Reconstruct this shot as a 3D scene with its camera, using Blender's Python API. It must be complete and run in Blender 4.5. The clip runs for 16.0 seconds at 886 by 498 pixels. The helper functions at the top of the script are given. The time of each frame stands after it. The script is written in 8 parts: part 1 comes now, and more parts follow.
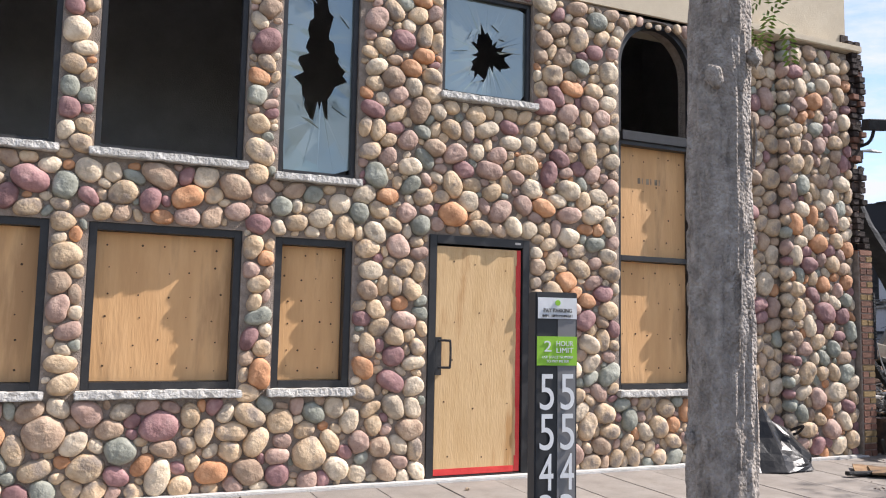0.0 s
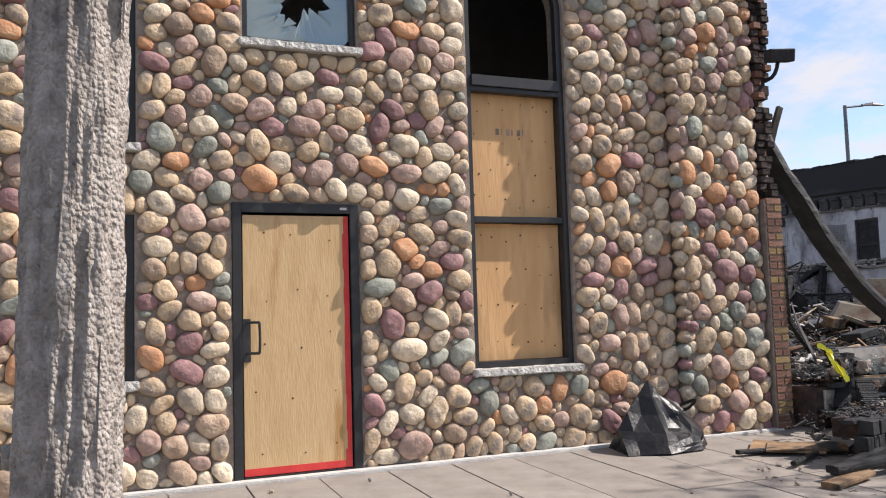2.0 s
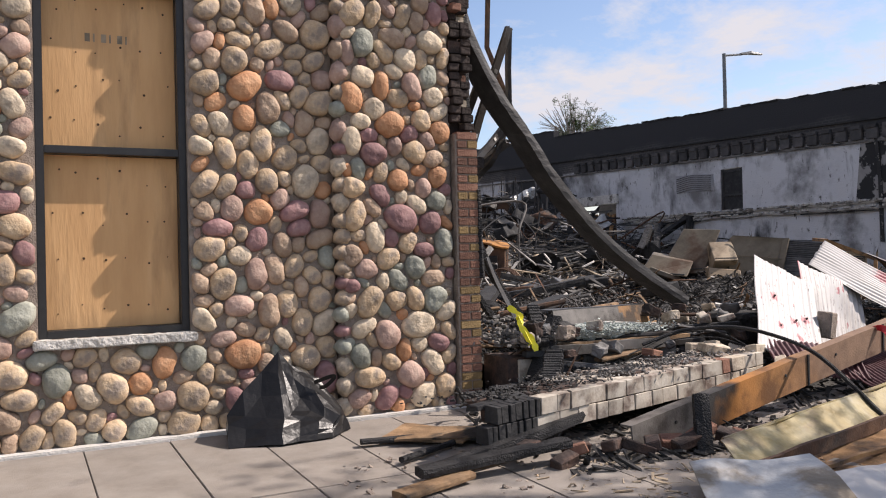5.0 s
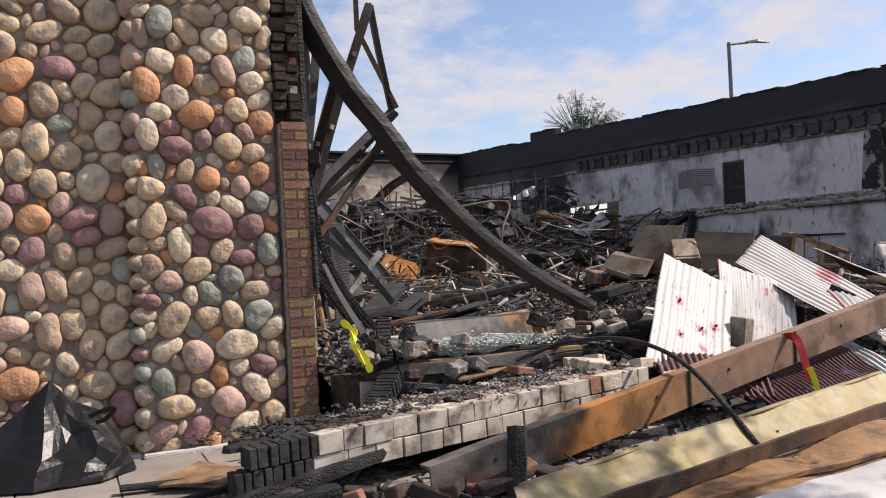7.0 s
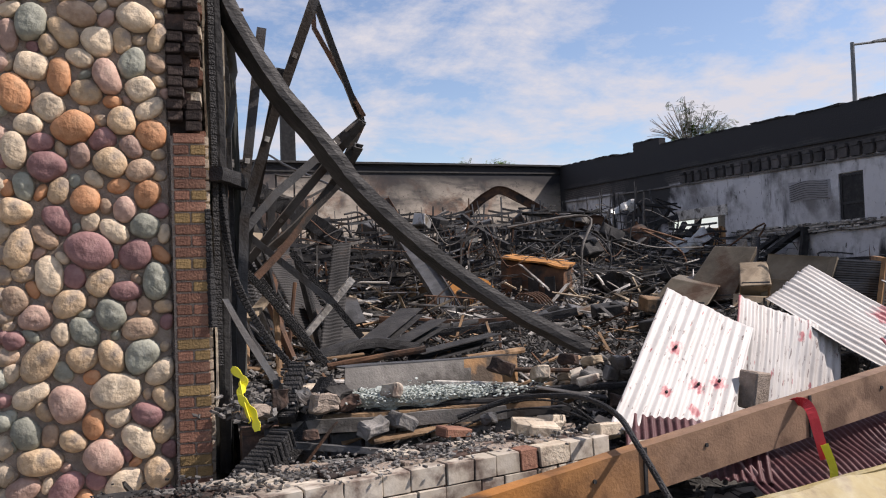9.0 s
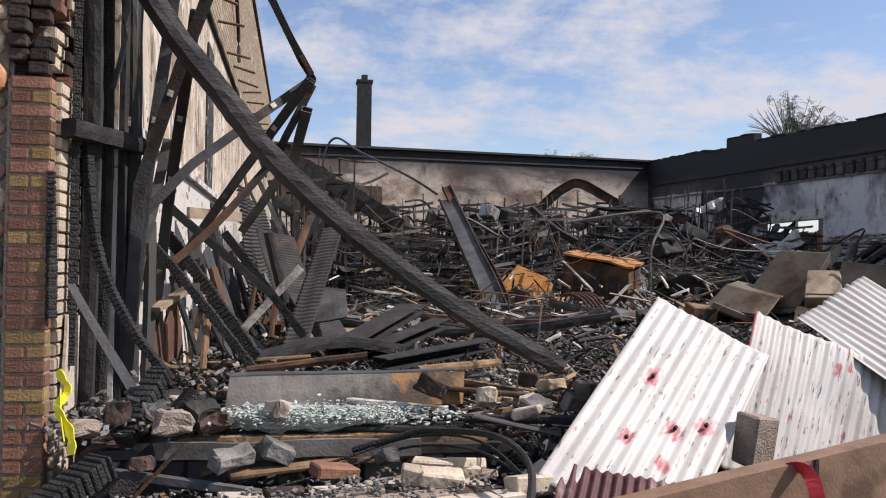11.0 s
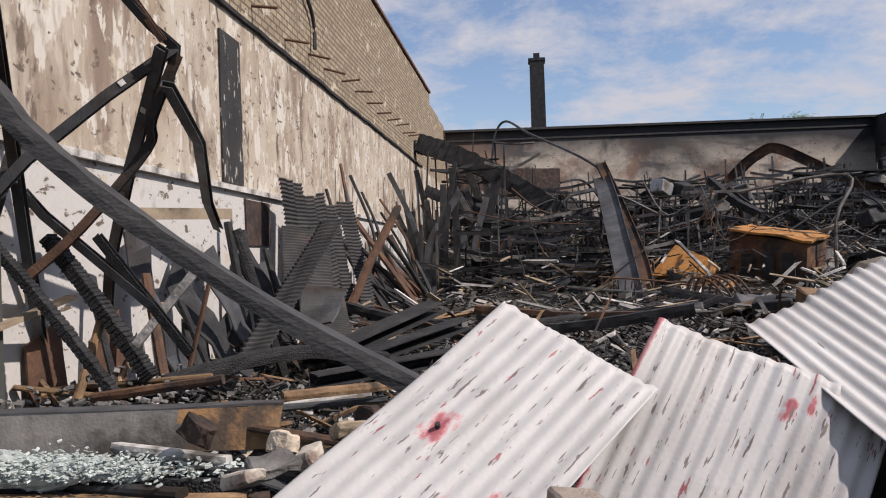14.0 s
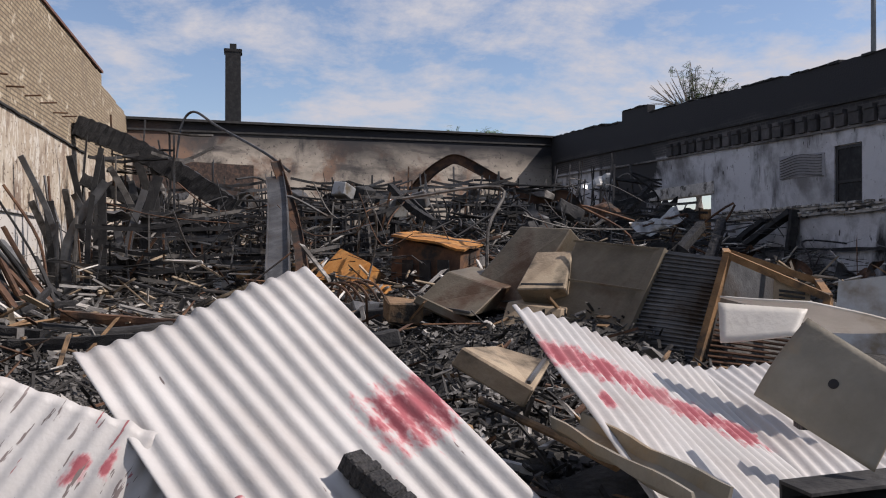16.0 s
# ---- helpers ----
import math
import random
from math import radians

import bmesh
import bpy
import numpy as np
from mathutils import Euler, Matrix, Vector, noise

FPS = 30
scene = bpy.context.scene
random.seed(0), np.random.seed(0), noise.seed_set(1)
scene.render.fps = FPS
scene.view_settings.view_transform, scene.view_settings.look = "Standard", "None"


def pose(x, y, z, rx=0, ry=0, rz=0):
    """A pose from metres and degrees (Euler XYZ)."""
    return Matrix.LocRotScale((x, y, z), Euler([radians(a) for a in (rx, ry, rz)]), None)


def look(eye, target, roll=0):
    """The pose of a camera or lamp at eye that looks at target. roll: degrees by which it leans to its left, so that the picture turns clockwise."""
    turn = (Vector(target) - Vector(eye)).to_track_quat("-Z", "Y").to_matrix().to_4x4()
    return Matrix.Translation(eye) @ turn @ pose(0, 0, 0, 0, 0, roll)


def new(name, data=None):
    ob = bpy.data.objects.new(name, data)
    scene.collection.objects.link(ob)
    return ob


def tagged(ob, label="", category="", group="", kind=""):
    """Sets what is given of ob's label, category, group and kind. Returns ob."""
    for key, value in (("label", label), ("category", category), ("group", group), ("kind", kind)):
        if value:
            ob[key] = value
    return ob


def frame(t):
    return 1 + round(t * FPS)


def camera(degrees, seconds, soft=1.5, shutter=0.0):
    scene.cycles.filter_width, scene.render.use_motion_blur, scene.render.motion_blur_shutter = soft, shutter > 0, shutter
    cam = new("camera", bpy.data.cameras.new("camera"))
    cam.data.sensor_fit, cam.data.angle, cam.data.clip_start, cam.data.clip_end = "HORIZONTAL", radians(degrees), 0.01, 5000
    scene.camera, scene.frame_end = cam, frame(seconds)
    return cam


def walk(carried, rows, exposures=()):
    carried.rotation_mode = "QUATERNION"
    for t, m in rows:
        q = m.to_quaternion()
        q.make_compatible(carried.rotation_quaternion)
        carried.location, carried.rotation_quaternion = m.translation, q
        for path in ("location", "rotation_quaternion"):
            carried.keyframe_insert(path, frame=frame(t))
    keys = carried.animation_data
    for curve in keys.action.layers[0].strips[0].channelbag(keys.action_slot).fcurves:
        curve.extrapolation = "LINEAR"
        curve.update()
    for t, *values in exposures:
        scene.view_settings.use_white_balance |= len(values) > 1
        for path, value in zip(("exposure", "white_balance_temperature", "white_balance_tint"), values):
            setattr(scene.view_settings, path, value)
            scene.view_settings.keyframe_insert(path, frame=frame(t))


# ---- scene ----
cam = camera(56.7, 16.0, soft=1.1)
PATH = [
    (0, (-3.927, -6.812, 1.288), (-3.12, -4.992, 1.478), 1.1),
    (0.5, (-3.399, -6.809, 1.266), (-2.541, -5.01, 1.439), 0.6),
    (0.8, (-3.148, -6.758, 1.273), (-2.293, -4.958, 1.44), 0.5),
    (1, (-2.931, -6.704, 1.244), (-2.084, -4.899, 1.412), 0.3),
    (1.5, (-2.416, -6.644, 1.233), (-1.637, -4.811, 1.417), -0.3),
    (2, (-1.933, -6.614, 1.219), (-1.181, -4.767, 1.369), -1.7),
    (2.5, (-1.398, -6.513, 1.204), (-0.499, -4.729, 1.282), -1.5),
    (3, (-0.891, -6.47, 1.218), (0.023, -4.692, 1.27), -1.6),
    (3.5, (-0.411, -6.35, 1.195), (0.504, -4.571, 1.21), -1.4),
    (4, (0.098, -6.312, 1.197), (1.011, -4.533, 1.213), -1.4),
    (4.2, (0.258, -6.356, 1.222), (1.177, -4.58, 1.236), -1.3),
    (6.5, (2.287, -6.102, 1.212), (3.188, -4.317, 1.236), -1.8),
    (7, (2.722, -6.139, 1.194), (3.571, -4.328, 1.219), -2.7),
    (7.5, (3.184, -6.017, 1.168), (3.998, -4.19, 1.182), -2.5),
    (8, (3.631, -5.979, 1.156), (4.278, -4.088, 1.215), -1.9),
    (8.5, (4.019, -5.872, 1.19), (4.604, -3.96, 1.248), -2.2),
    (9, (4.372, -5.646, 1.305), (4.946, -3.731, 1.369), -1.9),
    (9.5, (4.741, -5.492, 1.291), (5.206, -3.549, 1.387), 0.5),
    (9.7, (4.852, -5.412, 1.32), (5.286, -3.462, 1.411), 0.9),
    (11.8, (6.256, -4.294, 1.287), (6.418, -2.301, 1.325), -0.8),
    (12, (6.384, -4.225, 1.284), (6.411, -2.226, 1.353), -2.2),
    (12.5, (6.739, -4.069, 1.267), (6.501, -2.084, 1.301), -2.3),
    (13, (7.163, -3.754, 1.252), (6.91, -1.77, 1.283), -2.5),
    (13.5, (7.569, -3.569, 1.322), (7.334, -1.583, 1.355), -2.5),
    (14, (7.919, -3.45, 1.344), (7.716, -1.461, 1.362), -1.9),
    (14.5, (8.214, -3.214, 1.357), (8.124, -1.216, 1.37), -0.3),
    (15, (8.566, -3.073, 1.351), (8.659, -1.076, 1.381), -0.4),
    (15.5, (8.949, -3.005, 1.355), (9.244, -1.027, 1.378), -0.1),
    (16, (9.338, -2.79, 1.346), (9.796, -0.843, 1.354), -0.1),
]
walk(cam, [(t, look(eye, target, roll)) for t, eye, target, roll in PATH],
     [(0, 0.66, 6250, 16), (0.5, 0.50, 6380, 16), (2, 0.47, 6430, 16), (2.5, 0.32, 6450, 16), (3, 0.35, 6560, 16), (3.5, 0.38, 6640, 16), (4, 0.37, 6650, 17), (7.5, 0.25, 6720, 19), (9.5, 0.20, 6550, 19), (12.5, 0.17, 6450, 18), (13.5, 0.03, 6450, 18), (15, -0.10, 6450, 18), (16, -0.06, 6480, 18)])

# ---- sky, sun, exposure ----
SUN = Vector((0.68, -0.19, 0.71)).normalized()
world = bpy.data.worlds.new("sky")
scene.world = world
world.use_nodes = True
wn, wl = world.node_tree.nodes, world.node_tree.links
wn.clear()
w_out = wn.new("ShaderNodeOutputWorld")
w_bg = wn.new("ShaderNodeBackground")
w_sky = wn.new("ShaderNodeTexSky")
w_sky.sky_type, w_sky.sun_disc = "NISHITA", False
w_sky.sun_elevation = math.asin(SUN.z)
w_sky.sun_rotation = math.atan2(SUN.x, SUN.y)
w_sky.air_density, w_sky.dust_density, w_sky.ozone_density = 1.0, 0.6, 1.5
w_co = wn.new("ShaderNodeTexCoord")
w_sep = wn.new("ShaderNodeSeparateXYZ")
w_add = wn.new("ShaderNodeMath")
w_add.operation, w_add.inputs[1].default_value = "ADD", 0.22
w_dx = wn.new("ShaderNodeMath")
w_dy = wn.new("ShaderNodeMath")
w_dx.operation = w_dy.operation = "DIVIDE"
w_cmb = wn.new("ShaderNodeCombineXYZ")
w_n = wn.new("ShaderNodeTexNoise")
w_n.inputs["Scale"].default_value, w_n.inputs["Detail"].default_value = 2.3, 14.0
w_n.inputs["Roughness"].default_value, w_n.inputs["Distortion"].default_value = 0.66, 0.15
w_rmp = wn.new("ShaderNodeValToRGB")
w_rmp.color_ramp.elements[0].position, w_rmp.color_ramp.elements[1].position = 0.43, 0.61
w_mix = wn.new("ShaderNodeMix")
w_mix.data_type = "RGBA"
w_mix.inputs[7].default_value = (4.6, 4.75, 5.0, 1)
wl.new(w_co.outputs["Generated"], w_sep.inputs[0])
wl.new(w_sep.outputs[2], w_add.inputs[0])
for d, k in ((w_dx, 0), (w_dy, 1)):
    wl.new(w_sep.outputs[k], d.inputs[0])
    wl.new(w_add.outputs[0], d.inputs[1])
    wl.new(d.outputs[0], w_cmb.inputs[k])
wl.new(w_cmb.outputs[0], w_n.inputs["Vector"])
wl.new(w_n.outputs["Fac"], w_rmp.inputs[0])
wl.new(w_rmp.outputs[0], w_mix.inputs[0])
wl.new(w_sky.outputs[0], w_mix.inputs[6])
wl.new(w_mix.outputs[2], w_bg.inputs[0])
w_bg.inputs[1].default_value = 0.13
wl.new(w_bg.outputs[0], w_out.inputs[0])
sun = new("sun", bpy.data.lights.new("sun", "SUN"))
sun.data.energy, sun.data.angle, sun.data.color = 5.0, radians(0.6), (1.0, 0.94, 0.84)
sun.matrix_world = look(SUN * 50, (0, 0, 0))

# ---- materials ----


def mat(name, cols, scale=6.0, rough=0.8, metal=0.0, bump=0.3, fine=60.0, stain=None, stain_scale=1.2,
        stain_at=(0.5, 0.62), cells=0.0, vary=0.0, stretch=(1, 1, 1), bump_dist=0.02, wave=None, spec=0.4, coat=0.0):
    """A surface from a colour ramp over noise, with a second, larger stain, fine relief and, if asked, cracked cells."""
    m = bpy.data.materials.new(name)
    m.use_nodes = True
    n, l = m.node_tree.nodes, m.node_tree.links
    b = n["Principled BSDF"]
    co = n.new("ShaderNodeTexCoord")
    mp = n.new("ShaderNodeMapping")
    mp.inputs["Scale"].default_value = stretch
    l.new(co.outputs["Object"], mp.inputs[0])
    no = n.new("ShaderNodeTexNoise")
    no.inputs["Scale"].default_value, no.inputs["Detail"].default_value, no.inputs["Roughness"].default_value = scale, 8, 0.62
    l.new(mp.outputs[0], no.inputs["Vector"])
    rp = n.new("ShaderNodeValToRGB")
    els = rp.color_ramp.elements
    while len(els) < len(cols):
        els.new(0.5)
    for k, c in enumerate(cols):
        els[k].position = 0.28 + 0.44 * k / max(1, len(cols) - 1)
        els[k].color = (*c, 1)
    l.new(no.outputs["Fac"], rp.inputs[0])
    colour = rp.outputs[0]
    if stain is not None:
        sn = n.new("ShaderNodeTexNoise")
        sn.inputs["Scale"].default_value, sn.inputs["Detail"].default_value = stain_scale, 7
        sn.inputs["Roughness"].default_value = 0.6
        l.new(mp.outputs[0], sn.inputs["Vector"])
        sr = n.new("ShaderNodeValToRGB")
        sr.color_ramp.elements[0].position, sr.color_ramp.elements[1].position = stain_at
        l.new(sn.outputs["Fac"], sr.inputs[0])
        mx = n.new("ShaderNodeMix")
        mx.data_type = "RGBA"
        mx.inputs[7].default_value = (*stain, 1)
        l.new(sr.outputs[0], mx.inputs[0])
        l.new(colour, mx.inputs[6])
        colour = mx.outputs[2]
    if vary:
        geo, info, hs = n.new("ShaderNodeNewGeometry"), n.new("ShaderNodeObjectInfo"), n.new("ShaderNodeHueSaturation")
        ad, mr = n.new("ShaderNodeMath"), n.new("ShaderNodeMapRange")
        ad.operation = "ADD"
        fr = n.new("ShaderNodeMath")
        fr.operation = "FRACT"
        l.new(geo.outputs["Random Per Island"], ad.inputs[0])
        l.new(info.outputs["Random"], ad.inputs[1])
        l.new(ad.outputs[0], fr.inputs[0])
        mr.inputs["To Min"].default_value, mr.inputs["To Max"].default_value = 1 - vary, 1 + vary
        l.new(fr.outputs[0], mr.inputs["Value"])
        l.new(mr.outputs[0], hs.inputs["Value"])
        l.new(colour, hs.inputs["Color"])
        colour = hs.outputs[0]
    l.new(colour, b.inputs["Base Color"])
    b.inputs["Roughness"].default_value, b.inputs["Metallic"].default_value = rough, metal
    b.inputs["Specular IOR Level"].default_value = spec
    b.inputs["Coat Weight"].default_value = coat
    fn = n.new("ShaderNodeTexNoise")
    fn.inputs["Scale"].default_value, fn.inputs["Detail"].default_value = fine, 6
    l.new(mp.outputs[0], fn.inputs["Vector"])
    height = fn.outputs["Fac"]
    if cells:
        vo = n.new("ShaderNodeTexVoronoi")
        vo.inputs["Scale"].default_value = cells
        l.new(mp.outputs[0], vo.inputs["Vector"])
        sm = n.new("ShaderNodeMath")
        sm.operation = "SUBTRACT"
        l.new(height, sm.inputs[0])
        l.new(vo.outputs["Distance"], sm.inputs[1])
        height = sm.outputs[0]
    bp = n.new("ShaderNodeBump")
    bp.inputs["Strength"].default_value, bp.inputs["Distance"].default_value = bump, bump_dist
    l.new(height, bp.inputs["Height"])
    l.new(bp.outputs[0], b.inputs["Normal"])
    return m


STONES = [
    mat("stone_tan", [(0.38, 0.26, 0.155), (0.57, 0.42, 0.27), (0.69, 0.55, 0.38)], 9, 0.75, bump=0.45, fine=45, vary=0.16, stain=(0.30, 0.24, 0.19), stain_scale=5),
    mat("stone_cream", [(0.50, 0.39, 0.27), (0.65, 0.53, 0.385), (0.74, 0.63, 0.48)], 9, 0.75, bump=0.45, fine=45, vary=0.14, stain=(0.40, 0.33, 0.25), stain_scale=6),
    mat("stone_mauve", [(0.28, 0.18, 0.145), (0.42, 0.285, 0.23), (0.53, 0.39, 0.31)], 10, 0.75, bump=0.4, fine=45, vary=0.2),
    mat("stone_plum", [(0.19, 0.10, 0.10), (0.29, 0.16, 0.155), (0.40, 0.25, 0.23)], 10, 0.72, bump=0.35, fine=45, vary=0.2),
    mat("stone_ochre", [(0.36, 0.16, 0.075), (0.52, 0.265, 0.135), (0.60, 0.36, 0.21)], 8, 0.72, bump=0.4, fine=45, vary=0.15),
    mat("stone_green", [(0.18, 0.185, 0.15), (0.28, 0.285, 0.235), (0.39, 0.39, 0.33)], 10, 0.72, bump=0.4, fine=45, vary=0.18),
    mat("stone_brown", [(0.25, 0.17, 0.12), (0.40, 0.285, 0.20), (0.52, 0.40, 0.29)], 9, 0.75, bump=0.5, fine=40, vary=0.2),
]
MORTAR = mat("mortar", [(0.19, 0.155, 0.13), (0.28, 0.23, 0.19), (0.37, 0.31, 0.26)], 14, 0.92, bump=0.6, fine=90)
STUCCO = mat("stucco_beige", [(0.52, 0.44, 0.32), (0.60, 0.52, 0.39)], 5, 0.9, bump=0.3, fine=120)
SILL = mat("rough_cast_stone", [(0.38, 0.36, 0.33), (0.55, 0.53, 0.49), (0.66, 0.64, 0.60)], 16, 0.85, bump=0.9, fine=35, bump_dist=0.03)
FRAME = mat("black_aluminium", [(0.020, 0.020, 0.021), (0.032, 0.032, 0.034)], 10, 0.42, bump=0.06, fine=80, stain=(0.06, 0.055, 0.05), stain_scale=4, stain_at=(0.58, 0.75))
PLY = mat("plywood", [(0.55, 0.31, 0.135), (0.66, 0.39, 0.18), (0.72, 0.46, 0.235)], 3.5, 0.75, bump=0.15, fine=50, stretch=(1, 1, 0.16), stain=(0.45, 0.26, 0.12), stain_scale=3)
PLY_PALE = mat("plywood_pale", [(0.50, 0.32, 0.145), (0.60, 0.41, 0.21), (0.68, 0.49, 0.275)], 3.0, 0.75, bump=0.15, fine=50, stretch=(1.6, 1, 0.3), stain=(0.44, 0.25, 0.10), stain_scale=3, stain_at=(0.52, 0.66))
KNOT = mat("nail_hole", [(0.05, 0.03, 0.02), (0.10, 0.06, 0.03)], 30, 0.9)
RED = mat("red_paint", [(0.55, 0.03, 0.03), (0.68, 0.06, 0.05)], 8, 0.6, bump=0.1)
SOOT = mat("soot_black", [(0.021, 0.021, 0.023), (0.034, 0.034, 0.035), (0.060, 0.059, 0.058)], 5, 0.8, bump=0.5, fine=30, spec=0.2)
DARKROOM = mat("dark_room_plaster", [(0.34, 0.33, 0.32), (0.46, 0.45, 0.44)], 3, 0.9)
CHAR = mat("charred_wood", [(0.018, 0.018, 0.019), (0.030, 0.030, 0.031), (0.052, 0.051, 0.051)], 7, 0.6, bump=0.55, fine=45, cells=85, bump_dist=0.013, stain=(0.036, 0.034, 0.033), stain_scale=3, stain_at=(0.57, 0.75), spec=0.14)
CHARD = mat("charred_debris", [(0.022, 0.022, 0.022), (0.046, 0.044, 0.042), (0.092, 0.088, 0.083)], 1.8, 0.75, bump=0.7, fine=25, vary=0.6, spec=0.2)
ASH = mat("grey_ash", [(0.06, 0.058, 0.055), (0.14, 0.134, 0.127), (0.26, 0.25, 0.24)], 3, 0.95, bump=0.7, fine=25, vary=0.4)
RUST = mat("rusted_steel", [(0.055, 0.031, 0.022), (0.11, 0.058, 0.035), (0.19, 0.10, 0.05)], 3.5, 0.8, metal=0.15, bump=0.35, fine=50, stain=(0.03, 0.027, 0.025), stain_scale=1.6, vary=0.25)
RUSTO = mat("orange_rust", [(0.30, 0.125, 0.03), (0.47, 0.21, 0.055), (0.56, 0.30, 0.10)], 4, 0.8, metal=0.1, bump=0.3, fine=50, stain=(0.10, 0.06, 0.035), stain_scale=2.2, vary=0.2)
STEEL = mat("burnt_steel", [(0.045, 0.046, 0.048), (0.09, 0.092, 0.096), (0.19, 0.193, 0.20)], 3, 0.6, metal=0.3, bump=0.25, fine=50, stain=(0.05, 0.04, 0.033), stain_scale=1.5, vary=0.3, spec=0.2)
PALE = mat("pale_scrap", [(0.30, 0.28, 0.25), (0.45, 0.43, 0.40), (0.58, 0.56, 0.52)], 5, 0.8, bump=0.4, fine=40, vary=0.3, stain=(0.10, 0.09, 0.08), stain_scale=3)
WOODB = mat("scorched_wood", [(0.10, 0.06, 0.035), (0.24, 0.15, 0.08), (0.36, 0.24, 0.14)], 4, 0.8, bump=0.4, fine=40, stretch=(1, 1, 1), stain=(0.02, 0.018, 0.016), stain_scale=2.5, vary=0.3)
CONC = mat("sidewalk_concrete", [(0.19, 0.165, 0.14), (0.26, 0.23, 0.20), (0.32, 0.29, 0.255)], 3, 0.9, bump=0.3, fine=140, stain=(0.20, 0.18, 0.16), stain_scale=0.9, stain_at=(0.48, 0.7), vary=0.07)
ASPHALT = mat("asphalt", [(0.035, 0.035, 0.036), (0.06, 0.06, 0.06)], 20, 0.92, bump=0.5, fine=160)
DIRT = mat("burnt_ground", [(0.024, 0.024, 0.024), (0.055, 0.053, 0.050), (0.125, 0.118, 0.11)], 2.2, 0.95, bump=1.0, fine=14, bump_dist=0.06, spec=0.12)
EARTH = mat("dry_earth", [(0.10, 0.09, 0.06), (0.17, 0.15, 0.10)], 0.6, 0.95, bump=0.4, fine=8)
BRICK = mat("red_brick", [(0.12, 0.058, 0.040), (0.20, 0.098, 0.066), (0.27, 0.15, 0.10)], 9, 0.85, bump=0.4, fine=60, vary=0.28)
BRICKY = mat("ochre_brick", [(0.20, 0.13, 0.055), (0.28, 0.19, 0.085)], 9, 0.85, bump=0.4, fine=60, vary=0.2)
BRICKB = mat("sooty_brick", [(0.015, 0.013, 0.012), (0.05, 0.035, 0.03), (0.12, 0.07, 0.05)], 7, 0.9, bump=0.5, fine=40, vary=0.4)
WASHED = mat("whitewashed_brick", [(0.34, 0.27, 0.20), (0.48, 0.41, 0.32), (0.58, 0.52, 0.42)], 9, 0.9, bump=0.5, fine=50, stain=(0.14, 0.10, 0.08), stain_scale=4, stain_at=(0.56, 0.7), vary=0.2)
BLOCK = mat("painted_block", [(0.34, 0.30, 0.24), (0.47, 0.42, 0.35), (0.57, 0.53, 0.46)], 7, 0.9, bump=0.15, fine=40, stain=(0.15, 0.11, 0.09), stain_scale=5.5, stain_at=(0.47, 0.64), vary=0.16)
GREEN = mat("green_enamel", [(0.006, 0.085, 0.062), (0.010, 0.105, 0.078)], 6, 0.3, bump=0.05, fine=60, coat=0.35, stain=(0.01, 0.10, 0.08), stain_scale=3, stain_at=(0.55, 0.8))
CHIP = mat("chipped_paint", [(0.35, 0.45, 0.42), (0.5, 0.58, 0.55)], 20, 0.8)
BARK = mat("grey_bark", [(0.20, 0.172, 0.15), (0.34, 0.30, 0.265), (0.48, 0.435, 0.395)], 24, 0.9, bump=0.8, fine=130, bump_dist=0.012, cells=95, stretch=(1, 1, 0.85), stain=(0.16, 0.138, 0.12), stain_scale=7, stain_at=(0.56, 0.68))
LEAF = mat("green_leaf", [(0.10, 0.17, 0.025), (0.17, 0.25, 0.04)], 3, 0.55, bump=0.1, vary=0.3)
LEAFD = mat("dark_leaf", [(0.04, 0.07, 0.02), (0.08, 0.12, 0.035)], 3, 0.6, bump=0.1, vary=0.3)
BAG = mat("black_plastic", [(0.008, 0.008, 0.009), (0.014, 0.014, 0.015)], 9, 0.34, bump=0.3, fine=16, bump_dist=0.02, spec=0.26)
WHITE = mat("white_plastic", [(0.68, 0.68, 0.67), (0.78, 0.78, 0.77)], 9, 0.5, bump=0.05)
TAPE = mat("yellow_tape", [(0.75, 0.68, 0.02), (0.88, 0.80, 0.05)], 9, 0.4, bump=0.2, fine=20)
TAPER = mat("red_tape", [(0.45, 0.02, 0.03), (0.6, 0.04, 0.05)], 9, 0.45, bump=0.2, fine=20)
GLASSBITS = mat("broken_glass", [(0.34, 0.38, 0.36), (0.47, 0.51, 0.48)], 20, 0.65, bump=0.3, vary=0.35, spec=0.25)
CARD = mat("scorched_card", [(0.20, 0.15, 0.10), (0.33, 0.26, 0.18), (0.42, 0.35, 0.25)], 4, 0.8, bump=0.3, fine=30, stain=(0.06, 0.045, 0.03), stain_scale=2, vary=0.25)
OLIVE = mat("scorched_cabinet", [(0.08, 0.066, 0.046), (0.145, 0.122, 0.088), (0.20, 0.172, 0.13)], 2.5, 0.6, metal=0.1, bump=0.2, fine=40, stain=(0.08, 0.045, 0.025), stain_scale=1.3)
CREAM = mat("cream_sheet", [(0.15, 0.135, 0.105), (0.22, 0.20, 0.16), (0.30, 0.28, 0.235)], 3, 0.55, bump=0.2, fine=30, stain=(0.30, 0.19, 0.08), stain_scale=2.0, stain_at=(0.52, 0.72))
YELLOWED = mat("yellowed_sheet", [(0.25, 0.18, 0.055), (0.32, 0.26, 0.12), (0.39, 0.35, 0.25)], 3.5, 0.6, bump=0.7, fine=9, stain=(0.16, 0.11, 0.065), stain_scale=3.0, stain_at=(0.50, 0.66))
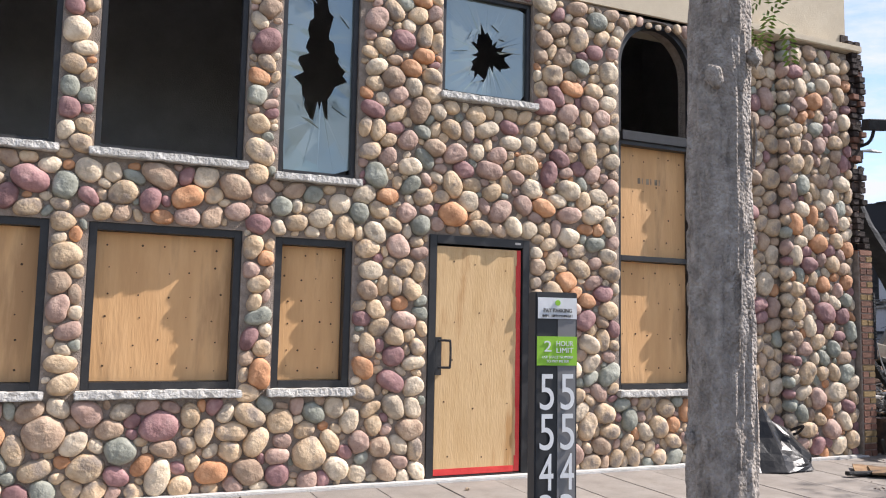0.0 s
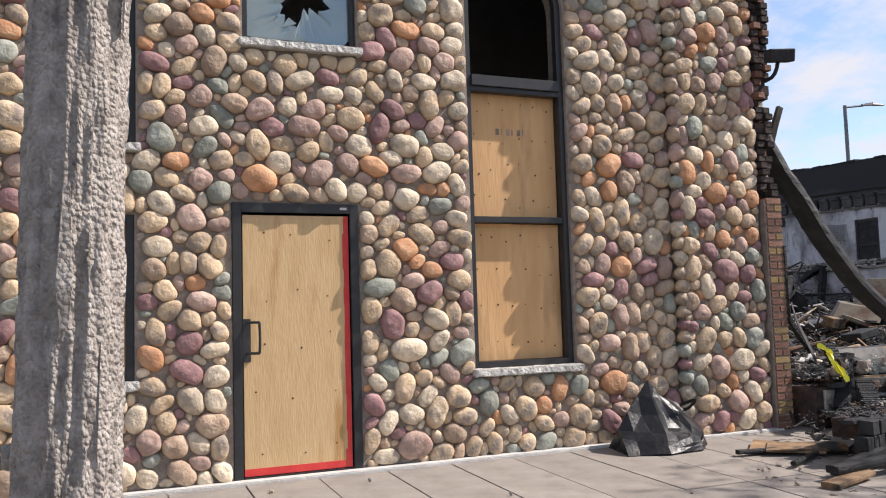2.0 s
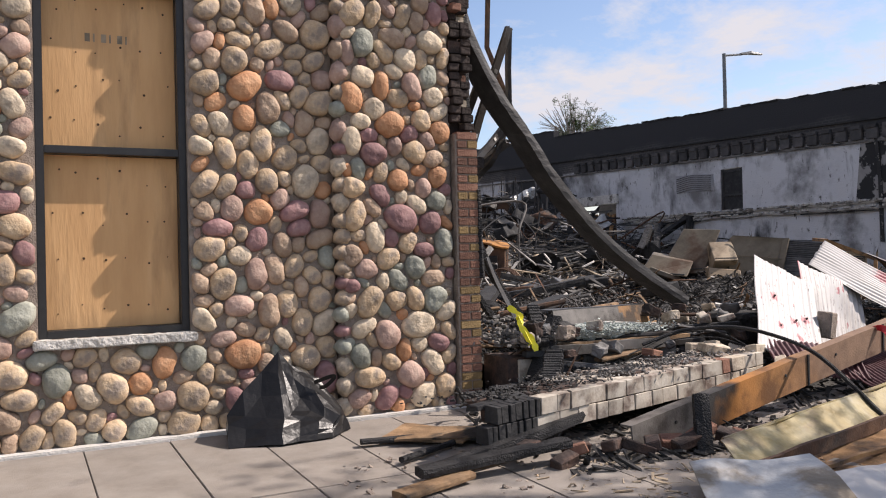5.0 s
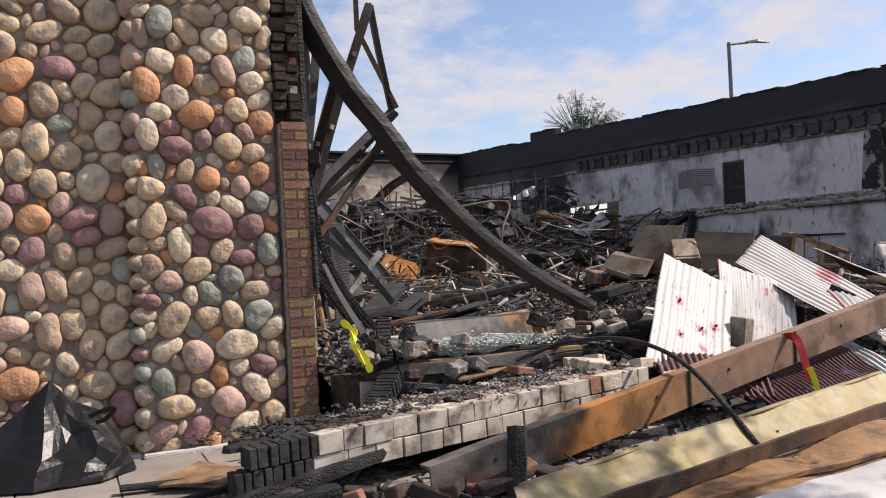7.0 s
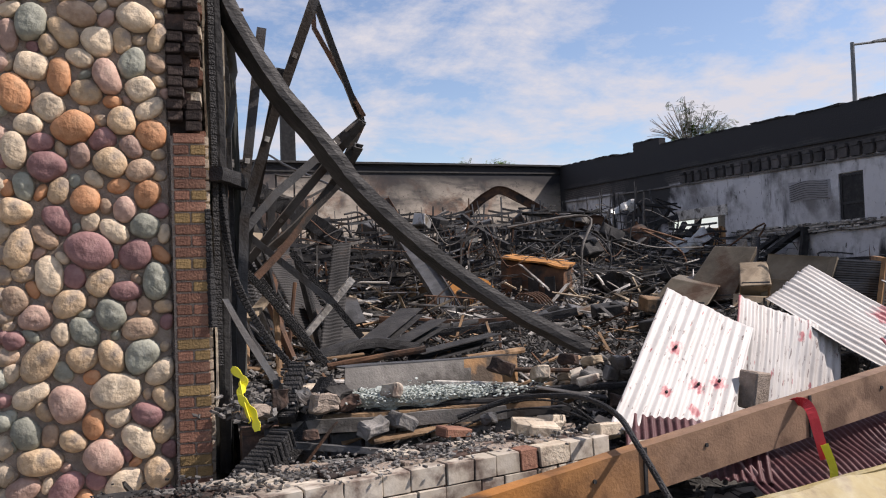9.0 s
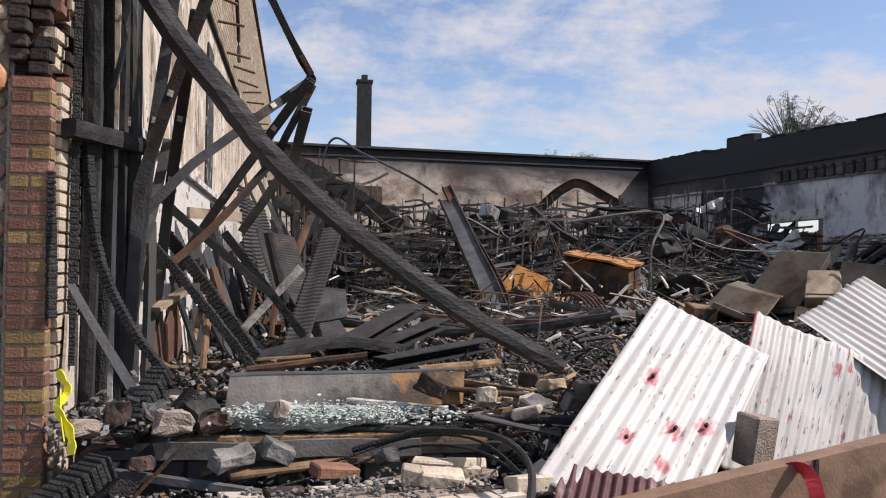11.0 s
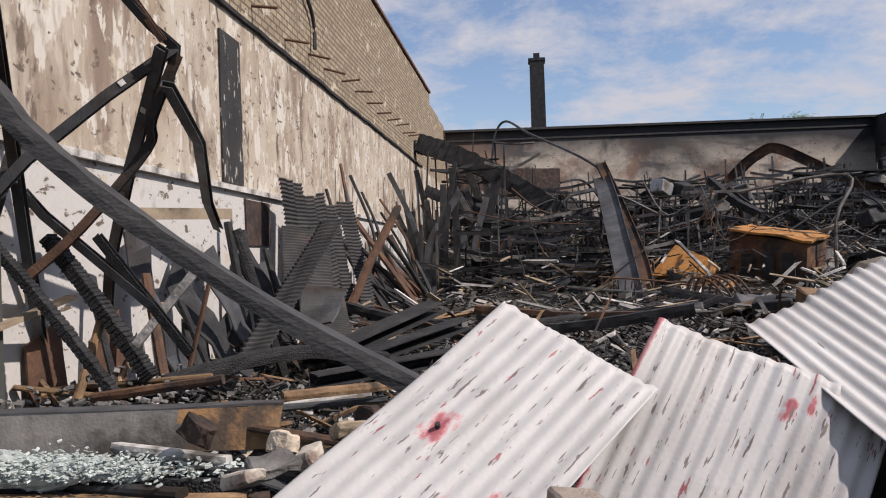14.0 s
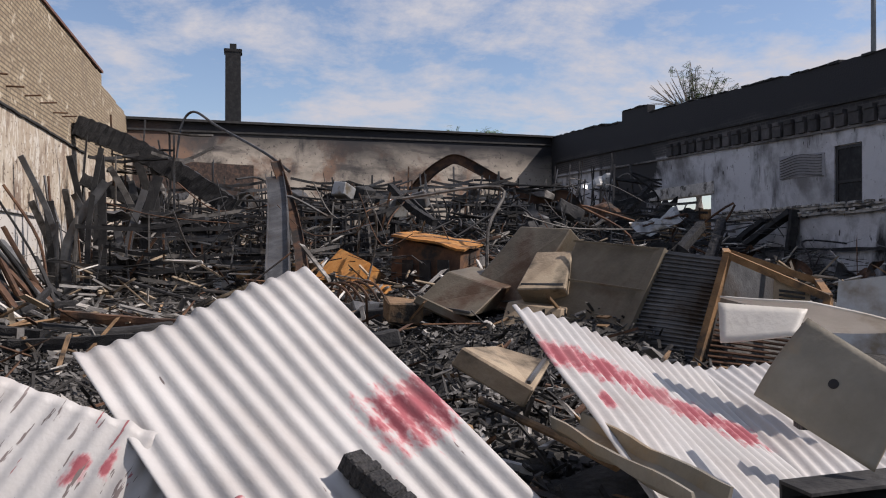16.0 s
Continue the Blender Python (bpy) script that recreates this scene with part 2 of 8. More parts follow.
GREYMETAL = mat("galvanised_sheet", [(0.32, 0.33, 0.33), (0.45, 0.46, 0.46)], 4, 0.45, metal=0.5, bump=0.2, fine=30, stain=(0.18, 0.15, 0.11), stain_scale=2)
CORR = mat("white_corrugated", [(0.40, 0.387, 0.375), (0.475, 0.463, 0.45), (0.535, 0.525, 0.512)], 2.2, 0.5, bump=0.1, fine=60, stain=(0.38, 0.35, 0.33), stain_scale=1.8, stain_at=(0.5, 0.75))
GREYB = mat("scorched_grey_steel", [(0.085, 0.08, 0.075), (0.15, 0.142, 0.132), (0.21, 0.195, 0.18)], 5, 0.7, metal=0.15, bump=0.25, fine=60, stain=(0.05, 0.045, 0.04), stain_scale=3)
SCAR = mat("scorched_paint", [(0.02, 0.02, 0.02), (0.045, 0.043, 0.042)], 4, 0.85, bump=0.4, stain=(0.42, 0.39, 0.34), stain_scale=9, stain_at=(0.60, 0.64), stretch=(1, 1.4, 0.5))
DULLRUST = mat("dull_rust", [(0.16, 0.085, 0.04), (0.27, 0.15, 0.065), (0.36, 0.22, 0.11)], 4, 0.75, metal=0.1, bump=0.3, fine=50, stain=(0.07, 0.05, 0.035), stain_scale=3, vary=0.2)
CHARBEAM = mat("charred_beam_skin", [(0.030, 0.030, 0.031), (0.050, 0.049, 0.049), (0.080, 0.078, 0.077)], 6, 0.6, bump=0.35, fine=40, cells=60, bump_dist=0.008, stretch=(0.5, 1, 1), spec=0.25)
PLASTER = mat("cream_plaster", [(0.42, 0.37, 0.29), (0.55, 0.50, 0.41)], 6, 0.9, bump=0.6, fine=30)


def heated_beam():
    """Primed steel that the fire marked along its length: grey, then orange rust, then old brown primer, with uneven borders."""
    m = mat("heat_marked_beam", [(0.55, 0.52, 0.50), (0.8, 0.78, 0.76), (1.0, 0.98, 0.96)], 5, 0.75, metal=0.1, bump=0.18, fine=60, stain=(0.42, 0.38, 0.36), stain_scale=3)
    n, l = m.node_tree.nodes, m.node_tree.links
    b = n["Principled BSDF"]
    src = b.inputs["Base Color"].links[0].from_socket
    co, sp, no = n.new("ShaderNodeTexCoord"), n.new("ShaderNodeSeparateXYZ"), n.new("ShaderNodeTexNoise")
    no.inputs["Scale"].default_value, no.inputs["Detail"].default_value = 3.0, 8
    l.new(co.outputs["Object"], sp.inputs[0])
    l.new(co.outputs["Object"], no.inputs["Vector"])
    ad, mr, rp, mx = n.new("ShaderNodeMath"), n.new("ShaderNodeMapRange"), n.new("ShaderNodeValToRGB"), n.new("ShaderNodeMix")
    ad.operation, ad.inputs[1].default_value = "MULTIPLY_ADD", 1.1
    l.new(no.outputs["Fac"], ad.inputs[0])
    l.new(sp.outputs[0], ad.inputs[2])
    mr.inputs["From Min"].default_value, mr.inputs["From Max"].default_value = -2.0, 3.5
    l.new(ad.outputs[0], mr.inputs["Value"])
    stops = ((0.0, (0.20, 0.185, 0.17)), (0.13, (0.14, 0.13, 0.12)), (0.175, (0.03, 0.028, 0.027)), (0.22, (0.46, 0.20, 0.05)), (0.33, (0.40, 0.20, 0.075)), (0.43, (0.30, 0.19, 0.125)), (1.0, (0.30, 0.21, 0.155)))
    els = rp.color_ramp.elements
    while len(els) < len(stops):
        els.new(0.5)
    for e, (at, c) in zip(els, stops):
        e.position, e.color = at, (*c, 1)
    l.new(mr.outputs[0], rp.inputs[0])
    mx.data_type, mx.blend_type = "RGBA", "MULTIPLY"
    mx.inputs[0].default_value = 1.0
    l.new(rp.outputs[0], mx.inputs[6])
    l.new(src, mx.inputs[7])
    l.new(mx.outputs[2], b.inputs["Base Color"])
    return m


HEATBEAM = heated_beam()


def painted_sheet():
    """White enamel over red primer: the primer shows in blotches and in a thin scatter of chips along the ribs."""
    n, l = CORR.node_tree.nodes, CORR.node_tree.links
    b = n["Principled BSDF"]
    src = b.inputs["Base Color"].links[0].from_socket
    uv = n.new("ShaderNodeUVMap")

    def field(scale, stretch, detail):
        mp, tx = n.new("ShaderNodeMapping"), n.new("ShaderNodeTexNoise")
        mp.inputs["Scale"].default_value = stretch
        l.new(uv.outputs[0], mp.inputs[0])
        l.new(mp.outputs[0], tx.inputs["Vector"])
        tx.inputs["Scale"].default_value, tx.inputs["Detail"].default_value = scale, detail
        tx.inputs["Roughness"].default_value = 0.6
        return tx.outputs["Fac"]

    def op(kind, a, c, k=None):
        m = n.new("ShaderNodeMath")
        m.operation = kind
        for i, v in enumerate((a, c) if k is None else (a, c, k)):
            if isinstance(v, (int, float)):
                m.inputs[i].default_value = v
            else:
                l.new(v, m.inputs[i])
        return m.outputs[0]

    def ramp(v, lo, hi):
        mr = n.new("ShaderNodeMapRange")
        mr.inputs["From Min"].default_value, mr.inputs["From Max"].default_value = lo, hi
        l.new(v, mr.inputs["Value"])
        return mr.outputs[0]

    def layer(fac, colour):
        nonlocal src
        mx = n.new("ShaderNodeMix")
        mx.data_type = "RGBA"
        l.new(fac, mx.inputs[0])
        l.new(src, mx.inputs[6])
        mx.inputs[7].default_value = (*colour, 1)
        src = mx.outputs[2]

    at = n.new("ShaderNodeAttribute")
    at.attribute_name = "primer"
    ch = n.new("ShaderNodeAttribute")
    ch.attribute_name = "chips"
    wear = op("MULTIPLY_ADD", field(30, (1.2, 0.5, 1), 6), 1.1, op("SUBTRACT", at.outputs["Fac"], 1.13))
    layer(ramp(wear, -0.02, 0.16), (0.50, 0.22, 0.23))
    layer(ramp(wear, 0.10, 0.26), (0.32, 0.085, 0.10))
    scat = op("ADD", field(30, (1.7, 0.22, 1), 3), ch.outputs["Fac"])
    layer(ramp(scat, 0.745, 0.76), (0.16, 0.13, 0.125))
    scat = op("ADD", field(19, (1.7, 0.25, 1), 4), ch.outputs["Fac"])
    layer(ramp(scat, 0.775, 0.79), (0.30, 0.10, 0.11))
    layer(op("MULTIPLY", ramp(field(3.2, (1, 0.35, 1), 7), 0.52, 0.72), 0.45), (0.36, 0.32, 0.29))
    l.new(src, b.inputs["Base Color"])


painted_sheet()
MAROON = mat("maroon_sheet", [(0.06, 0.022, 0.025), (0.11, 0.036, 0.040)], 4, 0.6, bump=0.3, fine=30, stain=(0.4, 0.3, 0.3), stain_scale=3, stain_at=(0.55, 0.8))
SIGN_D = mat("sign_charcoal", [(0.028, 0.028, 0.03), (0.036, 0.036, 0.038)], 8, 0.5, bump=0.03)
SIGN_G = mat("sign_grey", [(0.17, 0.165, 0.165), (0.20, 0.195, 0.195)], 8, 0.5, bump=0.03)
SIGN_GR = mat("sign_green", [(0.25, 0.50, 0.03), (0.30, 0.56, 0.05)], 8, 0.5, bump=0.03)
LAMPGREY = mat("lamp_grey", [(0.10, 0.11, 0.12), (0.16, 0.17, 0.18)], 8, 0.5, metal=0.4)
INK = mat("print_dark", [(0.03, 0.03, 0.03), (0.05, 0.05, 0.05)], 8, 0.6)


def pane_glass():
    m = bpy.data.materials.new("window_glass")
    m.use_nodes = True
    n, l = m.node_tree.nodes, m.node_tree.links
    b = n["Principled BSDF"]
    b.inputs["Base Color"].default_value = (0.27, 0.32, 0.315, 1)
    b.inputs["Roughness"].default_value, b.inputs["Metallic"].default_value = 0.10, 0.55
    co, vo, bp = n.new("ShaderNodeTexCoord"), n.new("ShaderNodeTexVoronoi"), n.new("ShaderNodeBump")
    vo.inputs["Scale"].default_value = 3.2
    l.new(co.outputs["Object"], vo.inputs["Vector"])
    bp.inputs["Strength"].default_value, bp.inputs["Distance"].default_value = 0.22, 0.03
    l.new(vo.outputs["Distance"], bp.inputs["Height"])
    l.new(bp.outputs[0], b.inputs["Normal"])
    return m


GLASS = pane_glass()


def soot_wall(name, light, mid, dark, edge, soft, brick_from=None, streak=(1, 1, 1), brick_cols=None, below=None, stain_scale=0.55, stain_at=(0.54, 0.66), layers=(), late=(), slope=0.0):
    """A fire-stained wall: plaster with streaked soot, black above an uneven line, and bare brick above another."""
    m = mat(name, [mid, light, light], 0.9, 0.9, bump=0.5, fine=18, stain=dark, stain_scale=stain_scale, stain_at=stain_at, stretch=streak)
    n, l = m.node_tree.nodes, m.node_tree.links
    b = n["Principled BSDF"]
    src = b.inputs["Base Color"].links[0].from_socket
    co, sp = n.new("ShaderNodeTexCoord"), n.new("ShaderNodeSeparateXYZ")
    l.new(co.outputs["Object"], sp.inputs[0])
    no = n.new("ShaderNodeTexNoise")
    no.inputs["Scale"].default_value, no.inputs["Detail"].default_value = 0.45, 7
    l.new(co.outputs["Object"], no.inputs["Vector"])

    def above(z, width, wobble):
        ad = n.new("ShaderNodeMath")
        ad.operation = "MULTIPLY_ADD"
        rise = n.new("ShaderNodeMath")
        rise.operation = "MULTIPLY_ADD"
        l.new(sp.outputs[1], rise.inputs[0])
        rise.inputs[1].default_value = -slope
        l.new(sp.outputs[2], rise.inputs[2])
        l.new(no.outputs["Fac"], ad.inputs[0])
        ad.inputs[1].default_value = wobble
        l.new(rise.outputs[0], ad.inputs[2])
        mr = n.new("ShaderNodeMapRange")
        mr.inputs["From Min"].default_value, mr.inputs["From Max"].default_value = z + wobble / 2 - width, z + wobble / 2 + width
        l.new(ad.outputs[0], mr.inputs["Value"])
        return mr.outputs[0]

    def over(fac, colour):
        nonlocal src
        mx = n.new("ShaderNodeMix")
        mx.data_type = "RGBA"
        l.new(fac, mx.inputs[0])
        l.new(src, mx.inputs[6])
        if isinstance(colour, tuple):
            mx.inputs[7].default_value = (*colour, 1)
        else:
            l.new(colour, mx.inputs[7])
        src = mx.outputs[2]

    def stained(scale, stretch, at, colour):
        mp = n.new("ShaderNodeMapping")
        mp.inputs["Scale"].default_value = stretch
        mp.inputs["Location"].default_value = (scale * 3.1, scale * 1.7, scale)
        l.new(co.outputs["Object"], mp.inputs[0])
        tx = n.new("ShaderNodeTexNoise")
        tx.inputs["Scale"].default_value, tx.inputs["Detail"].default_value = scale, 8
        tx.inputs["Roughness"].default_value, tx.inputs["Distortion"].default_value = 0.62, 0.3
        l.new(mp.outputs[0], tx.inputs["Vector"])
        mr = n.new("ShaderNodeMapRange")
        mr.inputs["From Min"].default_value, mr.inputs["From Max"].default_value = at
        l.new(tx.outputs["Fac"], mr.inputs["Value"])
        over(mr.outputs[0], colour)

    for row in layers:
        stained(*row)
    if below is not None:
        inv = n.new("ShaderNodeMath")
        inv.operation = "SUBTRACT"
        inv.inputs[0].default_value = 1
        l.new(above(below[0], 0.06, 0.08), inv.inputs[1])
        over(inv.outputs[0], below[1])
    if brick_from is not None:
        cm = n.new("ShaderNodeCombineXYZ")
        l.new(sp.outputs[1], cm.inputs[0])
        l.new(sp.outputs[2], cm.inputs[1])
        bt = n.new("ShaderNodeTexBrick")
        bt.inputs["Scale"].default_value = 1.0
        bt.inputs["Brick Width"].default_value, bt.inputs["Row Height"].default_value = 0.26, 0.10
        bt.inputs["Mortar Size"].default_value = 0.016
        for k, c in zip(("Color1", "Color2", "Mortar"), brick_cols):
            bt.inputs[k].default_value = (*c, 1)
        l.new(cm.outputs[0], bt.inputs["Vector"])
        over(above(brick_from, 0.04, 0.35), bt.outputs["Color"])
    for row in late:
        stained(*row)
    if edge is not None:
        over(above(edge, soft, 1.1), (0.028, 0.028, 0.032))
    l.new(src, b.inputs["Base Color"])
    return m


WALL_L = soot_wall("left_wall_plaster", (0.47, 0.415, 0.335), (0.38, 0.315, 0.24), (0.27, 0.20, 0.14), None, 0.2, stain_scale=1.1, stain_at=(0.50, 0.66), brick_from=4.25,
                   streak=(1, 1.1, 0.6), brick_cols=((0.37, 0.30, 0.20), (0.26, 0.20, 0.13), (0.12, 0.095, 0.07)), below=(2.2, (0.52, 0.50, 0.47)),
                   layers=((0.7, (1, 1, 0.7), (0.46, 0.62), (0.40, 0.33, 0.25)), (0.8, (1, 1.3, 0.6), (0.54, 0.64), (0.24, 0.18, 0.135)), (2.2, (1, 1.2, 0.8), (0.56, 0.59), (0.58, 0.54, 0.47)),
                           (1.0, (1, 1.6, 0.5), (0.54, 0.64), (0.23, 0.17, 0.13)), (2.0, (1, 1.6, 0.6), (0.60, 0.65), (0.14, 0.105, 0.08)), (4.5, (1, 1.4, 0.6), (0.58, 0.61), (0.56, 0.52, 0.45)), (9, (1, 1.5, 0.4), (0.63, 0.66), (0.15, 0.115, 0.09))),
                   late=((0.7, (1, 1, 0.7), (0.60, 0.70), (0.17, 0.135, 0.10)), (7, (1, 0.8, 1.6), (0.60, 0.64), (0.13, 0.10, 0.075)), (3, (1, 0.8, 1.2), (0.60, 0.66), (0.50, 0.44, 0.34))))
WALL_R = soot_wall("right_wall_plaster", (0.58, 0.58, 0.60), (0.42, 0.42, 0.44), (0.17, 0.165, 0.165), 4.95, 0.35, stain_at=(0.52, 0.66), slope=0.027, brick_from=4.42,
                   brick_cols=((0.075, 0.068, 0.066), (0.045, 0.043, 0.044), (0.125, 0.115, 0.11)),
                   layers=((0.25, (1, 1, 0.8), (0.54, 0.66), (0.20, 0.195, 0.195)), (1.3, (1, 1.5, 0.45), (0.58, 0.70), (0.20, 0.20, 0.205)), (3.5, (1, 1.4, 0.5), (0.62, 0.67), (0.09, 0.086, 0.084)), (9, (1, 1, 1), (0.65, 0.69), (0.08, 0.075, 0.07))),
                   late=((0.16, (1, 1, 0.6), (0.52, 0.58), (0.035, 0.035, 0.037)),))
WALL_F = soot_wall("far_wall_block", (0.42, 0.37, 0.31), (0.33, 0.29, 0.24), (0.10, 0.09, 0.085), 6.05, 0.6, late=((0.09, (1, 1, 2.0), (0.47, 0.60), (0.042, 0.041, 0.042)), (0.5, (1, 1, 1.5), (0.56, 0.68), (0.06, 0.056, 0.053))), streak=(0.5, 1, 3),
                   layers=((0.35, (1, 1, 1.2), (0.52, 0.60), (0.22, 0.14, 0.10)), (0.6, (1, 1, 0.6), (0.56, 0.66), (0.10, 0.09, 0.085)), (7, (1, 1, 1), (0.61, 0.66), (0.12, 0.10, 0.09))))

# ---- building blocks ----
BASE = {}


def thing(name, base, label, category, group="", kind=""):
    ob = new(name)
    ob.empty_display_size = 0.1
    ob.location = base
    BASE[ob] = Vector(base)
    return tagged(ob, label, category, group, kind)


def link_mesh(name, bm, material, smooth):
    me = bpy.data.meshes.new(name)
    bm.to_mesh(me)
    bm.free()
    for m in material if isinstance(material, (list, tuple)) else [material]:
        me.materials.append(m)
    if smooth:
        me.polygons.foreach_set("use_smooth", [True] * len(me.polygons))
    return new(name, me)


def part(name, bm, material, parent, label="", smooth=False):
    base = BASE[parent]
    bmesh.ops.translate(bm, verts=bm.verts, vec=-base)
    ob = link_mesh(name, bm, material, smooth)
    ob.parent = parent
    BASE[ob] = base
    return tagged(ob, label)


def solo(name, bm, material, base, label, category="", group="", kind="", smooth=False):
    base = Vector(base)
    bmesh.ops.translate(bm, verts=bm.verts, vec=-base)
    ob = link_mesh(name, bm, material, smooth)
    ob.location = base
    BASE[ob] = base
    return tagged(ob, label, category, group, kind)


def box(bm, x0, x1, y0, y1, z0, z1, bevel=0.0):
    r = bmesh.ops.create_cube(bm, size=1.0, matrix=Matrix.LocRotScale(((x0 + x1) / 2, (y0 + y1) / 2, (z0 + z1) / 2), None, (x1 - x0, y1 - y0, z1 - z0)))
    if bevel:
        es = list({e for v in r["verts"] for e in v.link_edges})
        bmesh.ops.bevel(bm, geom=es, offset=bevel, segments=2, affect="EDGES")
    return bm


def obox(bm, centre, size, rx=0, ry=0, rz=0, bevel=0.0):
    m = pose(*centre, rx, ry, rz) @ Matrix.Diagonal((*size, 1))
    r = bmesh.ops.create_cube(bm, size=1.0, matrix=m)
    if bevel:
        es = list({e for v in r["verts"] for e in v.link_edges})
        bmesh.ops.bevel(bm, geom=es, offset=bevel, segments=1, affect="EDGES")
    return bm


def B():
    return bmesh.new()


def sweep(bm, pts, profile, up=(0, 0, 1), scale=None):
    """A profile of (across, upwards) pairs drawn along points, closed at both ends."""
    pts = [Vector(p) for p in pts]
    rings = []
    for k, p in enumerate(pts):
        d = (pts[min(k + 1, len(pts) - 1)] - pts[max(k - 1, 0)]).normalized()
        side = d.cross(Vector(up))
        side = side.normalized() if side.length > 1e-4 else Vector((1, 0, 0))
        top = side.cross(d)
        s = scale[k] if scale else 1.0
        rings.append([bm.verts.new(p + side * u * s + top * v * s) for u, v in profile])
    n = len(profile)
    for a, b in zip(rings, rings[1:]):
        for k in range(n):
            bm.faces.new((a[k], a[(k + 1) % n], b[(k + 1) % n], b[k]))
    bm.faces.new(rings[0][::-1])
    bm.faces.new(rings[-1])
    return bm


def rect(w, h):
    return [(-w / 2, -h / 2), (w / 2, -h / 2), (w / 2, h / 2), (-w / 2, h / 2)]


def tube(r, n=8):
    return [(r * math.cos(2 * math.pi * k / n), r * math.sin(2 * math.pi * k / n)) for k in range(n)]


def channel(w, h, t=0.012):
    return [(-w / 2, -h / 2), (w / 2, -h / 2), (w / 2, -h / 2 + t), (-w / 2 + t, -h / 2 + t), (-w / 2 + t, h / 2 - t), (w / 2, h / 2 - t), (w / 2, h / 2), (-w / 2, h / 2)]


def ibeam(w, h, t=0.015):
    return [(-w / 2, -h / 2), (w / 2, -h / 2), (w / 2, -h / 2 + t), (t / 2, -h / 2 + t), (t / 2, h / 2 - t), (w / 2, h / 2 - t), (w / 2, h / 2), (-w / 2, h / 2), (-w / 2, h / 2 - t), (-t / 2, h / 2 - t), (-t / 2, -h / 2 + t), (-w / 2, -h / 2 + t)]


def curve(pts, n=6):
    """Points on a smooth line through the given ones."""
    p = [Vector(q) for q in pts]
    out = []
    for k in range(len(p) - 1):
        a, b, c, d = p[max(k - 1, 0)], p[k], p[k + 1], p[min(k + 2, len(p) - 1)]
        for i in range(n):
            t = i / n
            out.append(0.5 * ((2 * b) + (c - a) * t + (2 * a - 5 * b + 4 * c - d) * t * t + (3 * b - a - 3 * c + d) * t ** 3))
    return out + [p[-1]]


def roughen(bm, amount, scale, seed=0.0):
    for v in bm.verts:
        n = noise.noise_vector(v.co * scale + Vector((seed, seed * 1.7, -seed)))
        v.co += n * amount
    return bm


def plate(bm, corners, thick, nu=1, nv=1, warp=0.0, seed=0.0):
    """A bent sheet between four corners (a, b, c, d in turn), with a thickness."""
    a, b, c, d = (Vector(q) for q in corners)
    nrm = (b - a).cross(d - a).normalized()
    top, bot = [], []
    for j in range(nv + 1):
        for i in range(nu + 1):
            u, v = i / nu, j / nv
            p = a * (1 - u) * (1 - v) + b * u * (1 - v) + c * u * v + d * (1 - u) * v
            if warp:
                p = p + nrm * warp * noise.noise(p * 2.3 + Vector((seed, seed, seed)))
            top.append(bm.verts.new(p + nrm * thick / 2))
            bot.append(bm.verts.new(p - nrm * thick / 2))
    w = nu + 1
    for j in range(nv):
        for i in range(nu):
            q = [j * w + i, j * w + i + 1, (j + 1) * w + i + 1, (j + 1) * w + i]
            bm.faces.new([top[k] for k in q])
            bm.faces.new([bot[k] for k in reversed(q)])
    rim = list(range(w)) + [j * w + nu for j in range(1, nv + 1)] + [nv * w + i for i in range(nu - 1, -1, -1)] + [j * w for j in range(nv - 1, 0, -1)]
    for k in range(len(rim)):
        i, j = rim[k], rim[(k + 1) % len(rim)]
        bm.faces.new((top[j], top[i], bot[i], bot[j]))
    return bm


def pieced(bm, outer, holes, thick, axis_y):
    """A slab in the x-z plane from y = axis_y back by thick, over a rectangle, with rectangular openings through it."""
    x0, x1, z0, z1 = outer
    xs = sorted({x0, x1, *(v for h in holes for v in h[:2] if x0 < v < x1)})
    zs = sorted({z0, z1, *(v for h in holes for v in h[2:] if z0 < v < z1)})
    for a, b in zip(xs, xs[1:]):
        run = None
        for c, d in zip(zs, zs[1:]):
            mx, mz = (a + b) / 2, (c + d) / 2
            solid = not any(h[0] < mx < h[1] and h[2] < mz < h[3] for h in holes)
            if solid:
                run = (run[0], d) if run else (c, d)
            if not solid or d == zs[-1]:
                if run:
                    box(bm, a, b, axis_y, axis_y + thick, *run)
                run = None
    return bm

# ---- ground, street, lot ----
gnd = B()
plate(gnd, [(-900, -900, -0.25), (900, -900, -0.25), (900, 900, -0.25), (-900, 900, -0.25)], 0.02)
solo("ground", gnd, EARTH, (0, 0, -0.25), "dry flat earth out to the horizon", "ground", kind="structure")
road = B()
box(road, -60, 60, -15, -6.05, -0.235, -0.232 + 0.02)
solo("road", road, ASPHALT, (0, -10, -0.15), "dark grey asphalt street beside the sidewalk", "road", kind="structure")
kerb = B()
for k in range(30):
    box(kerb, -30 + 2.4 * k, -30 + 2.4 * k + 2.385, -6.05, -5.9, -0.235, -0.17, 0.01)
solo("kerb", kerb, CONC, (0, -6, -0.2), "worn concrete kerb along the street", "kerb", kind="structure")
walk_bed = B()
box(walk_bed, -40, 40, -5.9, 0.0, -0.11, -0.05)
pavement = solo("pavement", walk_bed, CONC, (0, -3, -0.05), "pale concrete sidewalk of long slabs, dusty and cracked", "sidewalk", kind="structure")
pavement.location.z, pavement.rotation_euler.x = -0.175, 0.02
lot = B()
NX, NY = 60, 100


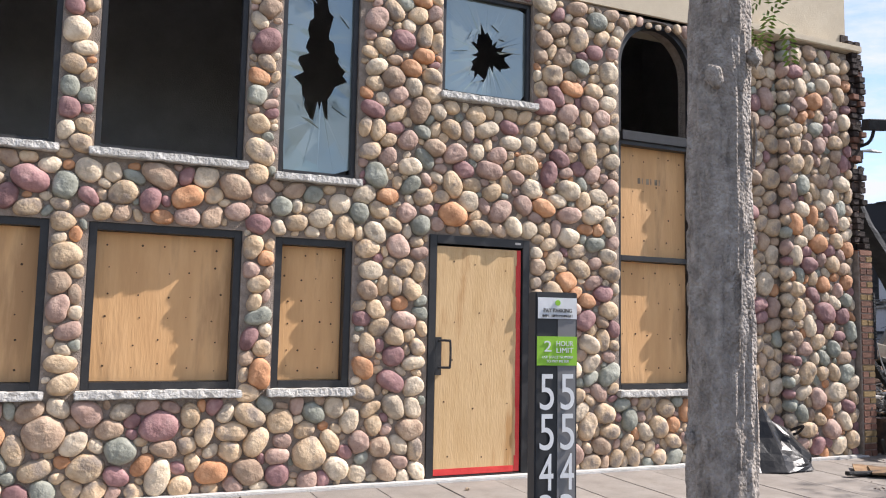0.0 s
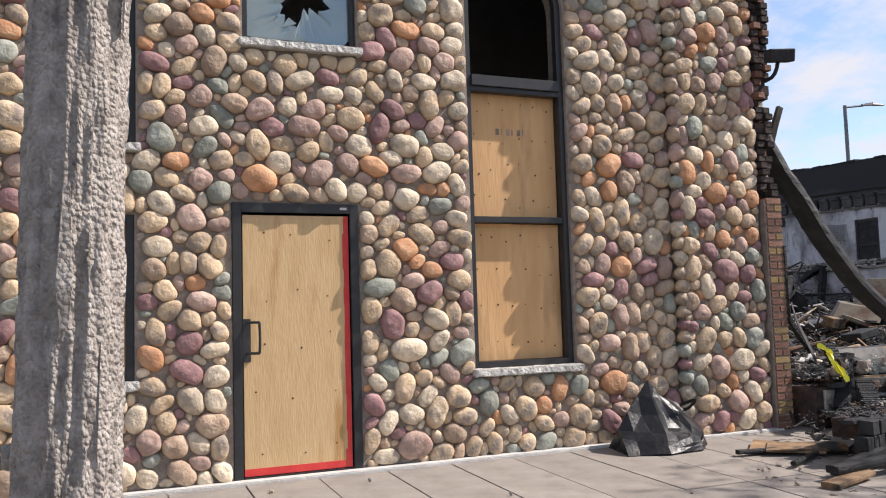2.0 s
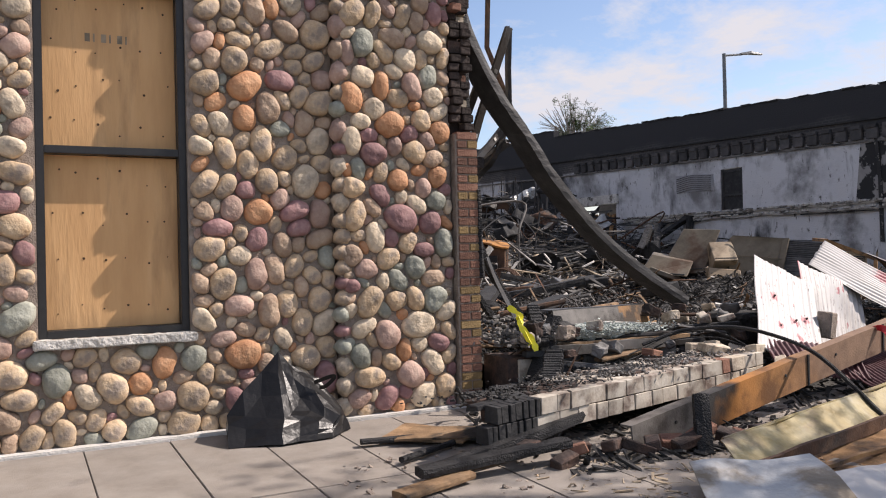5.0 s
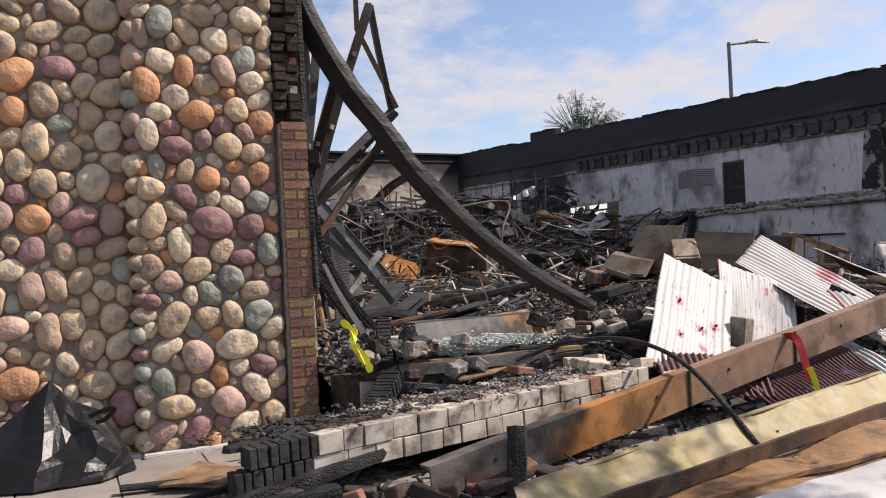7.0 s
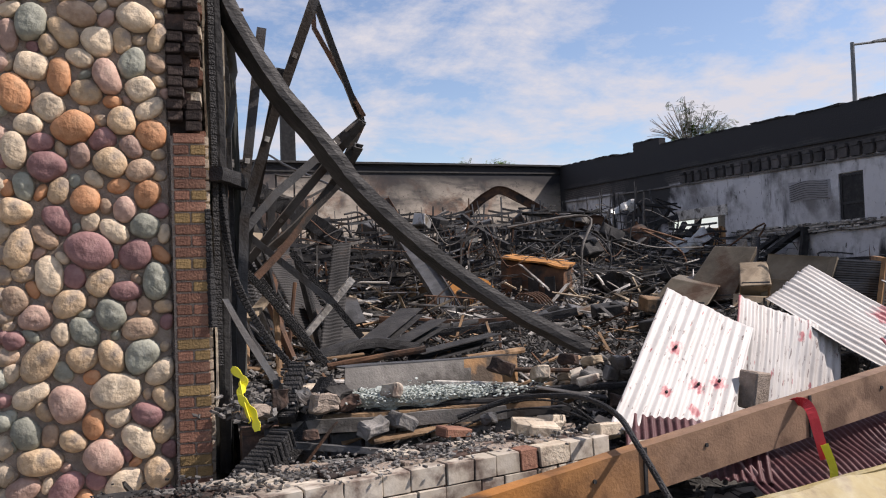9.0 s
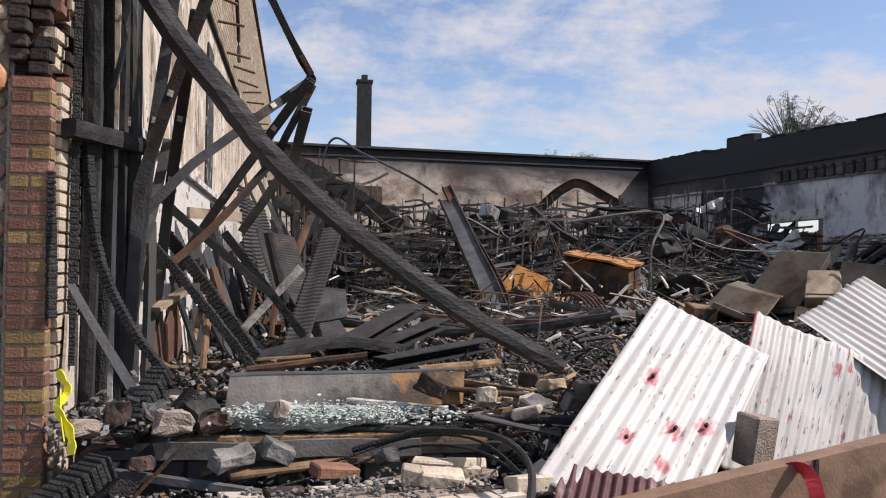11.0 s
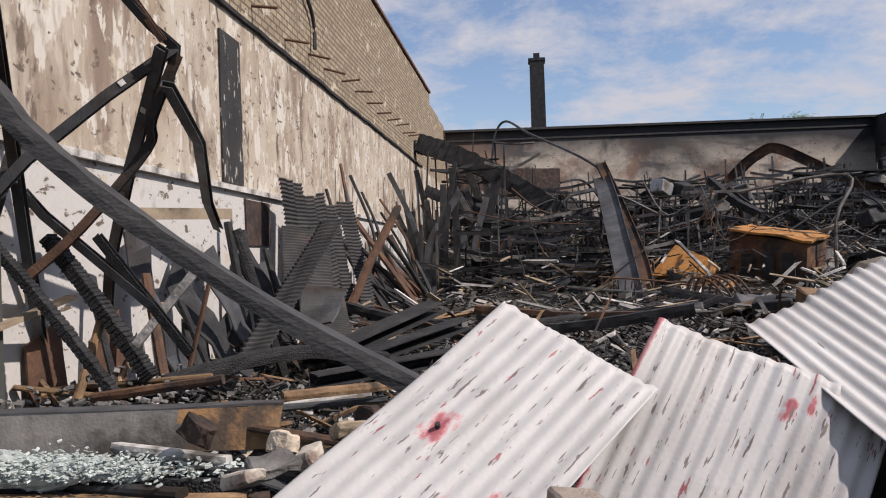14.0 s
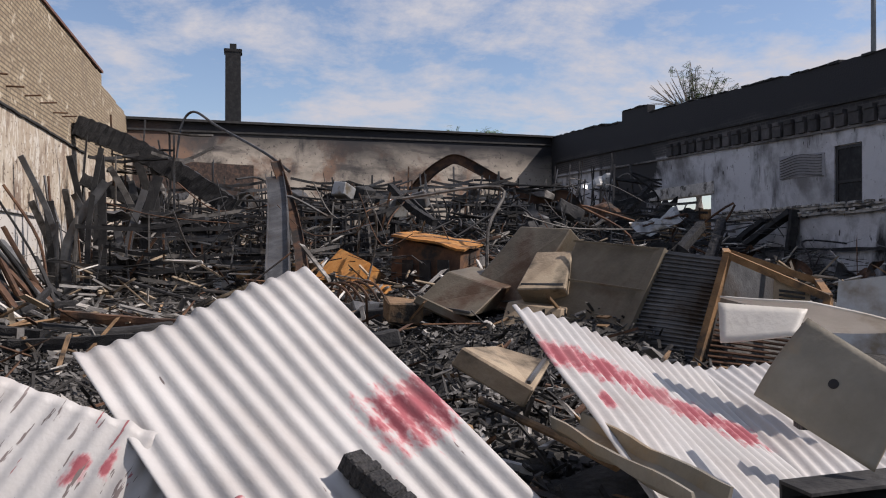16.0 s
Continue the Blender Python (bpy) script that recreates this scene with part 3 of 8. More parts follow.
def mound(x, y):
    """Height of the burnt rubble above the street."""
    t = min(1.0, max(0.0, (y - 9) / 14))
    base = 0.16 + 0.16 * min(1, max(0, (y + 1.5) / 2)) + 0.45 * t * t
    base += 0.9 * math.exp(-((x - 12.3) / 1.8) ** 2 - ((y - 4.5) / 2.0) ** 2) * 0.5
    base += 0.9 * math.exp(-((x - 7) / 3.2) ** 2 - ((y - 25) / 4.5) ** 2) + 0.8 * math.exp(-((x - 17) / 4.5) ** 2 - ((y - 27) / 4.5) ** 2)
    base += 1.4 * math.exp(-((x - 23) / 2.2) ** 2 - ((y - 27) / 5) ** 2)
    n = noise.noise(Vector((x * 0.55, y * 0.55, 0.3))) * 0.16 + noise.noise(Vector((x * 1.7, y * 1.7, 2.0))) * 0.07
    h = max(0.03, base + n)
    return h if y > 0.3 else max(-0.15, -0.15 + (h + 0.15) * (y + 1.55) / 1.85)


gv = [[lot.verts.new((4.62 + (25.35 - 4.62) * i / NX, -1.55 + 41.1 * (j / NY) ** 1.35, 0)) for i in range(NX + 1)] for j in range(NY + 1)]
for row in gv:
    for v in row:
        v.co.z = mound(v.co.x, v.co.y)
for j in range(NY):
    for i in range(NX):
        lot.faces.new((gv[j][i], gv[j][i + 1], gv[j + 1][i + 1], gv[j + 1][i]))
solo("rubble_floor", lot, DIRT, (12, 10, 0), "black ash and burnt rubble covering the gutted floor", "rubble", kind="structure", smooth=True)

# ---- gutted shop: side walls and rear wall ----
wl_bm = B()
tops = [(0.62, 4.9), (2.0, 7.2), (26.0, 7.2), (26.02, 6.85), (31.9, 6.75)]
for (ya, za), (yb, zb) in zip(tops, tops[1:]):
    if yb - ya < 0.1:
        continue
    n = max(1, int((yb - ya) / 0.9))
    for k in range(n):
        y0, y1 = ya + (yb - ya) * k / n, ya + (yb - ya) * (k + 1) / n
        z = za + (zb - za) * (k + 0.5) / n + random.uniform(-0.05, 0.05)
        box(wl_bm, 4.2, 4.6, y0, y1, -0.2, z)
wall_left = solo("wall_west", wl_bm, WALL_L, (4.4, 0, 0), "tall party wall of peeling plaster and bare ochre brick", "wall", kind="structure")
# ledge and coping of the party wall
trim = B()
sweep(trim, [(4.63, 0.7, 2.2), (4.63, 17.5, 2.2)], rect(0.05, 0.06))
solo("trim_ledge", trim, PALE, (4.63, 1, 2.2), "thin plaster ledge along the party wall", "trim", kind="structure")
cop = B()
for k in range(24):
    y0 = 2.0 + k
    box(cop, 4.16, 4.66, y0, y0 + 0.985, 7.24, 7.31)
solo("trim_coping", cop, mat("clay_coping", [(0.10, 0.05, 0.04), (0.2, 0.11, 0.08)], 4, 0.8), (4.4, 2, 7.24), "dark clay coping tiles on the party wall", "trim", kind="structure")
pil = B()
plate(pil, [(4.615, 5.3, 2.25), (4.615, 5.95, 2.25), (4.615, 5.95, 3.95), (4.615, 5.3, 3.95)], 0.02, 4, 8, 0.01)
solo("wall_scar", pil, SCAR, (4.61, 5.6, 2.25), "black scorched strip where a pilaster burned away", "wall", kind="structure")
pil = B()
plate(pil, [(4.615, 6.0, 1.55), (4.615, 6.9, 1.55), (4.615, 6.9, 2.1), (4.615, 6.0, 2.1)], 0.02, 4, 4, 0.01)
solo("wall_scar", pil, BRICKB, (4.61, 6.4, 1.55), "sooty bare brick patch low on the party wall", "wall", kind="structure")
for k in range(16):
    b = B()
    y = 4.0 + k * 1.25 + random.uniform(-0.2, 0.2)
    z = 4.45 + 0.03 * k + random.uniform(-0.06, 0.06)
    sweep(b, [(4.58, y, z), (4.95, y + random.uniform(-0.1, 0.1), z + random.uniform(-0.12, 0.05))], tube(0.02, 6))
    solo("anchor_rod", b, RUST, (4.6, y, z), "short rusted roof anchor rod sticking out of the wall", "rod", group="wall anchor rods")
for z, y1, w in ((4.27, 23.0, 0.05),):
    b = B()
    sweep(b, [(4.62, 1.2 + (y1 - 1.2) * k / 60, z + 0.03 * noise.noise(Vector((k * 0.9, z, 0)))) for k in range(61)], rect(0.06, w))
    roughen(b, 0.012, 6, z)
    solo("trim_ledger", b, SOOT, (4.62, 1.2, z), "charred ledger line left along the party wall", "trim", kind="structure")
# loose cable hanging on the party wall
b = B()
sweep(b, curve([(4.64, 6.5, 6.4), (4.7, 7.5, 5.9), (4.66, 9.2, 5.3), (4.68, 9.3, 4.7)]), tube(0.03, 6))
solo("dangling_conduit", b, SOOT, (4.64, 9, 4.7), "scorched conduit dangling from the party wall", "conduit")

# right wall, parapet black with soot
WR = 25.4
b = B()


def right_top(y):
    return 5.95 + 0.042 * y + (0.32 if 28.6 < y < 30.6 else 0.0) - (0.1 if 30.6 < y < 33 else 0)


holes = [(16.15, 17.25, 2.70, 4.32), (23.6, 27.9, 1.5, 3.42)]
ys = sorted({-2.0, 39.6, *[k * 0.8 - 2 for k in range(53)], *(v for h in holes for v in h[:2])})
for a, c in zip(ys, ys[1:]):
    m = (a + c) / 2
    h = next((h for h in holes if h[0] < m < h[1]), None)
    top = right_top(m) + random.uniform(-0.02, 0.02)
    if h:
        box(b, WR, WR + 0.35, a, c, -0.2, h[2])
        box(b, WR, WR + 0.35, a, c, h[3], top)
    else:
        box(b, WR, WR + 0.35, a, c, -0.2, top)
wall_right = solo("wall_east", b, WALL_R, (WR, 0, 0), "grey plastered wall with a soot-black parapet", "wall", kind="structure")
b = B()
sweep(b, [(WR - 0.03, y, 4.31 + 0.027 * y + 0.012 * noise.noise(Vector((y, 0, 0)))) for y in np.arange(-2, 39.2, 0.4)], rect(0.09, 0.07))
roughen(b, 0.02, 4)
solo("trim_band", b, mat("sooty_ledge", [(0.10, 0.095, 0.09), (0.22, 0.21, 0.20)], 5, 0.9, stain=(0.04, 0.04, 0.04), stain_scale=0.8), (WR, 0, 4.3), "broken plaster string course along the wall", "trim", kind="structure")
b = B()
sweep(b, [(WR - 0.04, y, 4.98 + 0.03 * y) for y in np.arange(-2, 39.2, 0.4)], rect(0.08, 0.06))
solo("trim_band", b, SOOT, (WR, 0, 5.0), "scorched brick string course along the wall", "trim", kind="structure")
CORBEL = mat("sooty_corbel", [(0.03, 0.029, 0.03), (0.06, 0.057, 0.057), (0.11, 0.10, 0.10)], 2.0, 0.9, bump=0.5, fine=30, vary=0.35)
for k in range(46):
    y = 1.0 + k * 0.56
    b = B()
    z = 4.37 + 0.027 * y
    box(b, WR - 0.13, WR - 0.002, y, y + 0.40, z, z + 0.34, 0.01)
    box(b, WR - 0.16, WR - 0.002, y + 0.03, y + 0.37, z + 0.343, z + 0.47, 0.01)
    part("corbel", b, CORBEL, wall_right)
b = B()
rp_ = random.Random(31)
for k in range(95):
    y = -1.5 + 0.43 * k
    z = right_top(y + 0.2)
    if rp_.random() < 0.7:
        box(b, WR - 0.05, WR + 0.40, y, y + 0.42, z - rp_.uniform(0.0, 0.05), z + rp_.uniform(0.01, 0.045), 0.01)
roughen(b, 0.02, 5)
solo("trim_parapet", b, SOOT, (WR, 0, 6.0), "ragged course of scorched bricks on top of the parapet", "trim", kind="structure")
b = B()
plate(b, [(WR - 0.02, 17.6, 3.55), (WR - 0.02, 19.7, 3.6), (WR - 0.02, 19.7, 4.3), (WR - 0.02, 17.6, 4.2)], 0.01, 6, 3, 0.03)
wp = solo("wall_panel", b, mat("grey_panel", [(0.27, 0.27, 0.285), (0.36, 0.36, 0.375)], 6, 0.9, bump=0.6, fine=10), (WR, 18.5, 3.55), "warped grey wall panel faced with wire lath", "panel", kind="structure")
b = B()
for k in range(8):
    sweep(b, [(WR - 0.05, y, 3.62 + 0.082 * k + 0.05 * math.sin(y * 3.1)) for y in np.arange(17.7, 19.65, 0.1)], rect(0.02, 0.016))
tagged(part("wire_lath", b, STEEL, wp, "dark wavy wires"), kind="stuff")
b = B()
for z, dp in ((2.62, 0.1), (2.44, 0.14)):
    sweep(b, [(WR - 0.06, y, z + 0.02 * math.sin(y * 3)) for y in np.arange(3, 23.5, 0.5)], rect(dp, 0.07))
roughen(b, 0.02, 3)
solo("trim_ledge", b, PALE, (WR, 10, 2.35), "broken plaster ledge with lumps of mortar", "trim", kind="structure")
b = B()
for y, z, dy, h in ((16.6, 2.53, 2.2, 0.05), (19.6, 2.36, 2.6, 0.07), (21.6, 2.66, 2.9, 0.05), (12.0, 2.36, 3.0, 0.05)):
    sweep(b, [(WR - 0.09, y - dy / 2 + dy * k / 12, z + 0.03 * noise.noise(Vector((k * 1.7, y, 0)))) for k in range(13)], rect(0.08, h), scale=[0.5 + 0.8 * abs(noise.noise(Vector((k * 2.3, y, 4)))) for k in range(13)])
solo("trim_charred_ledge", b, SOOT, (WR, 18, 2.4), "charred battens left along the plaster ledge", "trim", kind="structure")
b = B()
sweep(b, [(WR - 0.12, 12.0 + 0.6 * k, 1.42 + 0.05 * noise.noise(Vector((k * 1.3, 3, 0)))) for k in range(19)], rect(0.12, 0.16), scale=[0.35 + 0.9 * abs(noise.noise(Vector((k * 1.9, 7, 0)))) for k in range(19)])
roughen(b, 0.03, 3)
solo("trim_charred_rail", b, SOOT, (WR, 17, 1.4), "thick charred rail fixed low along the grey wall", "trim", kind="structure")
for a, c, w_ in (((25.2, 20.25, 2.35), (24.6, 22.3, 1.0), 0.2), ((25.2, 18.85, 2.55), (24.5, 21.4, 1.0), 0.3), ((25.2, 18.7, 2.6), (25.1, 19.0, 0.2), 0.26)):
    b = B()
    sweep(b, [Vector(a).lerp(Vector(c), k / 10) for k in range(11)], rect(0.16, w_), up=(1, 0, 0))
    roughen(b, 0.03, 4, a[1])
    solo("leaning_joist", b, SOOT, c, "wide charred joist leaning against the grey wall", "timber", group="joists against the wall")
b = B()
for k in range(420):
    y = random.Random(k).uniform(4, 23)
    z = random.Random(k + 999).choice((2.69, 2.69, 2.50))
    obox(b, (WR - 0.08 - 0.05 * random.Random(k + 5).random(), y, z), (0.09, 0.12, 0.06), 10 * math.sin(k), 12 * math.cos(k * 3), k * 37 % 180)
tagged(solo("ledge_rubble", b, PALE, (WR, 12, 2.5), "crumbs of mortar left lying on the plaster ledge", "rubble"), kind="stuff")
rs = random.Random(77)
for k in range(7):
    y = 4.2 + 1.0 * k + rs.uniform(-0.3, 0.3)
    b = B()
    sweep(b, [(WR - 0.06, y, rs.uniform(1.0, 2.2)), (WR - 0.06, y + rs.uniform(-0.1, 0.1), 3.4), (WR - 0.06, y + rs.uniform(-0.2, 0.2), rs.uniform(4.2, 5.1))], rect(rs.uniform(0.06, 0.22), 0.05), up=(1, 0, 0))
    solo("wall_strip", b, rs.choice((SOOT, SOOT, SCAR)), (WR, y, 1.5), "scorched batten still fixed to the grey wall", "batten", group="wall battens")
q = B()
plate(q, [(WR - 0.012, 4.2, 2.7), (WR - 0.012, 11.4, 2.7), (WR - 0.012, 11.2, 4.55), (WR - 0.012, 4.2, 4.4)], 0.014, 30, 10, 0.006)
solo("wall_scar", q, mat("peeling_soot", [(0.22, 0.21, 0.205), (0.32, 0.31, 0.30)], 2, 0.9, bump=0.4, stain=(0.025, 0.025, 0.026), stain_scale=1.5, stain_at=(0.47, 0.50)), (WR, 7.8, 2.7), "plaster peeling away in sooty blotches", "wall", kind="structure")
win = thing("window_far", (WR, 16.7, 2.70), "small burnt-out window with dark bars", "window", kind="structure")
for y in (16.2, 17.2):
    b = B()
    box(b, WR + 0.05, WR + 0.13, y - 0.045, y + 0.045, 2.70, 4.32)
    part("frame", b, FRAME, win)
for z in (2.72, 3.3, 4.26):
    b = B()
    box(b, WR + 0.055, WR + 0.125, 16.245, 17.155, z - 0.04, z + 0.04)
    part("bar", b, FRAME, win)
# black sheet added to darken the window and hide the sky behind it
b = B()
box(b, WR + 0.08, WR + 0.1, 16.245, 17.155, 2.76, 4.22)
part("pane", b, SOOT, win)
b = B()
box(b, WR - 0.06, WR + 0.34, 23.4, 28.2, 3.425, 3.86, 0.02)
roughen(b, 0.03, 3)
solo("lintel", b, PALE, (WR, 25, 3.56), "pale concrete lintel over the gaping opening", "lintel", kind="structure")

# rear wall, its coping, and the chimney
FA, FB_ = Vector((4.4, 31.6, 0)), Vector((25.6, 39.6, 0))
b = B()
fd = (FB_ - FA).normalized()
fn_ = Vector((-fd.y, fd.x, 0))
N = 26
for k in range(N):
    p, q = FA.lerp(FB_, k / N), FA.lerp(FB_, (k + 1) / N)
    z = 6.62 + 0.95 * (k + 0.5) / N + random.uniform(-0.015, 0.015)
    vs = [bm_v for bm_v in (p, q, q + fn_ * 0.35, p + fn_ * 0.35)]
    lo = [b.verts.new((v.x, v.y, -0.2)) for v in vs]
    hi = [b.verts.new((v.x, v.y, z)) for v in vs]
    b.faces.new(hi)
    for i in range(4):
        b.faces.new((lo[i], lo[(i + 1) % 4], hi[(i + 1) % 4], hi[i]))
solo("wall_north", b, WALL_F, (12, 35, 0), "rear block wall, tan with a soot-blackened top", "wall", kind="structure")
b = B()
sweep(b, [FA + Vector((0, 0, 6.66)), FB_ + Vector((0, 0, 7.63))], rect(0.55, 0.1))
sweep(b, [FA + Vector((0, 0, 6.25)) - fn_ * 0.03, FB_ + Vector((0, 0, 7.2)) - fn_ * 0.03], rect(0.1, 0.08))
solo("trim_cap", b, SOOT, (12, 35, 6.6), "blackened cap along the rear wall", "trim", kind="structure")
for k, (a, c, z0, z1, m) in enumerate(((0.02, 0.24, 3.8, 5.1, BRICKB),)):
    b = B()
    p, q = FA.lerp(FB_, a) - fn_ * 0.02, FA.lerp(FB_, c) - fn_ * 0.02
    plate(b, [(p.x, p.y, z0), (q.x, q.y, z0), (q.x, q.y, z1), (p.x, p.y, z1)], 0.03, 20, 4, 0.03, k)
    solo("wall_patch", b, m, (p.x, p.y, z0), "exposed brick patch low on the rear wall", "wall", kind="structure")
chim = thing("chimney", (8.65, 33.5, 5.0), "tall square chimney blackened by smoke", "chimney")
b = B()
box(b, 8.28, 9.0, 33.5, 34.2, 0.0, 9.95)
for v in b.verts:
    if v.co.z > 9:
        v.co.x += 0.04 * (1 if v.co.x < 8.6 else -1)
part("shaft", b, SOOT, chim)
b = B()
box(b, 8.26, 9.02, 33.48, 34.22, 9.953, 10.1, 0.02)
part("cap", b, SOOT, chim)
b = B()
box(b, 8.5, 8.78, 33.7, 34.0, 10.103, 10.36)
part("flue", b, SOOT, chim)

# ---- the cobbled facade ----
FACE = 0.0
LOWZ = 0.75
OPEN = [(-5.55, -4.15, 0.76, 2.05), (-3.875, -2.71, 0.76, 2.05), (-2.435, -1.76, 0.76, 2.02), (-1.04, 0.0, -0.2, 2.13),
        (-5.55, -4.15, 2.62, 4.45), (-3.875, -2.73, 2.62, 4.45), (-2.44, -1.75, 2.56, 4.45), (-0.94, 0.02, 3.46, 4.48), (1.04, 2.06, 0.70, 4.05)]
ARC = (1.55, 4.05, 0.51)
b = B()
arch_hole = (1.04, 2.06, 4.04, 4.57)
pieced(b, (-6.6, 3.2, -0.2, 4.6), OPEN + [arch_hole], 0.3, FACE + 0.012)
for s in (-1, 1):
    n = 12
    fr = [Vector((ARC[0] + s * ARC[2] * math.cos(math.pi / 2 * k / n), 0, ARC[1] + ARC[2] * math.sin(math.pi / 2 * k / n))) for k in range(n + 1)]
    corner = Vector((ARC[0] + s * 0.51, 0, 4.6))
    for k in range(n):
        tri = (fr[k], fr[k + 1], corner)
        f0 = [b.verts.new((p.x, FACE + 0.012, p.z)) for p in tri]
        f1 = [b.verts.new((p.x, FACE + 0.312, p.z)) for p in tri]
        b.faces.new(f0 if s < 0 else f0[::-1])
        b.faces.new(f1[::-1] if s < 0 else f1)
        b.faces.new((f0[0], f0[1], f1[1], f1[0]))
    box(b, min(corner.x, ARC[0]), max(corner.x, ARC[0]), FACE + 0.012, FACE + 0.312, 4.56, 4.6)
bmesh.ops.recalc_face_normals(b, faces=b.faces)
facade = solo("wall_south", b, MORTAR, (0, 0, 0), "facade of rounded multicoloured cobblestones set in brown mortar", "wall", kind="structure")
b = B()
box(b, 3.21, 4.222, -0.105, 0.6, -0.2, 4.6, 0.02)
pilaster = solo("wall_pilaster", b, MORTAR, (3.7, 0, 0), "projecting cobblestone pilaster at the building's corner", "wall", kind="structure")
b = B()
box(b, -6.6, 4.3, -0.02, 0.6, 4.604, 7.2)
solo("wall_stucco", b, STUCCO, (0, 0.3, 4.6), "smooth beige stucco above the cobblestones", "wall", kind="structure")
b = B()
box(b, 2.2, 4.36, -0.2, -0.025, 4.60, 4.68, 0.01)
solo("trim_cornice", b, STUCCO, (3.2, -0.1, 4.6), "thin beige stucco ledge on top of the stonework", "trim", kind="structure")
b = B()
box(b, -6.6, 3.2, -0.12, -0.004, -0.1, -0.045, 0.008)
box(b, 3.2, 4.3, -0.2, -0.11, -0.1, -0.045, 0.008)
roughen(b, 0.006, 6)
solo("baseboard", b, mat("white_mortar_bead", [(0.45, 0.44, 0.41), (0.62, 0.60, 0.57)], 9, 0.9, bump=0.5), (0, -0.1, 0), "whitish mortar bead along the foot of the facade", "plinth", kind="structure")
# dark rooms behind the openings
b = B()
box(b, -6.6, 4.15, 3.6, 3.7, -0.2, 7.0)
box(b, -6.7, -6.6, 0.33, 3.7, -0.2, 7.0)
box(b, 4.1, 4.19, 0.62, 3.7, -0.2, 7.0)
box(b, -6.6, 4.1, 0.62, 3.6, 6.9, 7.0)
box(b, -6.6, 4.1, 0.33, 3.6, -0.22, -0.15)
box(b, -6.6, 4.1, 0.33, 3.6, 2.22, 2.42)
solo("wall_inner", b, DARKROOM, (-1, 2, 0), "unlit smoke-stained rooms behind the facade", "room", kind="structure")


def frame_ring(par, x0, x1, z0, z1, y, w=0.055, d=0.07):
    for name, (a, c, e, g) in (("jamb", (x0, x0 + w, z0, z1)), ("jamb", (x1 - w, x1, z0, z1)), ("head", (x0 + w, x1 - w, z1 - w, z1)), ("rail", (x0 + w, x1 - w, z0, z0 + w))):
        q = B()
        box(q, a, c, y, y + d, e, g, 0.004)
        part(name, q, FRAME, par)


def sill(x0, x1, z, par):
    q = B()
    box(q, x0 - 0.035, x1 + 0.035, -0.075, 0.1, z - 0.065, z, 0.008)
    bmesh.ops.subdivide_edges(q, edges=[e for e in q.edges if e.calc_length() > 0.3], cuts=24)
    roughen(q, 0.008, 18)
    part("sill", q, SILL, par, "rough grey cast-stone sill")


def plywood(par, x0, x1, z0, z1, y, material, rows, cols):
    q = B()
    box(q, x0, x1, y, y + 0.018, z0, z1, 0.002)
    sheet = part("plywood", q, material, par, "weathered plywood board with nail holes")
    for r in range(rows):
        for c in range(cols):
            q = B()
            x = x0 + (x1 - x0) * (c + 0.5 + random.uniform(-0.18, 0.18)) / cols
            z = z0 + (z1 - z0) * (r + 0.5 + random.uniform(-0.2, 0.2)) / rows
            rr = random.uniform(0.005, 0.010)
            bmesh.ops.create_cone(q, cap_ends=True, segments=7, radius1=rr, radius2=rr, depth=0.004, matrix=pose(x, y - 0.001, z, 90, 0, 0))
            part("nail", q, KNOT, sheet)
    return sheet


def shattered(par, x0, x1, z0, z1, y, cx, cz, rx, rz, seed):
    rnd = random.Random(seed)
    q = B()
    n = 44
    outer, inner = [], []
    rs = [rnd.uniform(0.62, 1.15) for _ in range(n)]
    for k in range(n):
        a = 2 * math.pi * k / n
        dx, dz = math.cos(a), math.sin(a)
        t = min((x1 - cx) / dx if dx > 1e-6 else 9, (x0 - cx) / dx if dx < -1e-6 else 9, (z1 - cz) / dz if dz > 1e-6 else 9, (z0 - cz) / dz if dz < -1e-6 else 9)
        s = rs[k] * (1.0 + 0.3 * math.sin(3 * a + seed))
        outer.append((cx + dx * t, cz + dz * t))
        inner.append((cx + dx * min(rx * s, t * 0.93), cz + dz * rz * s if abs(dz * rz * s) < abs(dz * t) else cz + dz * t * 0.93))
    vo = [q.verts.new((p[0], y, p[1])) for p in outer]
    vi = [q.verts.new((p[0], y + 0.004 * rnd.uniform(-1, 1), p[1])) for p in inner]
    for k in range(n):
        q.faces.new((vo[k], vi[k], vi[(k + 1) % n], vo[(k + 1) % n]))
    ex = bmesh.ops.extrude_face_region(q, geom=q.faces[:])
    bmesh.ops.translate(q, verts=[v for v in ex["geom"] if isinstance(v, bmesh.types.BMVert)], vec=(0, 0.005, 0))
    bmesh.ops.recalc_face_normals(q, faces=q.faces)
    part("pane", q, GLASS, par, "shattered window pane with a jagged hole")
    for k in range(9):
        q = B()
        a = rnd.uniform(0, 6.28)
        px, pz = cx + math.cos(a) * rx * rnd.uniform(0.95, 1.6), cz + math.sin(a) * rz * rnd.uniform(0.95, 1.3)
        px, pz = min(max(px, x0 + 0.05), x1 - 0.05), min(max(pz, z0 + 0.06), z1 - 0.06)
        pts = [(px + rnd.uniform(-0.09, 0.09), y - 0.006 - 0.003 * j, pz + rnd.uniform(-0.11, 0.11)) for j in range(3)]
        f = q.faces.new([q.verts.new(p) for p in pts])
        ex = bmesh.ops.extrude_face_region(q, geom=[f])
        bmesh.ops.translate(q, verts=[v for v in ex["geom"] if isinstance(v, bmesh.types.BMVert)], vec=(0, -0.004, 0))
        bmesh.ops.recalc_face_normals(q, faces=q.faces)
        part("shard", q, GLASS, par)


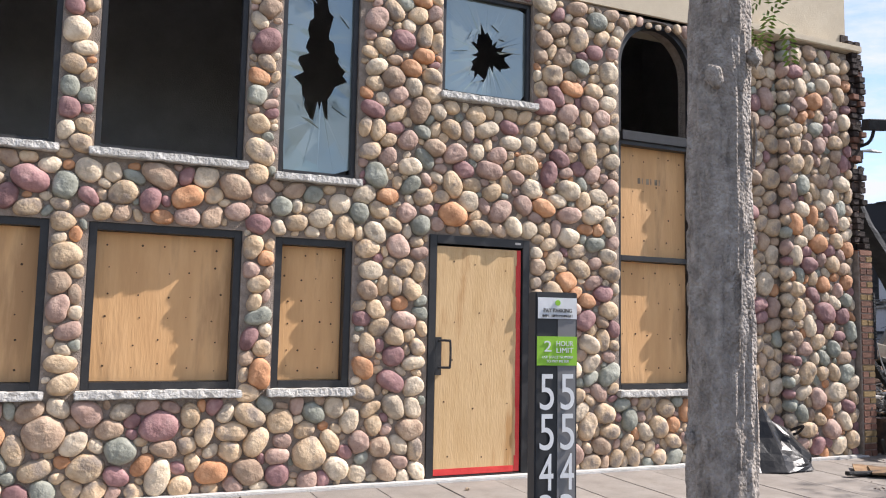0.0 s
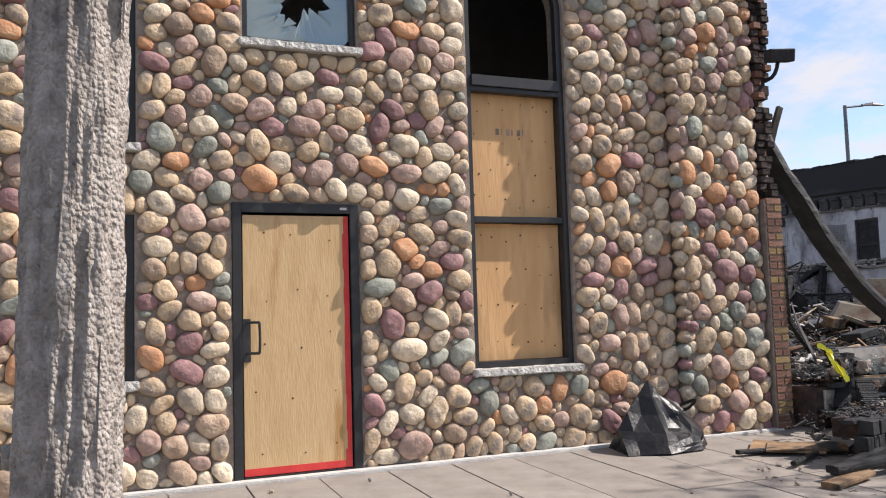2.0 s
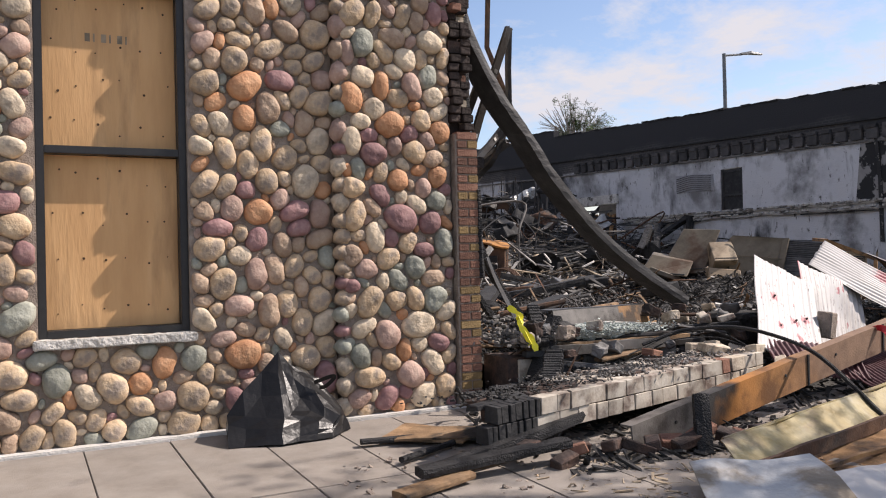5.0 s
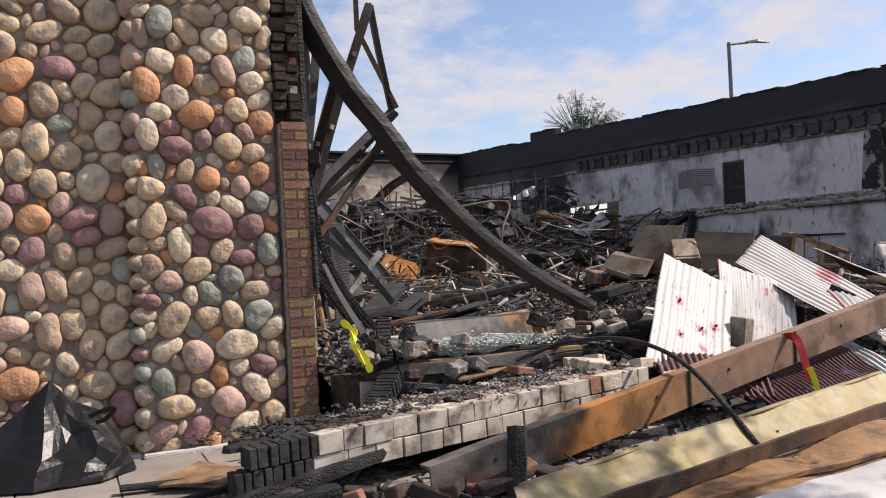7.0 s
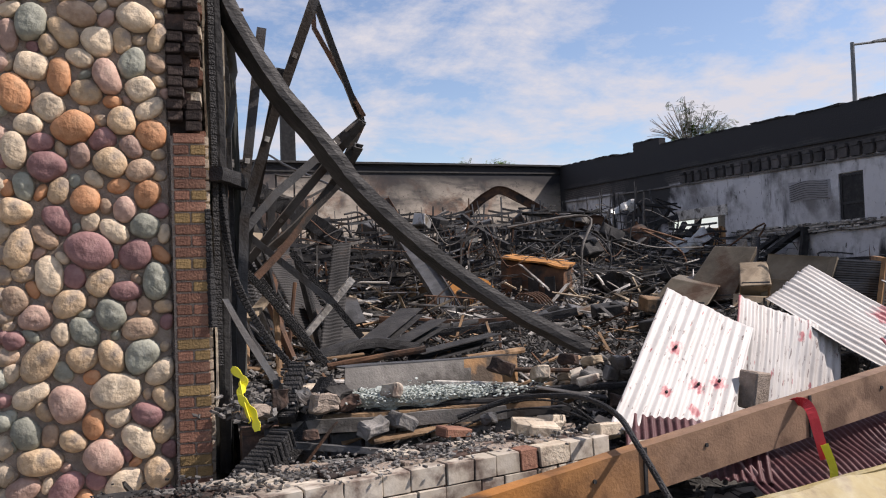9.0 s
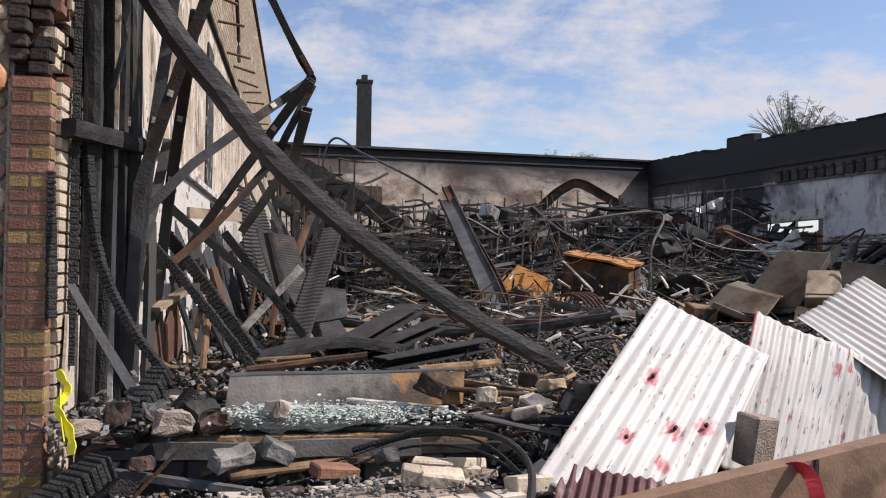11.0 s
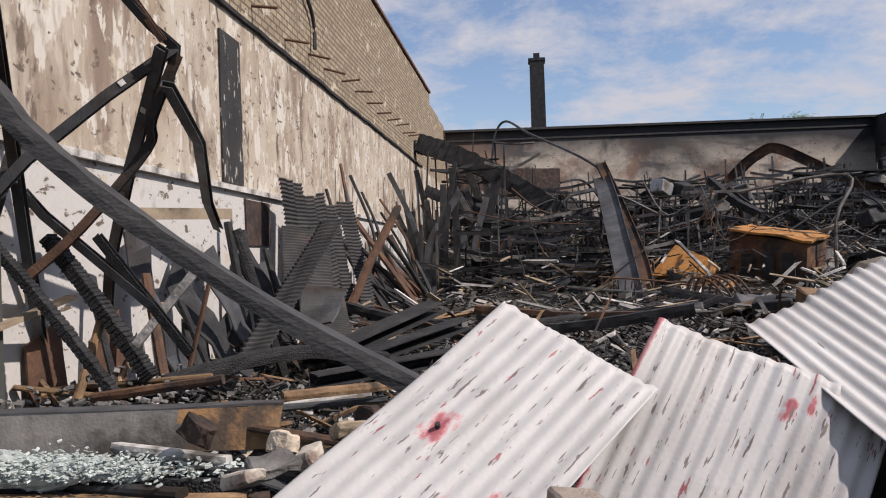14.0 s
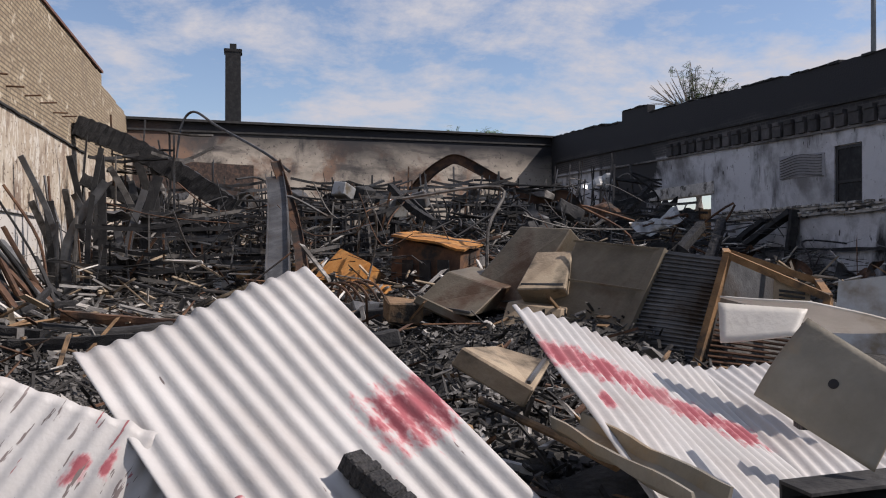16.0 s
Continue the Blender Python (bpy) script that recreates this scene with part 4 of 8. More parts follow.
for k, (x0, x1, z0, z1) in enumerate(OPEN[:3]):
    w = thing(f"window_{k + 1}", ((x0 + x1) / 2, 0.1, z0), "black-framed window boarded up with brown plywood", "window", kind="structure")
    frame_ring(w, x0 + 0.002, x1 - 0.002, z0, z1, 0.03, 0.06, 0.09)
    plywood(w, x0 + 0.062, x1 - 0.062, z0 + 0.062, z1 - 0.062, 0.125, PLY, 6, 5 if x1 - x0 > 0.9 else 4)
    sill(x0, x1, z0, w)
for k, (x0, x1, z0, z1) in enumerate(OPEN[4:8]):
    lab = "black-framed upper window with shattered glass" if k > 1 else "black-framed upper window burnt out and empty"
    w = thing(f"window_{k + 4}", ((x0 + x1) / 2, 0.1, z0), lab, "window", kind="structure")
    frame_ring(w, x0 + 0.002, x1 - 0.002, z0, z1, 0.05, 0.045, 0.08)
    sill(x0, x1, z0, w)
    if k == 2:
        shattered(w, x0 + 0.047, x1 - 0.047, z0 + 0.047, z1 - 0.047, 0.09, -2.08, 3.62, 0.2, 0.62, 3)
    if k == 3:
        shattered(w, x0 + 0.047, x1 - 0.047, z0 + 0.047, z1 - 0.047, 0.09, -0.44, 3.92, 0.2, 0.24, 8)
# arched window: boarded below, empty above
w = thing("window_8", (1.55, 0.1, 0.7), "tall arched window, boarded below with an empty black arch above", "window", kind="structure")
frame_ring(w, 1.042, 2.058, 0.70, 3.26, 0.05, 0.055, 0.09)
for z, h, y0, y1 in ((2.0, 0.055, 0.055, 0.135), (3.27, 0.10, 0.02, 0.14)):
    q = B()
    box(q, 1.098, 2.002, y0, y1, z - h / 2 + 0.03, z + h / 2 + 0.03, 0.004)
    part("transom", q, FRAME, w)
q = B()
sweep(q, [(1.07, 0.09, 3.26), (1.07, 0.09, 4.05)] + [(1.55 - 0.48 * math.cos(math.pi * k / 24), 0.09, 4.05 + 0.48 * math.sin(math.pi * k / 24)) for k in range(25)] + [(2.03, 0.09, 3.26)], rect(0.06, 0.07), up=(0, 1, 0))
part("arch_frame", q, FRAME, w)
plywood(w, 1.098, 2.002, 0.756, 1.998, 0.15, PLY, 4, 6)
plywood(w, 1.098, 2.002, 2.062, 3.24, 0.15, PLY, 4, 6)
sill(1.04, 2.06, 0.70, w)
for k in range(6):
    q = B()
    box(q, 1.38 + 0.055 * k, 1.38 + 0.055 * k + (0.012 if k % 2 else 0.035), 0.1475, 0.149, 2.83, 2.89)
    part("faded_print", q, CARD, w)

door = thing("door_1", (-0.52, 0.05, 0.0), "black-framed entrance boarded with pale plywood edged in red", "door", kind="structure")
for a, c, e, g in ((-1.038, -0.965, -0.07, 2.128), (-0.075, -0.002, -0.07, 2.128), (-0.965, -0.075, 2.05, 2.128), (-0.965, -0.075, -0.07, -0.035)):
    q = B()
    box(q, a, c, -0.005, 0.1, e, g, 0.004)
    part("door_frame", q, FRAME, door)
board = plywood(door, -0.955, -0.085, -0.03, 2.03, 0.02, PLY_PALE, 5, 3)
q = B()
for k in range(14):
    z0 = -0.029 + k * 0.147
    wd = 0.035 + 0.02 * random.random()
    box(q, -0.086 - wd, -0.086, 0.0165, 0.0195, z0, z0 + 0.1465)
part("red_edge", q, RED, door, "sprayed red paint stripe")
q = B()
box(q, -0.955, -0.145, 0.0165, 0.0195, -0.029, 0.028)
part("red_edge", q, RED, door, "sprayed red paint stripe")
q = B()
box(q, -0.965, -0.90, 0.002, 0.0185, 0.86, 1.2, 0.003)
lock = part("lock_plate", q, FRAME, door)
q = B()
sweep(q, curve([(-0.93, 0.0, 1.17), (-0.86, -0.05, 1.17), (-0.84, -0.055, 1.15), (-0.84, -0.055, 0.95), (-0.86, -0.05, 0.93), (-0.93, 0.0, 0.93)], 4), tube(0.011, 8), up=(0, 1, 0.1))
part("handle", q, FRAME, lock, "black pull handle")
q = B()
box(q, -0.16, -0.1, -0.008, -0.004, 2.08, 2.10)
part("door_sign", q, PALE, door)

# ---- brick pier at the corner ----
pier = thing("brick_pier", (4.42, 0.2, -0.1), "broken brick pier, red and ochre below, charred above", "pier", kind="structure")
b = B()
box(b, 4.285, 4.490, -0.026, 0.715, -0.2, 2.25)
part("core", b, MORTAR, pier)
b = B()
for k in range(26):
    z = 2.25 + 0.1 * k
    box(b, 4.27, 4.47 + random.uniform(-0.1, 0.02), 0.02 + random.uniform(0, 0.1), 0.715, z, z + 0.1)
part("burnt_core", b, BRICKB, pier, "charred ragged brickwork")


def brick_mesh(sx, sy, sz, seed):
    q = B()
    box(q, 0, sx, 0, sy, 0, sz, 0.005)
    roughen(q, 0.003, 15, seed)
    me = bpy.data.meshes.new("brick")
    q.to_mesh(me)
    q.free()
    return me


BR_FULL = [brick_mesh(0.195, 0.1, 0.062, s) for s in range(3)]
BR_HALF = [brick_mesh(0.094, 0.1, 0.062, s + 5) for s in range(3)]
BR_SIDE = [brick_mesh(0.1, 0.195, 0.062, s + 9) for s in range(3)]


def lay(me, x, y, z, material, par, rz=0.0, ry=0.0):
    key = me.name + material.name
    if key not in LAID:
        LAID[key] = me.copy()
        LAID[key].materials.clear()
        LAID[key].materials.append(material)
    ob = new("brick", LAID[key])
    ob.parent = par
    ob.matrix_basis = Matrix.Translation(-BASE[par]) @ pose(x, y, z, 0, ry, rz)
    return ob


LAID = {}
for k in range(32):
    z = -0.06 + 0.073 * k
    m = BRICKY if random.random() < 0.09 else BRICK
    if k % 2:
        lay(random.choice(BR_FULL), 4.30, -0.035, z, m, pier)
        for j in range(3):
            lay(random.choice(BR_SIDE), 4.42, 0.07 + 0.205 * j, z, WASHED, pier)
    else:
        lay(random.choice(BR_HALF), 4.30, -0.035, z, m, pier)
        lay(random.choice(BR_HALF), 4.404, -0.035, z, BRICKY if random.random() < 0.2 else m, pier)
        for j in range(3):
            lay(random.choice(BR_SIDE), 4.42, -0.03 + 0.205 * j + 0.1, z, WASHED, pier)
for k in range(34):
    z = 2.283 + 0.073 * k
    for j in range(2):
        if random.random() < 0.86:
            lay(random.choice(BR_HALF), 4.275 + 0.104 * j + random.uniform(-0.012, 0.012), -0.02 + random.uniform(-0.02, 0.05), z, BRICKB if random.random() < 0.85 else BRICK, pier, random.uniform(-5, 5))
    for j in range(2):
        if random.random() < 0.75:
            lay(random.choice(BR_SIDE), 4.39 + random.uniform(-0.03, 0.02), 0.1 + 0.205 * j, z, random.choice((BRICKB, BRICK, WASHED, WASHED)), pier, random.uniform(-4, 4))

pier.location.x -= 0.06
pier.location.y -= 0.15

# ---- sidewalk things ----


def trunk(bm, pts, radii, seed, sides=96, amount=0.09):
    pts = curve(pts, 60)
    n = len(pts)
    rings = []
    for k, p in enumerate(pts):
        f = k / (n - 1) * (len(radii) - 1)
        i = min(int(f), len(radii) - 2)
        r = radii[i] + (radii[i + 1] - radii[i]) * (f - i)
        ring = []
        for s in range(sides):
            a = 2 * math.pi * s / sides
            v = Vector((math.cos(a), math.sin(a), 0))
            w = 1 + amount * noise.noise(Vector((v.x * 3 + seed, v.y * 3, p.z * 1.4))) + amount * 0.7 * noise.noise(Vector((v.x * 7 + seed, v.y * 7, p.z * 5)))
            rid = abs(noise.noise(Vector((v.x * 9 + seed, v.y * 9, p.z * 3.2)))) + 0.6 * abs(noise.noise(Vector((v.x * 19 + seed, v.y * 19, p.z * 8))))
            pl = noise.noise(Vector((v.x * 5.5 + seed, v.y * 5.5, p.z * 2.0 + 1.5 * noise.noise(Vector((v.x * 4, v.y * 4, p.z * 6))))))
            w += 0.10 * rid - 0.05 + (0.07 if pl > 0.06 else 0.0) + 0.025 * noise.noise(Vector((v.x * 30, v.y * 30, p.z * 26)))
            ring.append(bm.verts.new(p + v * r * w))
        rings.append(ring)
    for a, b in zip(rings, rings[1:]):
        for s in range(sides):
            bm.faces.new((a[s], a[(s + 1) % sides], b[(s + 1) % sides], b[s]))
    bm.faces.new(rings[0][::-1])
    bm.faces.new(rings[-1])


def leaves(name, parent, centres, count, spread, size, material, seed, low):
    """Compound leaves: small paired leaflets along short stalks."""
    rnd = random.Random(seed)
    verts, faces = [], []
    for _ in range(count):
        c = Vector(rnd.choice(centres)) + Vector((rnd.gauss(0, spread), rnd.gauss(0, spread), rnd.gauss(0, spread * 0.7)))
        if c.z < low:
            continue
        d = Vector((rnd.uniform(-1, 1), rnd.uniform(-1, 1), rnd.uniform(-0.9, 0.2))).normalized()
        s = d.cross(Vector((0, 0, 1))).normalized()
        for k in range(7):
            for q in (-1, 1):
                p = c + d * size * 0.55 * k
                t = (s * q + d * 0.5 + Vector((0, 0, rnd.uniform(-0.3, 0.1)))).normalized()
                w = d * size * 0.22
                o = len(verts)
                verts += [p, p + t * size * 0.5 + w, p + t * size, p + t * size * 0.5 - w]
                faces.append((o, o + 1, o + 2, o + 3))
    me = bpy.data.meshes.new(name)
    b0 = BASE[parent]
    me.from_pydata([tuple(v - b0) for v in verts], [], faces)
    me.materials.append(material)
    ob = new(name, me)
    ob.parent = parent
    return ob


def street_tree(x, y, lean, seed, low, crown_r, count, label):
    t = thing("street_tree", (x, y, -0.2), label, "tree", group="street trees")
    q = B()
    trunk(q, [(x, y, -0.2), (x + lean * 0.3, y, 1.0), (x + lean * 0.7, y + 0.02, 2.2), (x + lean, y, 3.4)], [0.114, 0.099, 0.093, 0.085], seed)
    tk = part("trunk", q, BARK, t, "grey furrowed bark with knots", smooth=True)
    rnd = random.Random(seed)
    for k, (a, z, s) in enumerate(((2.9, 0.95, 0.026), (-2.6, 2.12, 0.034), (-0.9, 2.2, 0.03))):
        q = B()
        bmesh.ops.create_icosphere(q, subdivisions=2, radius=s, matrix=Matrix.Translation((x + lean * z / 3.4 + 0.1 * math.cos(a), y + 0.1 * math.sin(a), z)) @ Matrix.Diagonal((0.8, 0.8, 1.3, 1)))
        roughen(q, 0.02, 40, k)
        part("knot", q, BARK, tk, smooth=True)
    for k in range(5):
        z = 0.3 + 0.5 * k + rnd.uniform(-0.1, 0.1)
        a = rnd.uniform(-2.9, -0.2)
        q = B()
        px, py = x + lean * z / 3.4 + 0.105 * math.cos(a), y + 0.105 * math.sin(a)
        sweep(q, [(px, py, z), (px + 0.006 * math.cos(a), py + 0.006 * math.sin(a), z + 0.08), (px + 0.004, py, z + rnd.uniform(0.16, 0.3))], rect(0.03, 0.006), up=(math.cos(a), math.sin(a), 0), scale=[0.5, 1, 0.4])
        part("bark_flake", q, BARK, tk)
    tips = []
    for k in range(9):
        a = 2 * math.pi * k / 9 + rnd.uniform(-0.3, 0.3)
        r = crown_r * rnd.uniform(0.55, 1.0)
        z0 = 3.0 + 0.05 * k
        e = (x + lean + r * math.cos(a), y + r * math.sin(a), 4.2 + rnd.uniform(0, 1.8))
        m = (x + lean + r * 0.4 * math.cos(a), y + r * 0.4 * math.sin(a), 3.7 + rnd.uniform(0, 0.4))
        q = B()
        sweep(q, curve([(x + lean, y, z0), m, e], 5), tube(0.05, 7), scale=[1 - 0.07 * i for i in range(11)])
        part("limb", q, BARK, t)
        tips += [m, e, tuple((Vector(m) + Vector(e)) / 2)]
    tagged(leaves("crown", t, tips, count, 0.45, 0.055, LEAF, seed, low), kind="stuff")
    return t


tree_a = street_tree(-2.03, -4.73, 0.06, 5, 3.0, 2.3, 420, "grey-barked street tree on the sidewalk with light green leaves")
tagged(leaves("leaf_spray", tree_a, [(-1.80, -4.55, 2.50), (-1.70, -4.6, 2.44)], 16, 0.06, 0.035, LEAF, 3, 2.3), kind="stuff")
street_tree(8.5, -4.75, 0.1, 11, 3.3, 2.1, 1900, "leafy street tree shading the sidewalk beside the ruin")

pole = thing("green_pole", (0.66, -5.16, -0.2), "dark green fluted steel lamp pole with chipped paint", "lamp pole")
q = B()
prof = []
for k in range(80):
    a = 2 * math.pi * k / 80
    r = 0.064 * (1 - 0.11 * max(0.0, math.cos(10 * a)) ** 2)
    prof.append((r * math.cos(a), r * math.sin(a)))
sweep(q, [(0.66, -5.16, -0.2 + 0.5 * k) for k in range(13)], prof, up=(0, 1, 0))
shaft = part("shaft", q, GREEN, pole, smooth=True)
q = B()
sweep(q, [(0.66, -5.16, -0.2), (0.66, -5.16, 0.1), (0.66, -5.16, 0.14)], tube(0.11, 24), up=(0, 1, 0), scale=[1, 0.95, 0.65])
part("foot", q, GREEN, pole)
for a, z, s in ((-2.2, 1.05, 0.011), (-2.3, 1.02, 0.008), (-1.0, 0.98, 0.006), (-0.95, 1.12, 0.006), (-0.9, 0.8, 0.006), (-2.0, 0.85, 0.005), (-1.0, 1.35, 0.005)):
    q = B()
    bmesh.ops.create_icosphere(q, subdivisions=2, radius=s, matrix=Matrix.Translation((0.66 + 0.0615 * math.cos(a), -5.16 + 0.0615 * math.sin(a), z)) @ Matrix.Diagonal((0.5, 0.5, 1.5, 1)))
    roughen(q, s * 0.5, 60, z)
    part("paint_chip", q, CHIP, shaft)

# pay-parking marker
SX, SY = -2.90, -5.15
sg = thing("parking_marker", (SX, SY, -0.2), "slim charcoal pay-parking marker with a green band and white digits", "sign")
sign_m = pose(SX, SY, 0, 0, 0, -6)


def sign_part(name, x0, x1, y0, y1, z0, z1, material, parent, bevel=0.0):
    q = B()
    box(q, x0, x1, y0, y1, z0, z1, bevel)
    bmesh.ops.transform(q, matrix=sign_m, verts=q.verts)
    return part(name, q, material, parent)


W2 = 0.0535
sbody = sign_part("post", -W2, W2, -0.012, 0.03, -0.2, 1.375, SIGN_D, sg, 0.003)
sign_part("grey_half", 0.002, W2 - 0.006, -0.0145, -0.0122, -0.15, 1.36, SIGN_G, sbody)
sign_part("white_plate", -W2 + 0.004, W2 - 0.004, -0.0165, -0.0148, 1.313, 1.362, WHITE, sbody)
sign_part("green_band", -W2 + 0.002, W2 - 0.003, -0.0165, -0.0148, 1.205, 1.272, SIGN_GR, sbody)


def lettering(text, x, z, size, material, parent, width=None):
    cu = bpy.data.curves.new("text", "FONT")
    cu.body, cu.size, cu.align_x, cu.extrude = text, size, "CENTER", 0.0006
    ob = new("text_source", cu)
    dg = bpy.context.evaluated_depsgraph_get()
    me = bpy.data.meshes.new_from_object(ob.evaluated_get(dg))
    bpy.data.objects.remove(ob)
    q = B()
    q.from_mesh(me)
    xs = [v.co.x for v in q.verts]
    f = width / (max(xs) - min(xs)) if width else 1.0
    bmesh.ops.transform(q, matrix=sign_m @ pose(x, -0.0178, z, 90, 0, 0) @ Matrix.Diagonal((f, 1, 1, 1)), verts=q.verts)
    return part("lettering", q, material, parent)


lettering("PAY PARKING", 0.0, 1.328, 0.013, INK, sbody, 0.072)
lettering("8AM - 10PM MON-SAT", 0.0, 1.317, 0.0085, INK, sbody, 0.078)
lettering("2", -0.025, 1.237, 0.036, WHITE, sbody, 0.019)
lettering("HOUR", 0.018, 1.250, 0.0165, WHITE, sbody, 0.043)
lettering("LIMIT", 0.018, 1.2345, 0.0165, WHITE, sbody, 0.043)
lettering("USE SPACE NUMBER", 0.0, 1.2215, 0.0085, WHITE, sbody, 0.08)
lettering("TO PAY METER", 0.0, 1.212, 0.0085, WHITE, sbody, 0.058)
for x in (-0.026, 0.026):
    for k, ch in enumerate("5543"):
        lettering(ch, x, 1.105 - 0.091 * k, 0.118, WHITE, sbody, 0.035)
q = B()
bmesh.ops.create_cone(q, cap_ends=True, segments=16, radius1=0.0065, radius2=0.0065, depth=0.002, matrix=sign_m @ pose(0, -0.0175, 1.35, 90, 0, 0))
part("emblem", q, SIGN_GR, sbody)

# black rubbish bag against the facade
BAG_PTS = {"P": (-0.06, 0.12, 0.60), "A": (-0.42, -0.02, 0.20), "B": (-0.44, -0.22, 0.0), "C": (-0.14, -0.33, 0.0), "D": (0.18, -0.30, 0.0), "E": (0.38, -0.08, 0.0),
           "F": (-0.10, -0.20, 0.15), "G": (0.20, 0.10, 0.36), "H": (0.33, -0.08, 0.17), "I": (0.02, -0.08, 0.20), "J": (0.10, 0.03, 0.40), "M": (0.22, -0.22, 0.10), "K": (-0.36, 0.24, 0.0), "L": (0.32, 0.26, 0.0)}
q = B()
bv = {k: q.verts.new(Vector(c) + Vector((2.74, -0.36, -0.07))) for k, c in BAG_PTS.items()}
for tri in ("ABF", "BCF", "CMF", "CDM", "DHM", "DEH", "AFP", "FIP", "FMI", "IJP", "IMJ", "MHJ", "HGJ", "JGP", "ELG", "EGH", "LPG", "KPL", "KAP", "KBA", "BKC", "CKD", "DKL", "DLE"):
    q.faces.new([bv[c] for c in tri])
bmesh.ops.recalc_face_normals(q, faces=q.faces)
bmesh.ops.subdivide_edges(q, edges=q.edges[:], cuts=2, use_grid_fill=True)
for v in q.verts:
    v.co.x = 2.70 + (v.co.x - 2.74) * 1.14
for v in q.verts:
    w = v.co
    ridge = 0.35 - abs(noise.noise(Vector((w.x * 5, w.y * 5, w.z * 2.2)))) - 0.55 * abs(noise.noise(Vector((w.x * 13 + 3, w.y * 13, w.z * 5))))
    w += Vector((0.2, -0.8, 0.45)) * ridge * 0.07 + noise.noise_vector(w * 7.0) * 0.024
    w.z = max(w.z, -0.072)
bag = solo("rubbish_bag", q, BAG, (2.74, -0.36, -0.07), "crumpled black plastic rubbish bag slumped against the stone wall", "rubbish bag")
q = B()
sweep(q, curve([(2.86, -0.42, 0.30), (2.97, -0.46, 0.34), (3.01, -0.45, 0.33), (2.95, -0.43, 0.27), (2.9, -0.42, 0.26)], 4), rect(0.03, 0.004), up=(0, 1, 0.2))
part("tie", q, BAG, bag)

# fallen sign board and small bits on the slabs
q = B()
obox(q, (-1.16, -1.12, -0.055), (0.62, 0.2, 0.045), 3, -2, -14, 0.005)
fs = solo("sign_board", q, WHITE, (-1.16, -1.12, -0.09), "white plastic sign board lying face up on the sidewalk", "sign")
for k in range(5):
    q = B()
    obox(q, (-1.33 + 0.085 * k, -1.08 - 0.02 * k, -0.031), (0.05, 0.05, 0.002), 3, -2, -14)
    part("print_bar", q, GREYMETAL, fs)
for k in range(2):
    q = B()
    sweep(q, [(-1.0 + 0.1 * k, -1.1, -0.06), (-0.75 + 0.1 * k, -0.95 - 0.1 * k, -0.07)], rect(0.012, 0.012))
    solo("wood_splinter", q, WOODB, (-0.9, -1.0, -0.07), "thin scorched wood splinter on the sidewalk", "splinter", group="splinters")
for k in range(26):
    q = B()
    x, y, r = random.uniform(-3.5, 4.0), random.uniform(-4.6, -0.25), random.uniform(0.008, 0.02)
    if k == 0:
        x, y, r = 1.22, -1.95, 0.04
    bmesh.ops.create_icosphere(q, subdivisions=1, radius=r, matrix=Matrix.Translation((x, y, -0.06 + 0.02 * y + r * 0.3)))
    roughen(q, r * 0.5, 30, k)
    solo("pebble", q, random.choice((STONES[0], MORTAR, ASH)), (x, y, -0.06 + 0.02 * y), "small chip of rubble lying on the slabs", "rubble chip", group="sidewalk chips")

# floodlight bracket on the pier, street lamp and trees far behind
fl = thing("floodlight", (4.3, -0.15, 3.7), "scorched black floodlight box on a bent bracket", "floodlight")
q = B()
obox(q, (4.42, -0.3, 3.72), (0.26, 0.16, 0.13), 12, 0, -20, 0.01)
part("housing", q, SOOT, fl)
q = B()
sweep(q, curve([(4.36, 0.12, 3.5), (4.4, -0.2, 3.52), (4.42, -0.28, 3.68)], 4), tube(0.02, 6))
part("bracket", q, SOOT, fl)
lp = thing("street_lamp", (31.2, 22.4, 0), "grey street lamp with a single arm rising behind the wall", "street lamp")
q = B()
sweep(q, [(31.2, 22.4, -0.2), (31.2, 22.4, 10.6)], tube(0.12, 10), scale=[1, 0.7])
part("pole", q, LAMPGREY, lp)
q = B()
sweep(q, [(31.2, 22.4, 10.5), (32.1, 22.1, 10.58)], tube(0.05, 8))
part("arm", q, LAMPGREY, lp)
q = B()
sweep(q, [(32.0, 22.13, 10.58), (32.5, 21.98, 10.62), (33.1, 21.8, 10.58)], [(-0.17, -0.02), (0.17, -0.02), (0.12, 0.1), (-0.12, 0.1)], scale=[0.6, 1, 0.5])
part("lamp_head", q, LAMPGREY, lp)


def far_bush(x, y, z0, height, width, seed, stems, count, label, material):
    rnd = random.Random(seed)
    t = thing("tree", (x, y, -0.2), label, "tree", group="trees behind the walls")
    q = B()
    sweep(q, curve([(x, y, -0.2), (x + 0.2, y, z0 * 0.5), (x, y, z0)], 4), tube(0.2, 8))
    part("trunk", q, BARK, t)
    tips = []
    q = B()
    for k in range(stems):
        a = rnd.uniform(-1, 1)
        e = Vector((x + a * width, y + rnd.uniform(-0.6, 0.6), z0 + height * rnd.uniform(0.55, 1.0) * (1 - 0.35 * abs(a))))
        m = Vector((x + a * width * 0.45, y, z0 + height * 0.35))
        sweep(q, curve([(x, y, z0 - 0.5), m, e], 4), tube(0.035, 5), scale=[1 - 0.09 * i for i in range(9)])
        tips += [tuple(m.lerp(e, f)) for f in (0.35, 0.6, 0.8, 1.0)] if a > -0.3 else [tuple(m)]
    tagged(part("branch", q, BARK, t), kind="stuff")
    tagged(leaves("crown", t, tips, count, 0.2, 0.11, material, seed, z0 - 1), kind="stuff")
    return t


